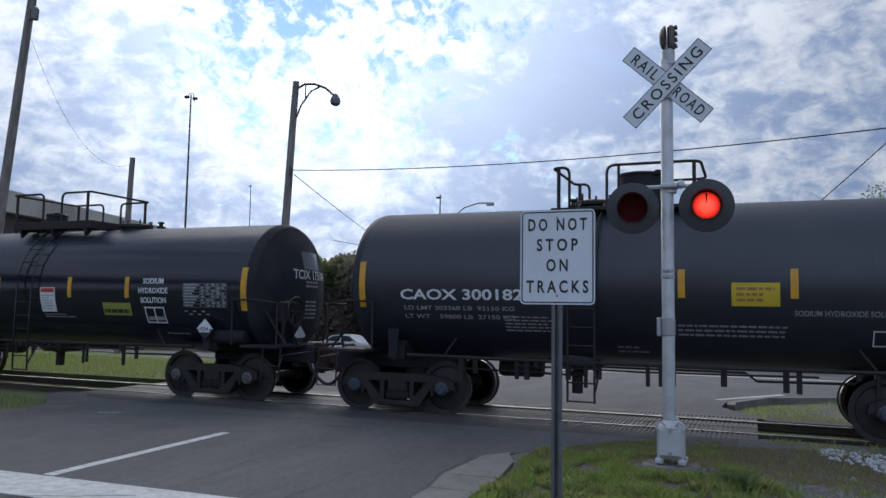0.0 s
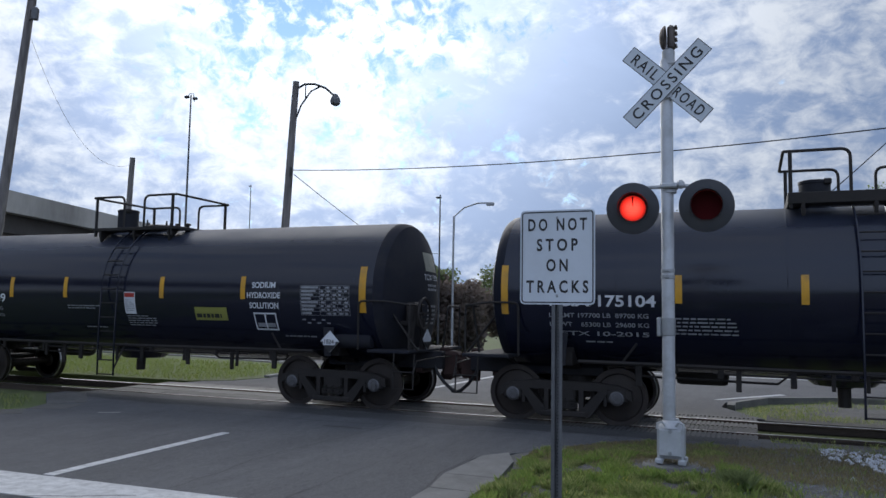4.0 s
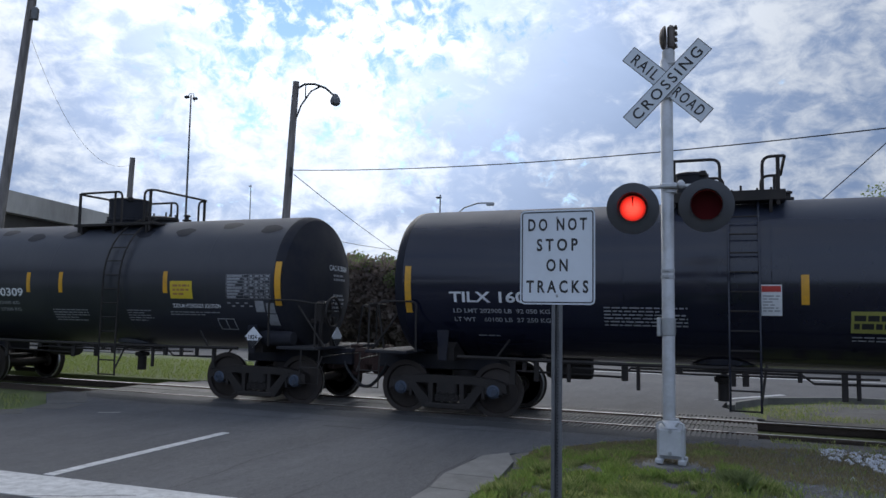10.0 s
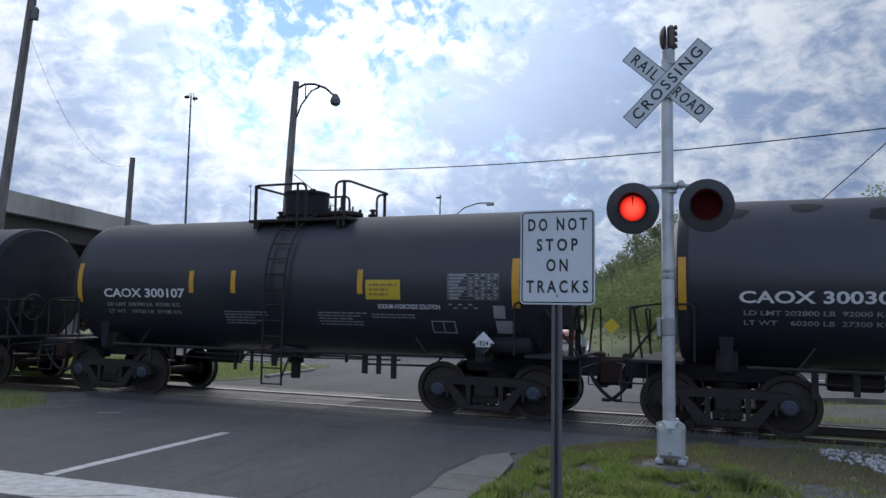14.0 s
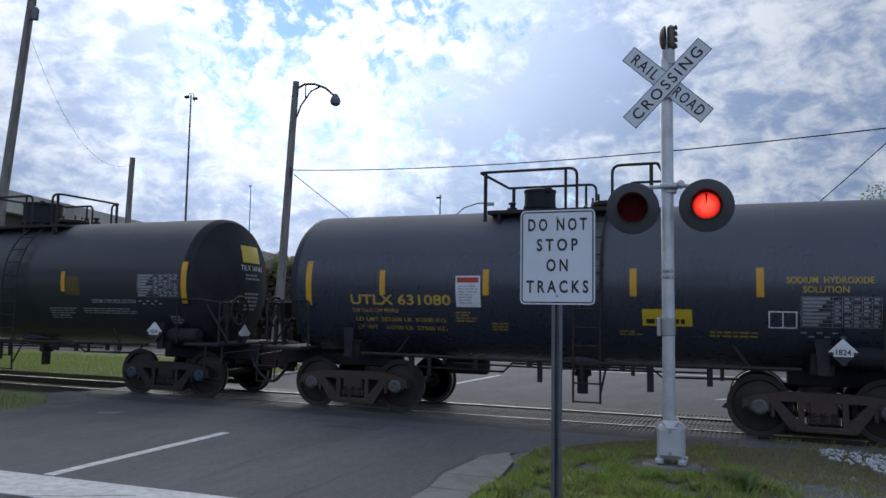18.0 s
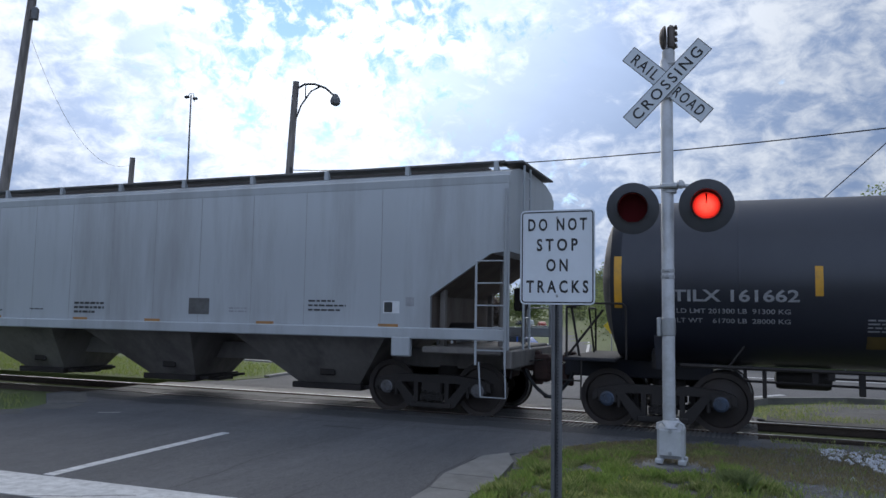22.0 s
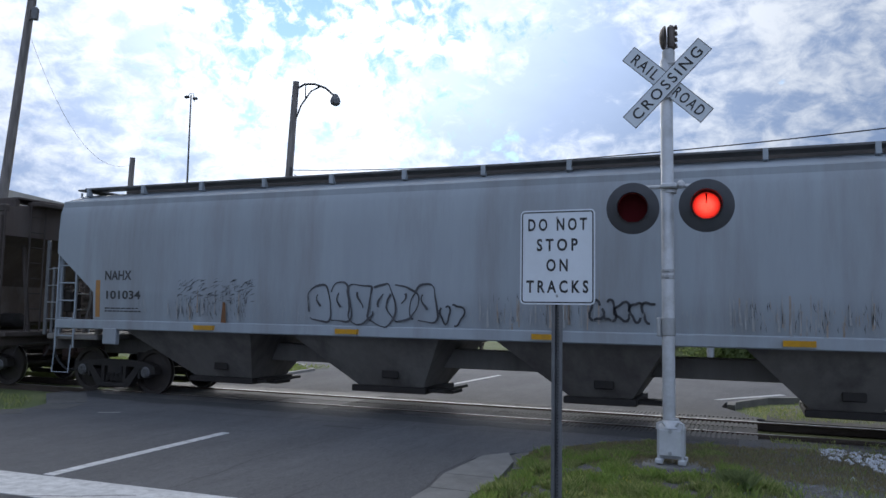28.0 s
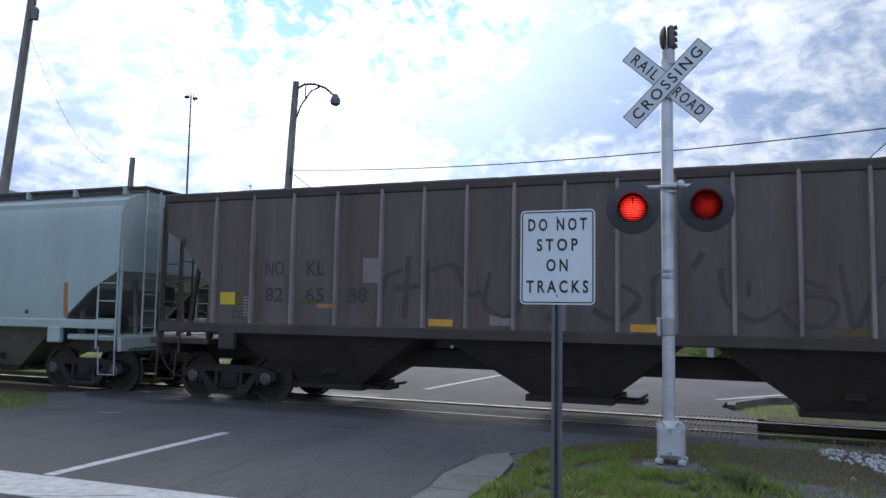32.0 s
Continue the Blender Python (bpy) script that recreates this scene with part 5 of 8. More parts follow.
SODIUM = lambda x, z: [("text", "SODIUM", x, z + 0.20, 0.12, 0.54, "white_paint"), ("text", "HYDROXIDE", x, z, 0.12, 0.77, "white_paint"), ("text", "SOLUTION", x, z - 0.20, 0.12, 0.67, "white_paint"),
                       ("frame", x - 0.26, z - 0.68, x + 0.26, z - 0.34, 0.03, "white_paint"), ("plate", x - 0.20, z - 0.62, x + 0.20, z - 0.54, "faded_white")]
NOTICE = lambda x, z, w, h: [("plate", x - w, z - h + 0.05, x + w, z + 0.05, "white_paint"), ("plate", x - w * 0.9, z - 0.06, x + w * 0.9, z + 0.03, "red_paint", 0.009), ("bars", x - w * 0.8, z - h + 0.1, x + w * 0.8, z - 0.10, 6, "faded_white", 0.4)]

# car by car, in the order in which they pass
a_marks = tank_marks("CAOX", "300182", -4.22, ["LD LMT 203260 LB  92150 KG", "LT WT    59800 LB  27150 KG"], wide=2.3, mid=(-1.62, 0.67), right=2.30, z0=2.15, end=5.0, lift=0.09)
a_marks += [("bars", -2.28, 1.51, -1.42, 1.80, 5, "faded_white", 0.4), ("plate", 1.41, 2.00, 2.10, 2.36, "yellow_decal"), ("bars", 1.48, 2.05, 2.03, 2.31, 3, "orange_strip"), ("text", "SODIUM HYDROXIDE SOLUTION", 3.05, 1.90, 0.085, 1.5, "faded_white", 0.004),
            ("bars", -0.4, 1.19, 0.14, 1.34, 2, "faded_white", 0.4), ("bars", 0.6, 1.50, 2.2, 1.72, 3, "faded_white", 0.4), ("frame", 3.35, 1.42, 3.95, 1.66, 0.02, "white_paint"), ("bars", 3.9, 1.95, 4.7, 2.4, 6, "faded_white", 0.5)]
car_a = tank_car(66.91, 12.65, "dusty_black", 4.40, "dusty black tank car with white lettering and yellow stripes", a_marks, zc=2.38, cap="cap_blue", dome=-0.09, dome_r=0.43, ladder=-0.9, rails=(-1.42, -1.23, -0.58, 0.85), deck=(-1.55, 0.95, -0.12, 0.06), lid=-0.92, dome_h=0.58)
b_marks = tank_marks("TCIX", "175104", -5.04, ["LD LMT 197700 LB  89700 KG", "LT WT    65300 LB  29600 KG", "TETX 10-2015"], mid=(-2.88, -1.06, 1.14), right=2.77, end=5.75, z0=2.06, wide=1.81)
b_marks += SODIUM(3.48, 2.19) + data_panel(4.26, 1.86, 5.34, 2.34, "white_paint") + NOTICE(0.49, 2.20, 0.22, 0.54) + [("plate", 2.08, 1.66, 2.85, 1.93, "dull_yellow"), ("bars", 2.12, 1.70, 2.80, 1.80, 1, "sign_black", 0.8), ("bars", -3.0, 1.52, -2.0, 1.82, 5, "faded_white", 0.4), ("bars", 0.32, 1.58, 1.23, 1.68, 2, "faded_white", 0.4), ("bars", 3.6, 1.28, 4.2, 1.33, 1, "faded_white"), ("bars", -4.4, 1.36, -3.95, 1.41, 1, "faded_white")]
car_b = tank_car(53.52, 14.1, "black_paint", 4.79, "black tank car with white car number and hazard placard", b_marks, zc=2.26, dome=-0.81, dome_r=0.25, ladder=-0.1, end_big=True, end_text="TCIX 175104", dome_h=0.44, end_plate="black_paint", rails=(-1.21, -0.36, 0.22, 1.01), deck=(-1.25, 1.2, 0.05, 0.18), rail_h=0.80, lid=1.71, round_ends=False)
c_marks = tank_marks("TCIX", "175309", -5.18, ["LD LMT 198100 LB  89850 KG", "LT WT    64900 LB  29450 KG  TETX 09-2016"], mid=(-3.09, -1.45, 1.23), right=3.26, end=5.92, z0=2.01)
c_marks += SODIUM(3.75, 2.11) + data_panel(4.59, 1.74, 5.65, 2.30, "white_paint") + NOTICE(0.375, 2.11, 0.145, 0.46) + [("plate", 2.06, 1.60, 2.85, 1.86, "dull_yellow"), ("bars", 2.1, 1.64, 2.78, 1.74, 1, "sign_black", 0.8), ("bars", -1.39, 1.78, -0.47, 1.88, 2, "faded_white", 0.4), ("bars", 0.26, 1.44, 1.06, 1.68, 5, "faded_white", 0.4), ("bars", -1.0, 1.38, -0.4, 1.42, 1, "faded_white"), ("bars", 4.1, 1.30, 4.8, 1.35, 1, "faded_white"), ("bars", -4.2, 1.40, -3.85, 1.60, 2, "faded_white", 0.7)]
car_c = tank_car(39.1, 14.8, "black_paint", 5.15, "glossy black tank car with white lettering and a tall ladder", c_marks, zc=2.20, dome=-1.02, dome_r=0.24, ladder=-0.08, end_text="TCIX 175309", dome_h=0.52, end_plate="worn_decal", rails=(-1.17, -0.37, 0.20, 0.98), deck=(-1.24, 1.13, -0.03, 0.07), rail_h=0.70, lid=0.01, round_ends=False, brakes=(1, -1))
d_marks = tank_marks("TILX", "160838", -4.15, ["LD LMT 202900 LB  92 050 KG", "LT WT    60100 LB  27 250 KG"], mid=(-2.14, -0.37, 1.57), right=3.66, z0=2.11, wide=1.94)
d_marks += SODIUM(3.16, 2.24) + data_panel(3.97, 1.98, 4.86, 2.46) + NOTICE(1.1, 2.28, 0.15, 0.47) + [("plate", 2.18, 1.62, 2.82, 1.94, "dull_yellow"), ("bars", 2.22, 1.66, 2.78, 1.90, 2, "sign_black", 0.7), ("bars", -1.44, 1.64, -0.12, 1.98, 6, "faded_white", 0.4), ("bars", 2.2, 1.48, 2.8, 1.58, 2, "faded_white", 0.4), ("bars", 4.0, 1.84, 4.5, 1.93, 2, "faded_white", 0.4), ("bars", -3.7, 1.42, -3.3, 1.46, 1, "faded_white")]
car_d = tank_car(25.38, 12.65, "black_paint", 4.30, "black tank car with a white four figure hazard placard", d_marks, zc=2.40, dome=-0.13, dome_r=0.29, ladder=0.72, cap="cap_blue", end_text="TILX 160838", end_plate="worn_decal", rails=(-0.35, 0.37, 1.01, 1.24), deck=(-0.48, 1.35, -0.02, 0.17), rail_h=0.60, lid=0.87, dome_h=0.52, round_ends=False)
e_marks = tank_marks("CAOX", "300309", -4.11, ["LD LMT 202800 LB  92000 KG", "LT WT    60200 LB  27300 KG"], wide=2.24, mid=(-1.70, -0.72), right=2.2, z0=2.14, lift=0.11)
e_marks += [("plate", 2.33, 2.03, 2.89, 2.39, "yellow_decal"), ("bars", 2.4, 2.08, 2.83, 2.34, 3, "orange_strip"), ("text", "SODIUM HYDROXIDE SOLUTION", 2.96, 1.885, 0.085, 1.2, "white_paint", 0.004), ("bars", -1.06, 1.51, -0.03, 1.79, 5, "faded_white", 0.4), ("bars", 1.09, 1.54, 1.76, 1.80, 5, "faded_white", 0.4), ("bars", 2.25, 1.68, 3.5, 1.78, 2, "faded_white", 0.4),
            ("frame", 3.39, 1.41, 3.81, 1.64, 0.02, "faded_white"), ("plate", 4.40, 1.78, 4.60, 2.00, "faded_white"), ("plate", 4.65, 1.76, 4.84, 1.96, "faded_white"), ("plate", 4.63, 1.52, 4.86, 1.74, "faded_white")] + data_panel(3.74, 2.04, 4.78, 2.52)
car_e = tank_car(12.7, 12.65, "dusty_black", 4.31, "dusty black tank car with round worn patches on top", e_marks, zc=2.40, dome=-0.10, dome_r=0.47, ladder=0.84, cap="cap_blue", end_text="CAOX 300309", patches=True, dome_h=0.56, short=0.2)
f_marks = tank_marks("CAOX", "300107", -4.25, ["LD LMT 203300 LB  92200 KG", "LT WT    59700 LB  27100 KG"], wide=2.15, mid=(-1.93, -0.90), right=1.95, z0=2.14, lift=0.12)
f_marks += [("plate", 2.07, 2.05, 2.77, 2.41, "yellow_decal"), ("bars", 2.14, 2.10, 2.70, 2.36, 3, "orange_strip"), ("text", "SODIUM HYDROXIDE SOLUTION", 2.92, 1.925, 0.085, 1.23, "white_paint", 0.004), ("bars", -1.17, 1.53, -0.14, 1.81, 5, "faded_white", 0.4), ("bars", 1.01, 1.55, 2.05, 1.82, 5, "faded_white", 0.4), ("bars", 2.15, 1.70, 3.4, 1.80, 2, "faded_white", 0.4),
            ("frame", 3.33, 1.46, 3.79, 1.68, 0.02, "faded_white"), ("plate", 4.53, 1.74, 4.74, 1.96, "faded_white"), ("plate", 4.55, 1.48, 4.85, 1.70, "faded_white")] + data_panel(3.7, 2.06, 4.65, 2.52)
car_f = tank_car(0.07, 12.95, "dusty_black", 4.30, "dusty black tank car with yellow decals and white number", f_marks, zc=2.36, dome=-0.05, dome_r=0.48, ladder=0.15, cap="cap_blue", end_text="CAOX 300107", rails=(-0.78, 0.42, 1.10, 1.29), dome_h=0.57, short=0.2)
g_marks = tank_marks("UTLX", "631080", -3.92, ["LD LMT 202300 LB  91800 KG", "LT WT    60700 LB  27500 KG"], "yellow_letter", "yellow_letter", wide=2.0, mid=(-3.26, -1.26, 1.25), right=3.15, z0=2.05, end=4.82, lift=0.11, gap=0.36, one_end=True)
g_marks += [("plate", -1.82, 1.93, -1.36, 2.48, "white_paint"), ("plate", -1.79, 2.36, -1.39, 2.45, "red_paint", 0.009), ("bars", -1.77, 1.98, -1.41, 2.32, 7, "faded_white", 0.4), ("text", "THE TANK CAR PEOPLE", -3.43, 1.85, 0.07, 0.95, "yellow_letter", 0.004), ("plate", 1.38, 1.67, 2.15, 1.94, "yellow_decal"), ("bars", 1.44, 1.70, 2.1, 1.79, 1, "sign_black", 0.8),
            ("text", "SODIUM  HYDROXIDE", 4.1, 2.40, 0.10, 1.17, "yellow_letter"), ("text", "SOLUTION", 4.05, 2.26, 0.10, 0.62, "yellow_letter"), ("frame", 3.26, 1.67, 3.66, 1.93, 0.02, "white_paint"), ("bars", -1.85, 1.66, -1.45, 1.86, 4, "yellow_letter", 0.4), ("bars", -1.2, 1.52, -0.9, 1.68, 3, "yellow_letter", 0.4), ("bars", 1.0, 1.50, 1.4, 1.60, 2, "yellow_letter", 0.4), ("bars", 2.4, 1.50, 3.1, 1.62, 2, "yellow_letter", 0.4)] + data_panel(3.71, 1.70, 4.78, 2.15)
car_g = tank_car(-12.9, 12.7, "grey_black", 4.0, "grey-black tank car with yellow lettering and rusty trucks", g_marks, zc=2.36, dome=-0.64, dome_r=0.30, ladder=0.52, steel="truck_steel", dome_h=0.40, truck_mat="brown_truck", rails=(-1.45, 0.23, 0.84, 1.49), deck=(-1.4, 1.6, -0.11, 0.07), rail_h=0.63, lid=0.70, round_ends=False, brakes=(1, -1))
h_marks = tank_marks("TILX", "161662", -4.58, ["LD LMT 201300 LB  91300 KG", "LT WT    61700 LB  28000 KG"], "faded_white", mid=(-2.47, -1.02), right=2.1, z0=2.16, wide=1.84, end=5.43, lift=0.13)
h_marks += [("plate", 2.18, 2.09, 2.58, 2.49, "dim_gold"), ("text", "SODIUM HYDROXIDE SOLUTION", 3.52, 1.96, 0.085, 1.22, "faded_white", 0.004), ("bars", 1.6, 1.56, 2.4, 1.82, 5, "faded_white", 0.4), ("bars", 2.6, 1.68, 4.1, 1.82, 3, "faded_white", 0.4), ("plate", -0.62, 1.44, -0.34, 1.84, "faded_white"), ("plate", -0.60, 1.76, -0.36, 1.82, "red_paint", 0.009), ("bars", -1.83, 1.62, -1.0, 1.84, 4, "faded_white", 0.4), ("plate", -1.83, 1.38, -1.12, 1.57, "dim_gold"), ("bars", 4.95, 1.5, 5.3, 1.68, 3, "faded_white", 0.6)] + data_panel(4.21, 2.06, 5.29, 2.53)
car_h = tank_car(-26.13, 13.7, "dusty_black", 4.77, "dusty dark tank car with faded lettering and blue bearings", h_marks, zc=2.42, dome=-0.12, dome_r=0.47, ladder=0.6, cap="cap_blue", end_text="TILX 161662", end_plate="yellow_decal", dome_h=0.56, short=0.2)
for car, x, z in ((car_b, 4.82, 1.42), (car_c, 5.24, 1.25), (car_d, 4.43, 1.27), (car_e, 4.41, 1.29), (car_f, 4.37, 1.31), (car_g, 4.26, 1.34), (car_h, 4.70, 1.34)):
    hazard_plate(car, x, z, -1.36)


# ---- covered hoppers ----
def hopper_car(at, L, paint, tc, label, profile, bays, zs, ribs=(), rib_mat=None, bay_mat="bay_grey", items=(), roof="board", shoulder=2.85, knee=1.62, knee_in=1.45, cap="cap_grey", steel="truck_steel", posts_mat=None, roof_posts=1.35, frame_mat=None, wall_top=4.2, end_gap=0.62, dx=0.0):
    """profile: (y, z) of the near wall from the sill to the roof's middle; the ends slope in below the shoulder."""
    car = thing("covered_hopper_car", pose(0, TRACK_Y, 0), label, "hopper car", "hopper cars of the train")
    half = L / 2
    body_half = half - end_gap
    posts_mat = posts_mat or paint
    frame_mat = frame_mat or paint

    def xe(z):
        if z >= shoulder:
            return body_half
        k = (shoulder - z) / (shoulder - knee)
        return body_half - 0.25 - (knee_in - 0.25) * min(1, k)

    profile = list(profile)
    for zi in (knee, shoulder):
        at_ = next((i for i, ((_, za), (_, zb)) in enumerate(zip(profile, profile[1:])) if za + 0.03 < zi < zb - 0.03), None)
        if at_ is not None:
            (ya, za), (yb, zb) = profile[at_], profile[at_ + 1]
            profile.insert(at_ + 1, (ya + (yb - ya) * (zi - za) / (zb - za), zi))
    ring = [(y, z) for y, z in profile]
    full = [(-y, z) for y, z in ring] + [(y, z) for y, z in reversed(ring[:-1])]   # near sill .. roof .. far sill
    n = len(full)
    f = Form()
    vs = [(-xe(z), y, z) for y, z in full] + [(xe(z), y, z) for y, z in full]
    # extra rings so that the shoulder keeps a clean edge
    fs = [(i, i + 1, n + i + 1, n + i) for i in range(n - 1)] + [(n - 1, 0, n, 2 * n - 1)]
    f.add(vs, fs)
    for k in (0, n):
        m = n // 2
        for i in range(m):
            a, b, c, d = k + i, k + i + 1, k + n - 2 - i, k + n - 1 - i
            f.f.append((a, b, c, d) if b != c else (a, b, d))
    part("body", f.mesh("body", paint, 30), None, car, "steel hopper body with sloping end sheets")

    def surf(x, z, off):
        for (y0, z0), (y1, z1) in zip(profile, profile[1:]):
            if z0 <= z <= z1:
                return (x, -(y0 + (y1 - y0) * (z - z0) / (z1 - z0)) - off, z)
        return (x, -profile[0][0] - off, z)

    skin(car, items, lambda x, z, off: surf(x + dx, z, off), 0.007)
    for x in ribs:
        p = [surf(x, z, 0.0) for z in np.linspace(zs + 0.10, wall_top - 0.04, 6)]
        g = Form()
        for a, b in zip(p, p[1:]):
            g.add([(x - 0.045, a[1], a[2]), (x + 0.045, a[1], a[2]), (x + 0.045, b[1], b[2]), (x - 0.045, b[1], b[2]),
                   (x - 0.025, a[1] - 0.07, a[2]), (x + 0.025, a[1] - 0.07, a[2]), (x + 0.025, b[1] - 0.07, b[2]), (x - 0.025, b[1] - 0.07, b[2])],
                  [(4, 5, 6, 7), (0, 4, 7, 3), (1, 2, 6, 5)])
        g.add([(x - 0.05, p[-1][1], p[-1][2]), (x + 0.05, p[-1][1], p[-1][2]), (x + 0.035, p[-1][1] - 0.085, p[-1][2]), (x - 0.035, p[-1][1] - 0.085, p[-1][2])], [(0, 1, 2, 3)])
        part("side_post", g, rib_mat, car)
    # the slope sheets under the shoulder are left to rust
    for s in (-1, 1):
        g = Form()
        zz = [shoulder - 0.02, (shoulder + knee) / 2, knee, profile[0][1] + 0.02]
        for z in zz:
            y = abs(surf(0, z, 0)[1]) - 0.05
            x = s * (xe(z) + (0.26 if z > shoulder - 0.05 else 0.014) - (0.25 if z > shoulder - 0.05 else 0.0))
            g.v += [(x, -y, z), (x, y, z)]
        g.f = [(2 * i, 2 * i + 1, 2 * i + 3, 2 * i + 2) for i in range(3)]
        part("slope_sheet", g.mesh("slope_sheet", "slope_brown" if paint != "hopper_green" else "bay_grey", 0), None, car, "rusty brown sloping end sheet")
    # side sill and top chord
    for side in (-1, 1):
        y = side * (profile[0][0] + 0.02)
        part("side_sill", Form().soft((0, y, zs), (2 * body_half - 0.1, 0.12, 0.20), 0.02), frame_mat, car)
        part("top_chord", Form().soft((0, side * (profile[-3][0] + 0.02), wall_top - 0.03), (2 * body_half + 0.02, 0.17, 0.19), 0.03), frame_mat, car)
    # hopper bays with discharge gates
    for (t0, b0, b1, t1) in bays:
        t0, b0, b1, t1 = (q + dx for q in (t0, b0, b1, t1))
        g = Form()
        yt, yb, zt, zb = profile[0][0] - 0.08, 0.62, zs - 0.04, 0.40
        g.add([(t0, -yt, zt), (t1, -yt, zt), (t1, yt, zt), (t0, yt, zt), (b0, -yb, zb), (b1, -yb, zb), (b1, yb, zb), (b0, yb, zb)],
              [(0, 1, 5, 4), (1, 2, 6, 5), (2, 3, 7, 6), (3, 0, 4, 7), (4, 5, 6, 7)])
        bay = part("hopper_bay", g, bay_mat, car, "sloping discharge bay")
        gate = Form().soft(((b0 + b1) / 2, 0, 0.36), (b1 - b0 + 0.2, 1.5, 0.12), 0.015)
        part("gate", gate, steel, bay, "dark discharge gate")
        ext = Form().soft((b1 + 0.32, -0.35, 0.36), (0.55, 0.5, 0.07), 0.01)
        ext.rod((b1 + 0.5, -0.85, 0.40), (b1 + 0.5, 0.4, 0.40), 0.03, 6)
        part("gate_rack", ext, steel, bay)
        v = Form().soft(((b0 + b1) / 2 + 0.1, -0.86, 0.66), (0.34, 0.06, 0.16), 0.02)
        part("vibrator_bracket", v, steel, bay)
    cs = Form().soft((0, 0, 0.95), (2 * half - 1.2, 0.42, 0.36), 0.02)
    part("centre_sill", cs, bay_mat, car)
    # roof: running boards on brackets over hatch covers
    zr = profile[-1][1]
    yr = profile[-2][0]
    if roof == "board":
        rb = Form()
        for side in (-1, 1):
            rb.soft((0, side * (yr + 0.05), zr + 0.05), (2 * body_half - 0.4, 0.40, 0.04), 0.006)
        for s in (-1, 1):
            rb.soft((s * (body_half - 0.1), 0, zr + 0.05), (0.42, 2 * yr + 0.3, 0.04), 0.006)
        board = part("running_board", rb, "roof_grating", car, "grating walkway along the roof")
        k = int((2 * body_half) / roof_posts)
        for side in (-1, 1):
            for i in range(k + 1):
                x = -body_half + 0.35 + i * (2 * body_half - 0.7) / k
                part("roof_bracket", Form().prism([(side * (yr + 0.26), zr + 0.06), (side * (yr + 0.30), zr + 0.06), (side * (yr + 0.30), zr - 0.12), (side * (yr + 0.16), zr - 0.15)], "x", x - 0.04, x + 0.04), posts_mat, board)
        # one long trough hatch with its covers end to end
        part("hatch_trough", Form().soft((0, 0, zr + 0.04), (2 * body_half - 1.6, 1.1, 0.22), 0.03), "hatch_dark", car, "long dark trough hatch")
        for i in range(int(2 * body_half / 2.3) - 1):
            x = -body_half + 2.0 + i * 2.3
            part("hatch", Form().soft((x, 0, zr + 0.17), (2.22, 1.0, 0.05), 0.02), "hatch_dark", car)
    else:
        for i in range(int(2 * body_half / 2.0) - 1):
            x = -body_half + 2.0 + i * 2.0
            part("hatch", Form().soft((x, 0, zr + 0.05), (1.8, 1.2, 0.10), 0.03), paint, car)
    # ends: platform, corner posts, ladders, slope sheet braces, hand brake
    for s in (-1, 1):
        e = s * (body_half + 0.07)
        g = Form()
        g.soft((s * (half - 1.25), 0, 1.18), (1.45, 2 * profile[0][0], 0.12), 0.02)
        g.soft((e - s * 0.05, 0, 1.05), (0.12, 2 * profile[0][0], 0.30), 0.02)
        part("end_sill", g, frame_mat if paint == "hopper_green" else bay_mat, car)
        for side in (-1, 1):
            y = side * (profile[0][0] - 0.02)
            part("corner_post", Form().soft((e - s * 0.10, y, (1.2 + shoulder + 0.6) / 2), (0.10, 0.06, shoulder - 0.6), 0.012), posts_mat, car)
            part("side_brace", Form().soft((s * (body_half - knee_in + 0.15), y - side * 0.25, 1.85), (0.10, 0.12, 1.3), 0.012), bay_mat, car)
            lf = Form()
            xs = (e - s * 0.10, e - s * 0.62)
            yl = side * (profile[0][0] + 0.05)
            for x in xs:
                lf.rod((x, yl, 0.95), (x, yl, wall_top - 0.2 if x == xs[0] else shoulder - 0.2), 0.022, 6)
            lad = part("ladder", lf, posts_mat, car)
            for i in range(5):
                z = 1.2 + i * 0.38
                part("rung", Form().rod((xs[0], yl, z), (xs[1], yl, z), 0.014, 5), posts_mat, lad)
            st = Form().tube([(xs[0], yl, 1.0), (xs[0] + s * 0.03, yl - side * -0.02, 0.42), (xs[1] + s * 0.1, yl, 0.42), (xs[1] + s * 0.06, yl, 1.0)], 0.016, 5)
            part("sill_step", st, posts_mat, car)
        lf = Form()
        for y in (-0.55, -0.95):
            lf.rod((e + s * 0.02, y, 1.2), (e + s * 0.02, y, zr), 0.022, 6)
        lad = part("end_ladder", lf, posts_mat, car)
        for i in range(9):
            part("rung", Form().rod((e + s * 0.02, -0.55, 1.4 + i * 0.36), (e + s * 0.02, -0.95, 1.4 + i * 0.36), 0.014, 5), posts_mat, lad)
        for y in (-0.75, 0.75):
            part("slope_brace", Form().rod((s * (half - 0.8), y, 1.22), (s * (body_half - 0.35), y, shoulder - 0.1), 0.05, 6), bay_mat, car)
    hx = half - 0.62
    w = Form()
    w.tube([(hx, 0.15 + 0.28 * math.cos(a * math.pi / 10), 2.15 + 0.28 * math.sin(a * math.pi / 10)) for a in range(21)], 0.018, 5)
    for a in range(3):
        w.rod((hx, 0.15, 2.15), (hx, 0.15 + 0.28 * math.cos(a * 2.094), 2.15 + 0.28 * math.sin(a * 2.094)), 0.012, 5)
    bw = part("hand_brake", w, steel, car, "dark hand brake wheel")
    part("gear_case", Form().soft((hx - 0.10, 0.15, 2.1), (0.14, 0.28, 0.44), 0.03), steel, bw)
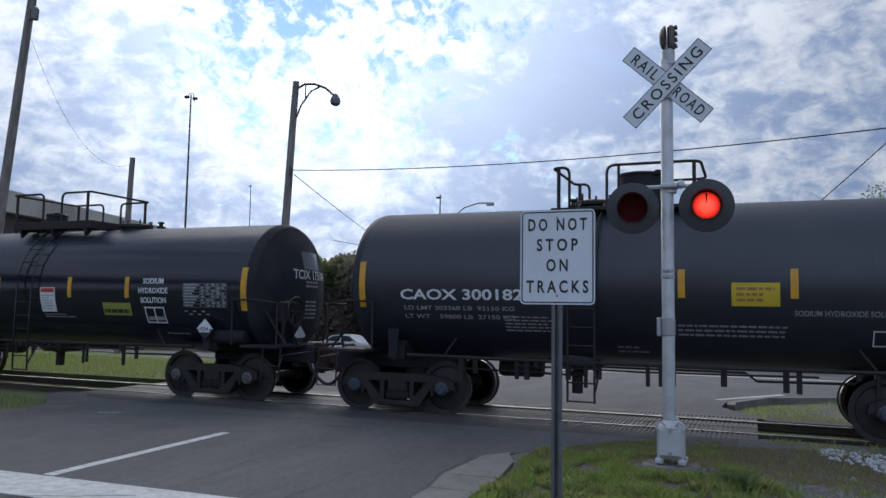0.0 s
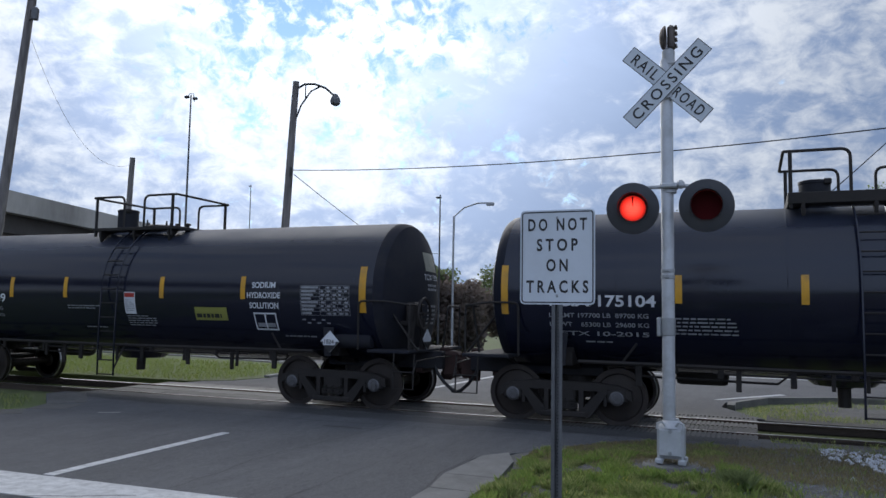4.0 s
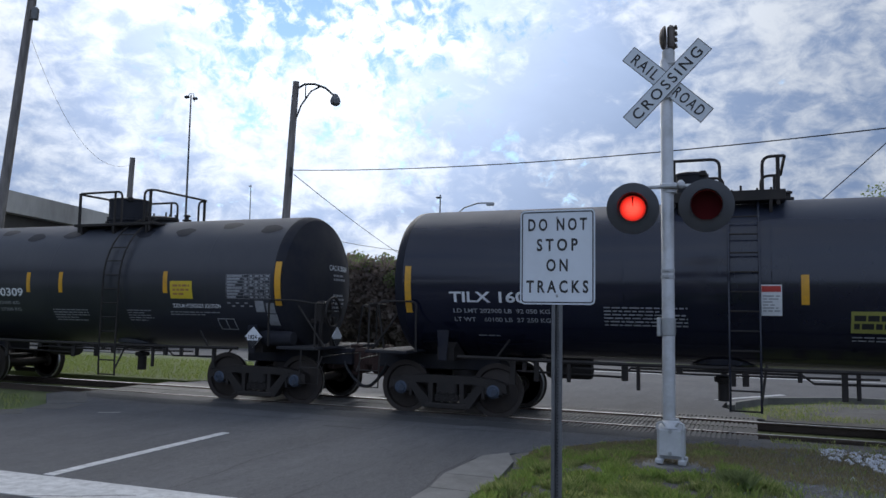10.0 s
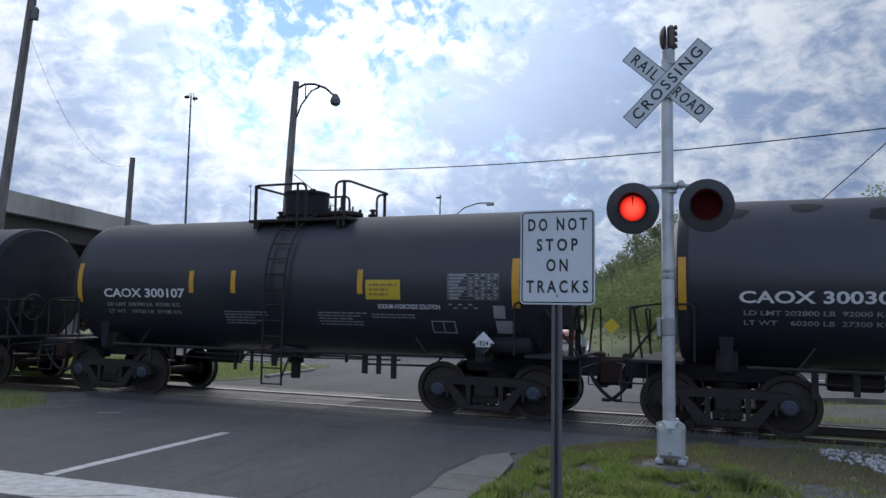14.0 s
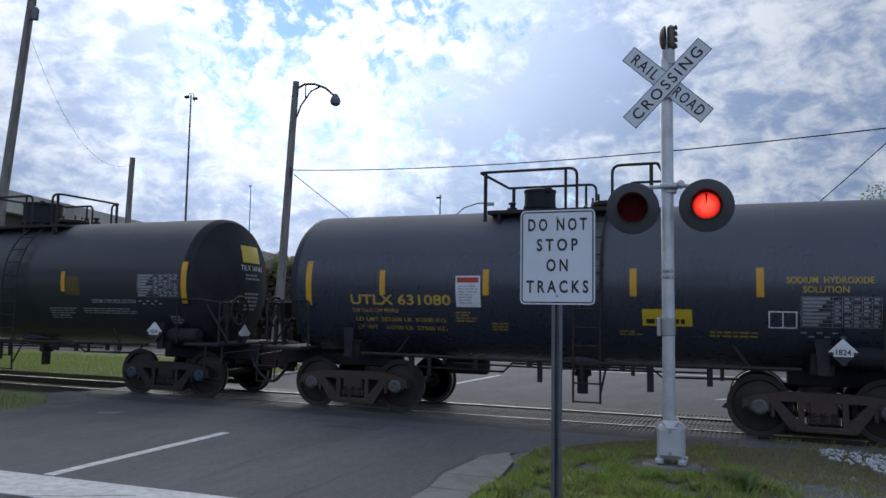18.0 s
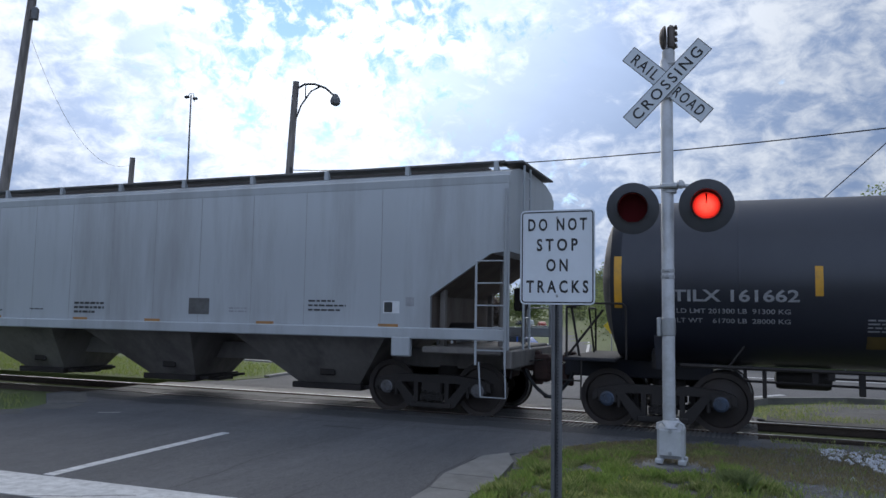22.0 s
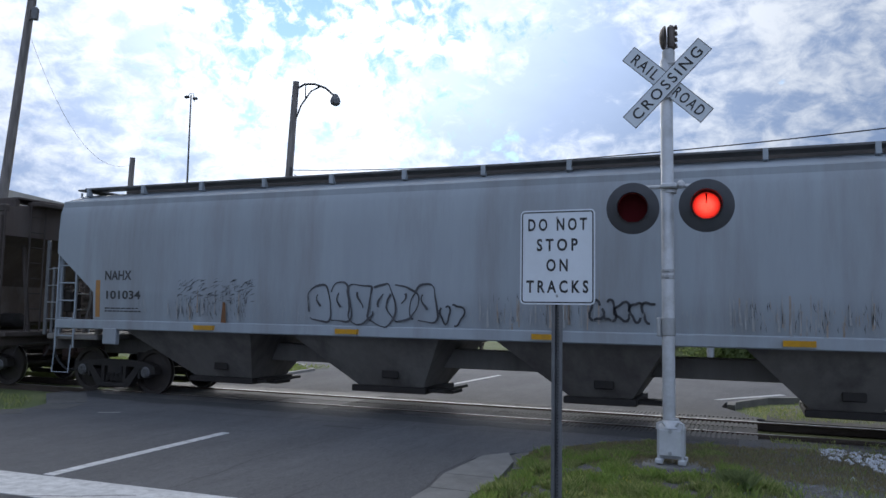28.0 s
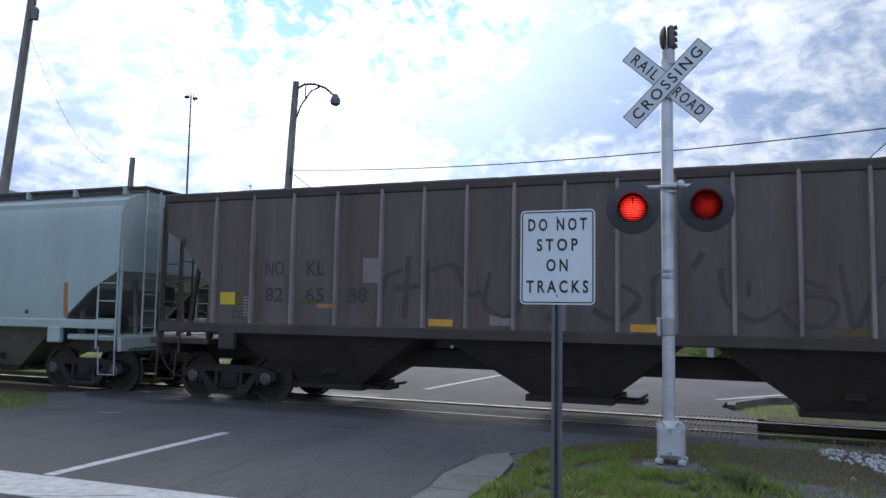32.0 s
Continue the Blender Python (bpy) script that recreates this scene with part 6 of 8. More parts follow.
    part("air_reservoir", Form().lathe([(0.0, -0.45), (0.17, -0.4), (0.19, -0.3), (0.19, 0.3), (0.17, 0.4), (0.0, 0.45)], 16, (-(half - 1.5), 0.2, 1.55), "x"), steel, car)
    part("brake_cylinder", Form().lathe([(0.0, -0.35), (0.15, -0.33), (0.17, -0.25), (0.17, 0.25), (0.0, 0.3)], 16, (half - 1.6, -0.55, 1.48), "x"), steel, car)
    trucks(car, (-tc, tc), steel, cap)
    couplers(car, half, steel)
    # jacking pads at the bolsters
    for s in (-1, 1):
        for side in (-1, 1):
            part("jacking_pad", Form().soft((s * (tc - 0.35), side * (profile[0][0] + 0.03), zs - 0.24), (0.36, 0.14, 0.34), 0.02), frame_mat, car)
    CARS.append((car, at))
    return car


def scrawl(car, surf_y, x0, z0, w, h, mat, seed, loops, thick=0.022, name="graffiti"):
    """Unreadable spray paint: one wandering rounded line."""
    rnd = random.Random(seed)
    f = Form()
    for i in range(loops):
        cx = x0 + w * (i + 0.5) / loops
        rx, rz = w / loops * rnd.uniform(0.42, 0.62), h * rnd.uniform(0.35, 0.5)
        a0, sweep = rnd.uniform(0, 6.28), rnd.uniform(3.6, 6.0) * rnd.choice((1, -1))
        pts = []
        for k in range(17):
            a = a0 + sweep * k / 16
            wob = 1 + 0.22 * math.sin(3 * a + seed + i)
            pts.append((cx + rx * wob * math.cos(a), z0 + h / 2 + rz * wob * math.sin(a)))
        for (xa, za), (xb, zb) in zip(pts, pts[1:]):
            d = Vector((xb - xa, zb - za))
            if d.length < 1e-4:
                continue
            nn = Vector((-d.y, d.x)).normalized() * thick
            e = d * 0.12
            f.add([(xa - e.x + nn.x, surf_y, za - e.y + nn.y), (xa - e.x - nn.x, surf_y, za - e.y - nn.y), (xb + e.x - nn.x, surf_y, zb + e.y - nn.y), (xb + e.x + nn.x, surf_y, zb + e.y + nn.y)], [(0, 1, 2, 3)])
    part(name, f.mesh(name, mat, 0), None, car, "unreadable spray painted scrawl")


def bubble(car, y, x0, z0, w, h, mat, seed, count, thick=0.02):
    """Fat rounded overlapping outlines, drawn with one even line."""
    rnd = random.Random(seed)
    for i in range(count):
        cx, cz = x0 + w * (i + 0.5) / count, z0 + h * (0.5 + rnd.uniform(-0.04, 0.04))
        rx, rz = w / count * rnd.uniform(0.55, 0.66), h * rnd.uniform(0.42, 0.52)
        p1, p2, n2 = rnd.uniform(0, 6.28), rnd.uniform(0, 6.28), rnd.choice((2, 3, 4))
        a0, sweep = rnd.uniform(0, 6.28), rnd.uniform(4.6, 6.0)
        lines = [[(cx + rx * (1 + 0.16 * math.sin(n2 * a + p1)) * math.copysign(abs(math.cos(a)) ** 0.7, math.cos(a)), cz + rz * (1 + 0.12 * math.sin(3 * a + p2)) * math.copysign(abs(math.sin(a)) ** 0.7, math.sin(a))) for a in np.linspace(a0, a0 + sweep, 40)]]
        lines.append([(cx + rx * 0.25 * math.sin(4 * u + p1), cz + rz * (0.55 - 0.9 * u)) for u in np.linspace(0, rnd.uniform(0.5, 1.0), 12)])
        f = Form()
        for pts in lines:
            for j, (px_, pz_) in enumerate(pts):
                qa, qb = pts[max(0, j - 1)], pts[min(len(pts) - 1, j + 1)]
                d = Vector((qb[0] - qa[0], qb[1] - qa[1]))
                nn = Vector((-d.y, d.x)).normalized() * thick * (0.8 + 0.3 * math.sin(j * 0.4 + p2))
                f.v += [(px_ + nn.x, y - 0.0004 * i, pz_ + nn.y), (px_ - nn.x, y - 0.0004 * i, pz_ - nn.y)]
                if j:
                    k = len(f.v)
                    f.f.append((k - 4, k - 3, k - 1, k - 2))
        part("graffiti", f.mesh("graffiti", mat, 0), None, car, "unreadable dark spray painted outline")


flat_wall = [(1.60, 1.40), (1.60, 1.62), (1.60, 2.85), (1.60, 4.10), (1.50, 4.28), (0.95, 4.42), (0.0, 4.47)]
round_wall = [(1.52, 1.40), (1.57, 1.62), (1.60, 2.2), (1.60, 3.4), (1.575, 3.85), (1.50, 4.08), (1.42, 4.16), (0.90, 4.36), (0.0, 4.42)]
i_items = [("text", "HKRX", -6.95, 2.68, 0.27, 0.87, "dark_letter"), ("text", "600031", -7.0, 2.27, 0.27, 1.0, "dark_letter"), ("text", "LD LMT  216500", -6.9, 1.93, 0.09, 0.9, "dark_letter", 0.004), ("text", "LT WT     69500", -6.9, 1.77, 0.09, 0.9, "dark_letter", 0.004),
           ("plate", -5.95, 2.38, -5.75, 2.58, "roof_grating"), ("plate", -3.47, 1.74, -2.94, 2.02, "roof_grating"), ("plate", 3.52, 1.72, 4.02, 2.04, "roof_grating"), ("bars", -0.85, 1.74, -0.42, 1.80, 1, "dark_letter", 0.4), ("bars", 0.46, 1.68, 1.3, 1.96, 3, "dark_letter", 0.5), ("bars", 4.5, 1.76, 5.1, 1.88, 2, "faded_white", 0.5), ("bars", 6.3, 1.80, 7.1, 2.05, 3, "dark_letter", 0.4),
           ("plate", 7.86, 1.80, 8.18, 2.02, "white_paint"), ("plate", 7.88, 1.82, 8.04, 2.0, "dark_letter", 0.009), ("plate", 8.3, 1.93, 8.46, 2.09, "faded_white"), ("bars", -2.3, 1.70, -1.7, 1.76, 1, "dark_letter")]
i_items.append(("stripe", -7.73, 1.55, -6.84, 1.66, "orange_strip"))
for x in (-4.7, -1.92, 0.64, 2.6, 5.34, 7.96):
    i_items.append(("stripe", x - 0.2, 1.53, x + 0.2, 1.61, "orange_strip"))
for x in (-7.7, -5.9, -4.6, -3.1, -1.95, -0.8, 0.3, 1.45, 2.6, 3.75, 5.0, 6.2, 7.8):
    i_items.append(("plate", x - 0.008, 1.52, x + 0.005, 4.05, "stain_grey", 0.003))
car_i = hopper_car(-43.2, 20.5, "hopper_white", 8.25, "long off-white covered hopper car with dark lettering", flat_wall,
                   [(-8.2, -6.3, -5.6, -4.6), (-3.5, -2.0, -0.8, -0.3), (0.55, 1.75, 2.95, 3.5), (4.45, 5.55, 6.9, 7.9)], 1.46, items=i_items, roof="board", roof_posts=1.75, wall_top=4.16, end_gap=0.41, dx=-0.35, shoulder=2.89, knee=2.11, knee_in=1.42)
j_items = [("text", "NAHX", -7.45, 2.50, 0.20, 0.72, "dark_letter"), ("text", "101034", -7.3, 2.09, 0.18, 0.92, "dark_letter"), ("bars", -7.8, 1.72, -6.8, 1.84, 2, "dark_letter", 0.4)]
for x in (-5.15, -1.95, 1.75, 5.55):
    j_items.append(("stripe", x - 0.22, 1.41, x + 0.22, 1.50, "yellow_strip", 0.16))
for x in (-8.0, 8.3):
    j_items.append(("stripe", x - 0.06, 1.62, x + 0.06, 2.40, "orange_strip"))
rs = random.Random(5)
for k in range(24):
    x, z = rs.choice((-6.0, -5.3, 0.9, 1.6, 5.2, 5.8, 7.0, 7.6)) + rs.uniform(-0.5, 0.5), rs.uniform(1.55, 1.9)
    j_items.append(("plate", x - rs.uniform(0.008, 0.02), z - rs.uniform(0.05, 0.3), x + 0.012, z + rs.uniform(0.05, 0.35), rs.choice(("rust_faint", "stain_grey", "stain_grey")), 0.003))
car_j = hopper_car(-64.12, 21.0, "hopper_grey", 8.45, "weathered pale grey covered hopper car with rust and spray paint", round_wall,
                   [(-7.5, -6.1, -4.7, -4.2), (-3.35, -2.2, -0.85, -0.2), (0.75, 1.95, 3.0, 3.7), (4.75, 5.75, 6.7, 7.6)], 1.46, items=j_items, roof="board", roof_posts=1.6, shoulder=2.99, knee=2.14, knee_in=1.08, wall_top=4.08, end_gap=0.81, dx=-0.48)
bubble(car_j, -1.615, -3.25, 1.60, 2.55, 0.72, "spray_paint", 3, 6)
scrawl(car_j, -1.615, -0.62, 1.60, 0.42, 0.40, "spray_paint", 31, 2, 0.016)
scrawl(car_j, -1.615, 2.0, 1.70, 1.05, 0.38, "spray_paint", 9, 5, 0.02)
def scratches(car, y, x0, x1, z0, z1, n, mat, seed, slope, upright=0.45):
    """A worn patch of short dark scrapes, slanting at the top and running down below."""
    rk = random.Random(seed)
    f = Form()
    for k in range(n):
        u = rk.random()
        x, z = x0 + (x1 - x0) * rk.random(), z0 + (z1 - z0) * u
        ln, w = rk.uniform(0.04, 0.22), rk.uniform(0.003, 0.013)
        a = slope + rk.gauss(0, 0.3) if u > upright else rk.gauss(1.57, 0.12)
        d, nn = Vector((math.cos(a), math.sin(a))) * ln, Vector((-math.sin(a), math.cos(a))) * w
        yy = y - 0.00004 * k
        f.add([(x - nn.x, yy, z - nn.y), (x + d.x * 0.5, yy, z + d.y * 0.5 - 0.4 * w), (x + d.x, yy, z + d.y), (x + d.x * 0.5 + nn.x, yy, z + d.y * 0.5 + nn.y)], [(0, 1, 2, 3)])
    tagged(part("scratches", f.mesh("scratches", mat, 0), None, car), "patch of dark scrapes and scuffs", kind="stuff")


scratches(car_j, -1.609, -6.4, -4.6, 1.60, 2.40, 230, "spray_paint", 41, 0.35)
scratches(car_j, -1.609, -7.4, -3.2, 1.56, 2.0, 220, "stain_grey", 42, 0.3, 2.0)
scratches(car_j, -1.609, -0.2, 3.9, 1.56, 1.85, 200, "stain_grey", 43, 0.8, 2.0)
scratches(car_j, -1.609, 0.3, 2.0, 1.60, 2.2, 26, "spray_paint", 46, 0.8, 2.0)
scratches(car_j, -1.609, 4.1, 8.4, 1.56, 1.90, 260, "stain_grey", 44, 0.6, 2.0)
scratches(car_j, -1.609, 4.3, 7.6, 1.58, 1.95, 90, "spray_paint", 47, 0.6, 2.0)
scratches(car_j, -1.609, 7.0, 8.0, 2.0, 2.3, 26, "spray_paint", 48, 0.45)
scratches(car_j, -1.609, 4.6, 8.3, 1.56, 1.9, 90, "rust_faint", 45, 0.9, 2.0)
part("rust_streak", Form().add([(-5.25, -1.6215, 1.56), (-5.13, -1.6215, 1.56), (-5.16, -1.6215, 1.95), (-5.22, -1.6215, 1.98)], [(0, 1, 2, 3)]).mesh("rust_streak", "rust", 0), None, car_j, "brown rust streak")
rk = random.Random(15)
for k in range(70):
    x = rk.choice((-6.1, -5.6, -5.2, 0.6, 1.1, 1.7, 4.6, 5.2, 5.9, 6.6, 7.3)) + rk.uniform(-0.5, 0.5)
    z = rk.uniform(1.55, 1.75)
    strip = Form().add([(x, -1.6118, z), (x + rk.uniform(0.01, 0.045), -1.6118, z), (x + rk.uniform(0.005, 0.03), -1.6118, z + rk.uniform(0.15, 0.6)), (x, -1.6118, z + rk.uniform(0.1, 0.5))], [(0, 1, 2, 3)])
    part("rust_streak", strip.mesh("rust_streak", rk.choice(("rust_faint", "stain_grey", "stain_grey")), 0), None, car_j, "thin vertical stain")
# stanchions and brake gear on the platform of the grey car
for y in (-1.36, -0.95):
    part("stanchion", Form().soft((-10.22, y, 2.25), (0.09, 0.06, 2.1), 0.012), "dark_galvanized", car_j, "grey steel stanchion")
part("stanchion", Form().soft((-9.98, -1.40, 1.95), (0.07, 0.05, 1.5), 0.012), "dark_galvanized", car_j, "grey steel stanchion")
for z in (1.55, 1.92, 2.29, 2.66):
    part("rung", Form().rod((-10.22, -1.36, z), (-9.75, -1.50, z), 0.014, 5), "galvanized", car_j)
part("brake_box", Form().soft((-10.1, -0.75, 1.95), (0.22, 0.32, 0.5), 0.03), "truck_steel", car_j, "dark brake gear box")
k_ribs = [-6.7, -5.81, -4.9, -3.95, -3.03, -2.19, -1.38, -0.53, 0.34, 1.2, 2.09, 2.95, 3.87, 4.81, 5.75, 6.69]
k_items = [("text", "NO", -5.3, 2.62, 0.27, 0.42, "dark_letter", 0.004), ("text", "KL", -4.4, 2.62, 0.27, 0.40, "dark_letter", 0.004), ("text", "82", -5.3, 2.12, 0.27, 0.40, "dark_letter", 0.004), ("text", "65", -4.4, 2.12, 0.27, 0.40, "dark_letter", 0.004), ("text", "88", -3.5, 2.12, 0.27, 0.40, "dark_letter", 0.004),
           ("plate", -6.55, 1.92, -6.2, 2.16, "yellow_decal"), ("plate", -6.2, 1.92, -6.02, 2.16, "dim_gold"), ("bars", -6.0, 1.68, -5.85, 2.1, 7, "rib_brown", 0.5), ("frame", -6.25, 1.66, -5.98, 1.8, 0.015, "dark_letter"), ("plate", -2.08, 1.59, -1.63, 1.71, "yellow_strip"), ("plate", 1.40, 1.57, 1.86, 1.69, "yellow_strip"), ("plate", 4.3, 1.57, 4.85, 1.69, "dim_gold"), ("plate", -4.8, 1.96, -4.2, 2.04, "dim_gold"), ("plate", -4.35, 1.88, -4.0, 1.96, "orange_strip"),
           ("plate", 6.05, 2.42, 6.6, 2.68, "orange_strip"), ("plate", 6.05, 1.80, 6.5, 2.15, "faded_white"), ("plate", 6.12, 1.84, 6.44, 2.10, "dark_letter", 0.009), ("plate", -0.95, 1.62, -0.5, 1.82, "rib_brown"), ("plate", -3.4, 2.35, -3.05, 2.8, "rib_brown")]
brown_wall = [(1.58, 1.42), (1.58, 1.62), (1.58, 2.4), (1.58, 3.2), (1.58, 4.02), (1.50, 4.10), (0.8, 4.22), (0.0, 4.26)]
car_k = hopper_car(-83.58, 17.6, "hopper_brown", 6.67, "rusty brown ribbed hopper car with faded dark lettering", brown_wall,
                   [(-6.6, -5.2, -3.9, -2.3), (-1.9, -0.45, 0.9, 2.2), (2.6, 3.95, 5.1, 6.6)], 1.46, k_ribs, "rib_brown", "bay_brown", k_items, roof="flat", shoulder=3.44, knee=2.3, knee_in=1.19, posts_mat="bay_brown", frame_mat="bay_brown", wall_top=4.10, end_gap=0.77)
def strokes(car, y, x0, z0, pieces, w, mat):
    """Broad soft strokes, each a bent band; pieces: corner points along the wall from x0, z0."""
    for i, pts in enumerate(pieces):
        line = bend([(x0 + p, 0, z0 + q) for p, q in pts], 0.22) if len(pts) > 2 else [Vector((x0 + p, 0, z0 + q)) for p, q in pts]
        f = Form()
        for j, p in enumerate(line):
            d = line[min(j + 1, len(line) - 1)] - line[max(j - 1, 0)]
            nn = Vector((-d.z, 0, d.x)).normalized() * w * (0.75 + 0.25 * math.sin(j * 0.9 + i))
            f.v += [(p.x + nn.x, y - 0.0007 * i, p.z + nn.z), (p.x - nn.x, y - 0.0007 * i, p.z - nn.z)]
        f.f = [(2 * j, 2 * j + 1, 2 * j + 3, 2 * j + 2) for j in range(len(line) - 1)]
        part("graffiti", f.mesh("graffiti", mat, 0), None, car, "unreadable faded spray painted stroke")


strokes(car_k, -1.585, -3.1, 1.62, [((0.0, 0.1), (0.15, 0.85), (0.5, 0.95)), ((0.55, 0.1), (0.62, 1.2)), ((0.35, 0.62), (0.9, 0.68)), ((0.95, 0.25), (1.0, 1.1)), ((1.05, 0.95), (1.5, 1.1), (1.75, 0.5), (2.0, 0.55)),
                                   ((2.15, 0.9), (2.0, 0.3), (2.5, 0.1), (2.85, 0.6), (2.7, 1.0)), ((2.95, 0.45), (3.0, 1.2)), ((3.15, 0.1), (3.45, 0.55), (3.3, 1.05)), ((3.9, 0.3), (4.3, 0.05), (4.7, 0.5), (4.35, 0.7))], 0.06, "faint_spray")
strokes(car_k, -1.585, 1.75, 1.62, [((0.0, 0.1), (0.0, 0.85), (0.35, 0.85), (0.35, 0.2)), ((0.6, 0.95), (0.75, 1.2)), ((1.0, 0.95), (1.05, 0.4), (1.5, 0.1), (1.85, 0.35)), ((1.4, 0.75), (1.4, 0.5)),
                                   ((1.9, 0.4), (2.3, 0.6), (2.65, 0.45), (2.5, 0.1), (2.0, 0.08), (1.85, 0.3)), ((2.1, 0.8), (2.5, 0.65)), ((2.65, 1.0), (2.8, 0.05)), ((2.85, 0.1), (3.2, 0.9), (3.9, 0.15), (4.0, 0.9)), ((4.1, 0.4), (4.6, 0.35)), ((4.15, 0.2), (4.6, 0.2))], 0.05, "faint_spray")
plat = Form().soft((7.62, -0.35, 4.34), (0.80, 1.75, 0.05), 0.01)
plat.soft((7.62, -1.24, 4.22), (0.72, 0.05, 0.22), 0.01)
plat.soft((8.18, -0.30, 4.22), (0.40, 1.3, 0.10), 0.015)
for x in (7.3, 7.95):
    plat.soft((x, -1.2, 4.15), (0.06, 0.08, 0.32), 0.01)
part("roof_platform", plat, "bay_brown", car_k, "dark roof end platform")
l_items = [("bars", 3.4, 1.92, 4.6, 2.0, 1, "dark_letter"), ("stripe", 6.85, 1.60, 6.97, 2.35, "orange_strip"), ("plate", 5.7, 1.66, 5.8, 1.74, "dark_letter")]
car_l = hopper_car(-101.12, 17.8, "hopper_green", 6.97, "clean pale green-grey covered hopper car with ladders", round_wall,
                   [(-6.5, -4.5, -3.5, -2.2), (-1.4, -0.6, 0.6, 1.4), (2.2, 3.5, 4.5, 6.5)], 1.46, items=l_items, roof="board", roof_posts=1.4, shoulder=2.6, wall_top=4.08, end_gap=0.54)
# ---- crossing signal ----
SHUTTERS = []
SX, SY = -0.87, 9.28


def crossing_signal():
    sig = thing("crossing_signal", pose(SX, SY, 0), "silver crossing signal mast with crossbuck and twin red flashers", "crossing signal")
    pole = part("pole", Form().lathe([(0.072, 0.50), (0.072, 4.86), (0.058, 4.88), (0.0, 4.88)], 24, (-0.024, 0, 0)), "silver_paint", sig, "silver painted steel pole")
    # cast base with its lid, bolts and anchor lugs
    f = Form().soft((0, 0, 0.40), (0.30, 0.28, 0.36), 0.035)
    f.lathe([(0.16, 0.56), (0.13, 0.60), (0.085, 0.64), (0.085, 0.66), (0.0, 0.66)], 20, (0, 0, 0))
    base = part("base_casting", f, "silver_paint", sig, "cast silver base box with a bolted lid")
    lid = part("lid", Form().soft((0, -0.148, 0.40), (0.25, 0.02, 0.29), 0.02), "silver_paint", base)
    for x, z in ((0, 0.53), (0, 0.29)):
        part("bolt", Form().lathe([(0.0, -0.03), (0.022, -0.028), (0.022, 0.0)], 8, (x, -0.158, z), "y"), "galvanized", base)
    for sx in (-1, 1):
        for sy in (-1, 1):
            g = Form().soft((sx * 0.125, sy * 0.115, 0.19), (0.09, 0.09, 0.06), 0.012)
            g.rod((sx * 0.125, sy * 0.115, 0.16), (sx * 0.125, sy * 0.115, 0.27), 0.018, 8)
            part("anchor_foot", g, "silver_paint", base)
    for sx in (-1, 1):
        part("lug", Form().tube([(sx * 0.05, -0.12, 0.58), (sx * 0.09, -0.13, 0.63), (sx * 0.14, -0.13, 0.61), (sx * 0.145, -0.13, 0.55)], 0.016, 6), "silver_paint", base)
    fd = Form().lathe([(0.36, -0.2), (0.34, 0.115), (0.31, 0.15), (0.0, 0.155)], 20, (0, 0, 0))
    part("foundation", fd, "gutter_concrete", sig, "rough round concrete footing")
    # crossbuck
    for body, ang, ln, yy in (("RAIL ROAD", -43.0, 1.22, -0.085), ("CROSSING", 45.2, 1.23, -0.105)):
        m = pose(-0.01, yy, 4.55, 0, -ang, 0)
        b = Form()
        w = 0.107
        b.prism([(-ln / 2, -w), (ln / 2, -w), (ln / 2, w), (-ln / 2, w)], "y", -0.004, 0.004)
        blade = part("crossbuck_blade", b, "sign_white", sig, "white reflective crossbuck blade", m)
        e = Form()
        for x0, z0, x1, z1 in ((-ln / 2, -w, ln / 2, -w + 0.008), (-ln / 2, w - 0.008, ln / 2, w), (-ln / 2, -w, -ln / 2 + 0.008, w), (ln / 2 - 0.008, -w, ln / 2, w)):
            e.box(((x0 + x1) / 2, -0.0055, (z0 + z1) / 2), (x1 - x0, 0.002, z1 - z0))
        part("border", e, "dark_metal", blade)
        if body == "CROSSING":
            words = ((body, 0.0, 1.06),)
        else:
            words = (("RAIL", -0.335, 0.37), ("ROAD", 0.335, 0.42))
        for word, x, wd in words:
            vs, fs = letters(word, 0.132, wd, 0.014, 1.3)
            for gv, gf in glyphs(vs, fs):
                part("letter", Form().add([(x + a, -0.0065, c) for a, c in gv], gf).mesh("letter", "sign_black", 0), None, blade, "black letter")
    part("crossbuck_bracket", Form().soft((0, -0.055, 4.42), (0.13, 0.08, 0.10), 0.02), "galvanized", sig)
    part("crossbuck_clamp", Form().lathe([(0.072, 4.38), (0.08, 4.385), (0.08, 4.45), (0.072, 4.455)], 20, (0, 0, 0)), "galvanized", sig)
    # bell on top
    f = Form().lathe([(0.062, 4.80), (0.075, 4.81), (0.075, 4.97), (0.05, 5.0), (0.0, 5.0)], 16, (0, 0, 0))
    bell = part("bell_mount", f, "silver_paint", sig)
    f = Form().soft((0.035, 0, 5.13), (0.09, 0.13, 0.30), 0.03)
    for k in range(4):
        f.soft((0.09, 0, 5.03 + 0.075 * k), (0.03, 0.10, 0.03), 0.008)
    part("bell_housing", f, "bell_bronze", bell, "dark weathered bell mechanism")
    part("gong", Form().lathe([(0.0, -0.07), (0.06, -0.068), (0.11, -0.052), (0.145, -0.02), (0.155, 0.0), (0.14, 0.0), (0.10, -0.04), (0.0, -0.055)], 24, (-0.03, 0, 5.13), "x"), "bell_bronze", bell, "brown bell gong")
    # cross arm and two flashers
    arm = Form().rod((-0.30, 0.02, 3.345), (0.30, 0.02, 3.345), 0.024, 10)
    arm.rod((-0.40, 0.02, 3.335), (-0.28, 0.02, 3.345), 0.024, 10)
    part("cross_arm", arm, "silver_paint", sig, "silver pipe cross arm")
    cl = Form().soft((0, -0.02, 3.34), (0.19, 0.22, 0.06), 0.015)
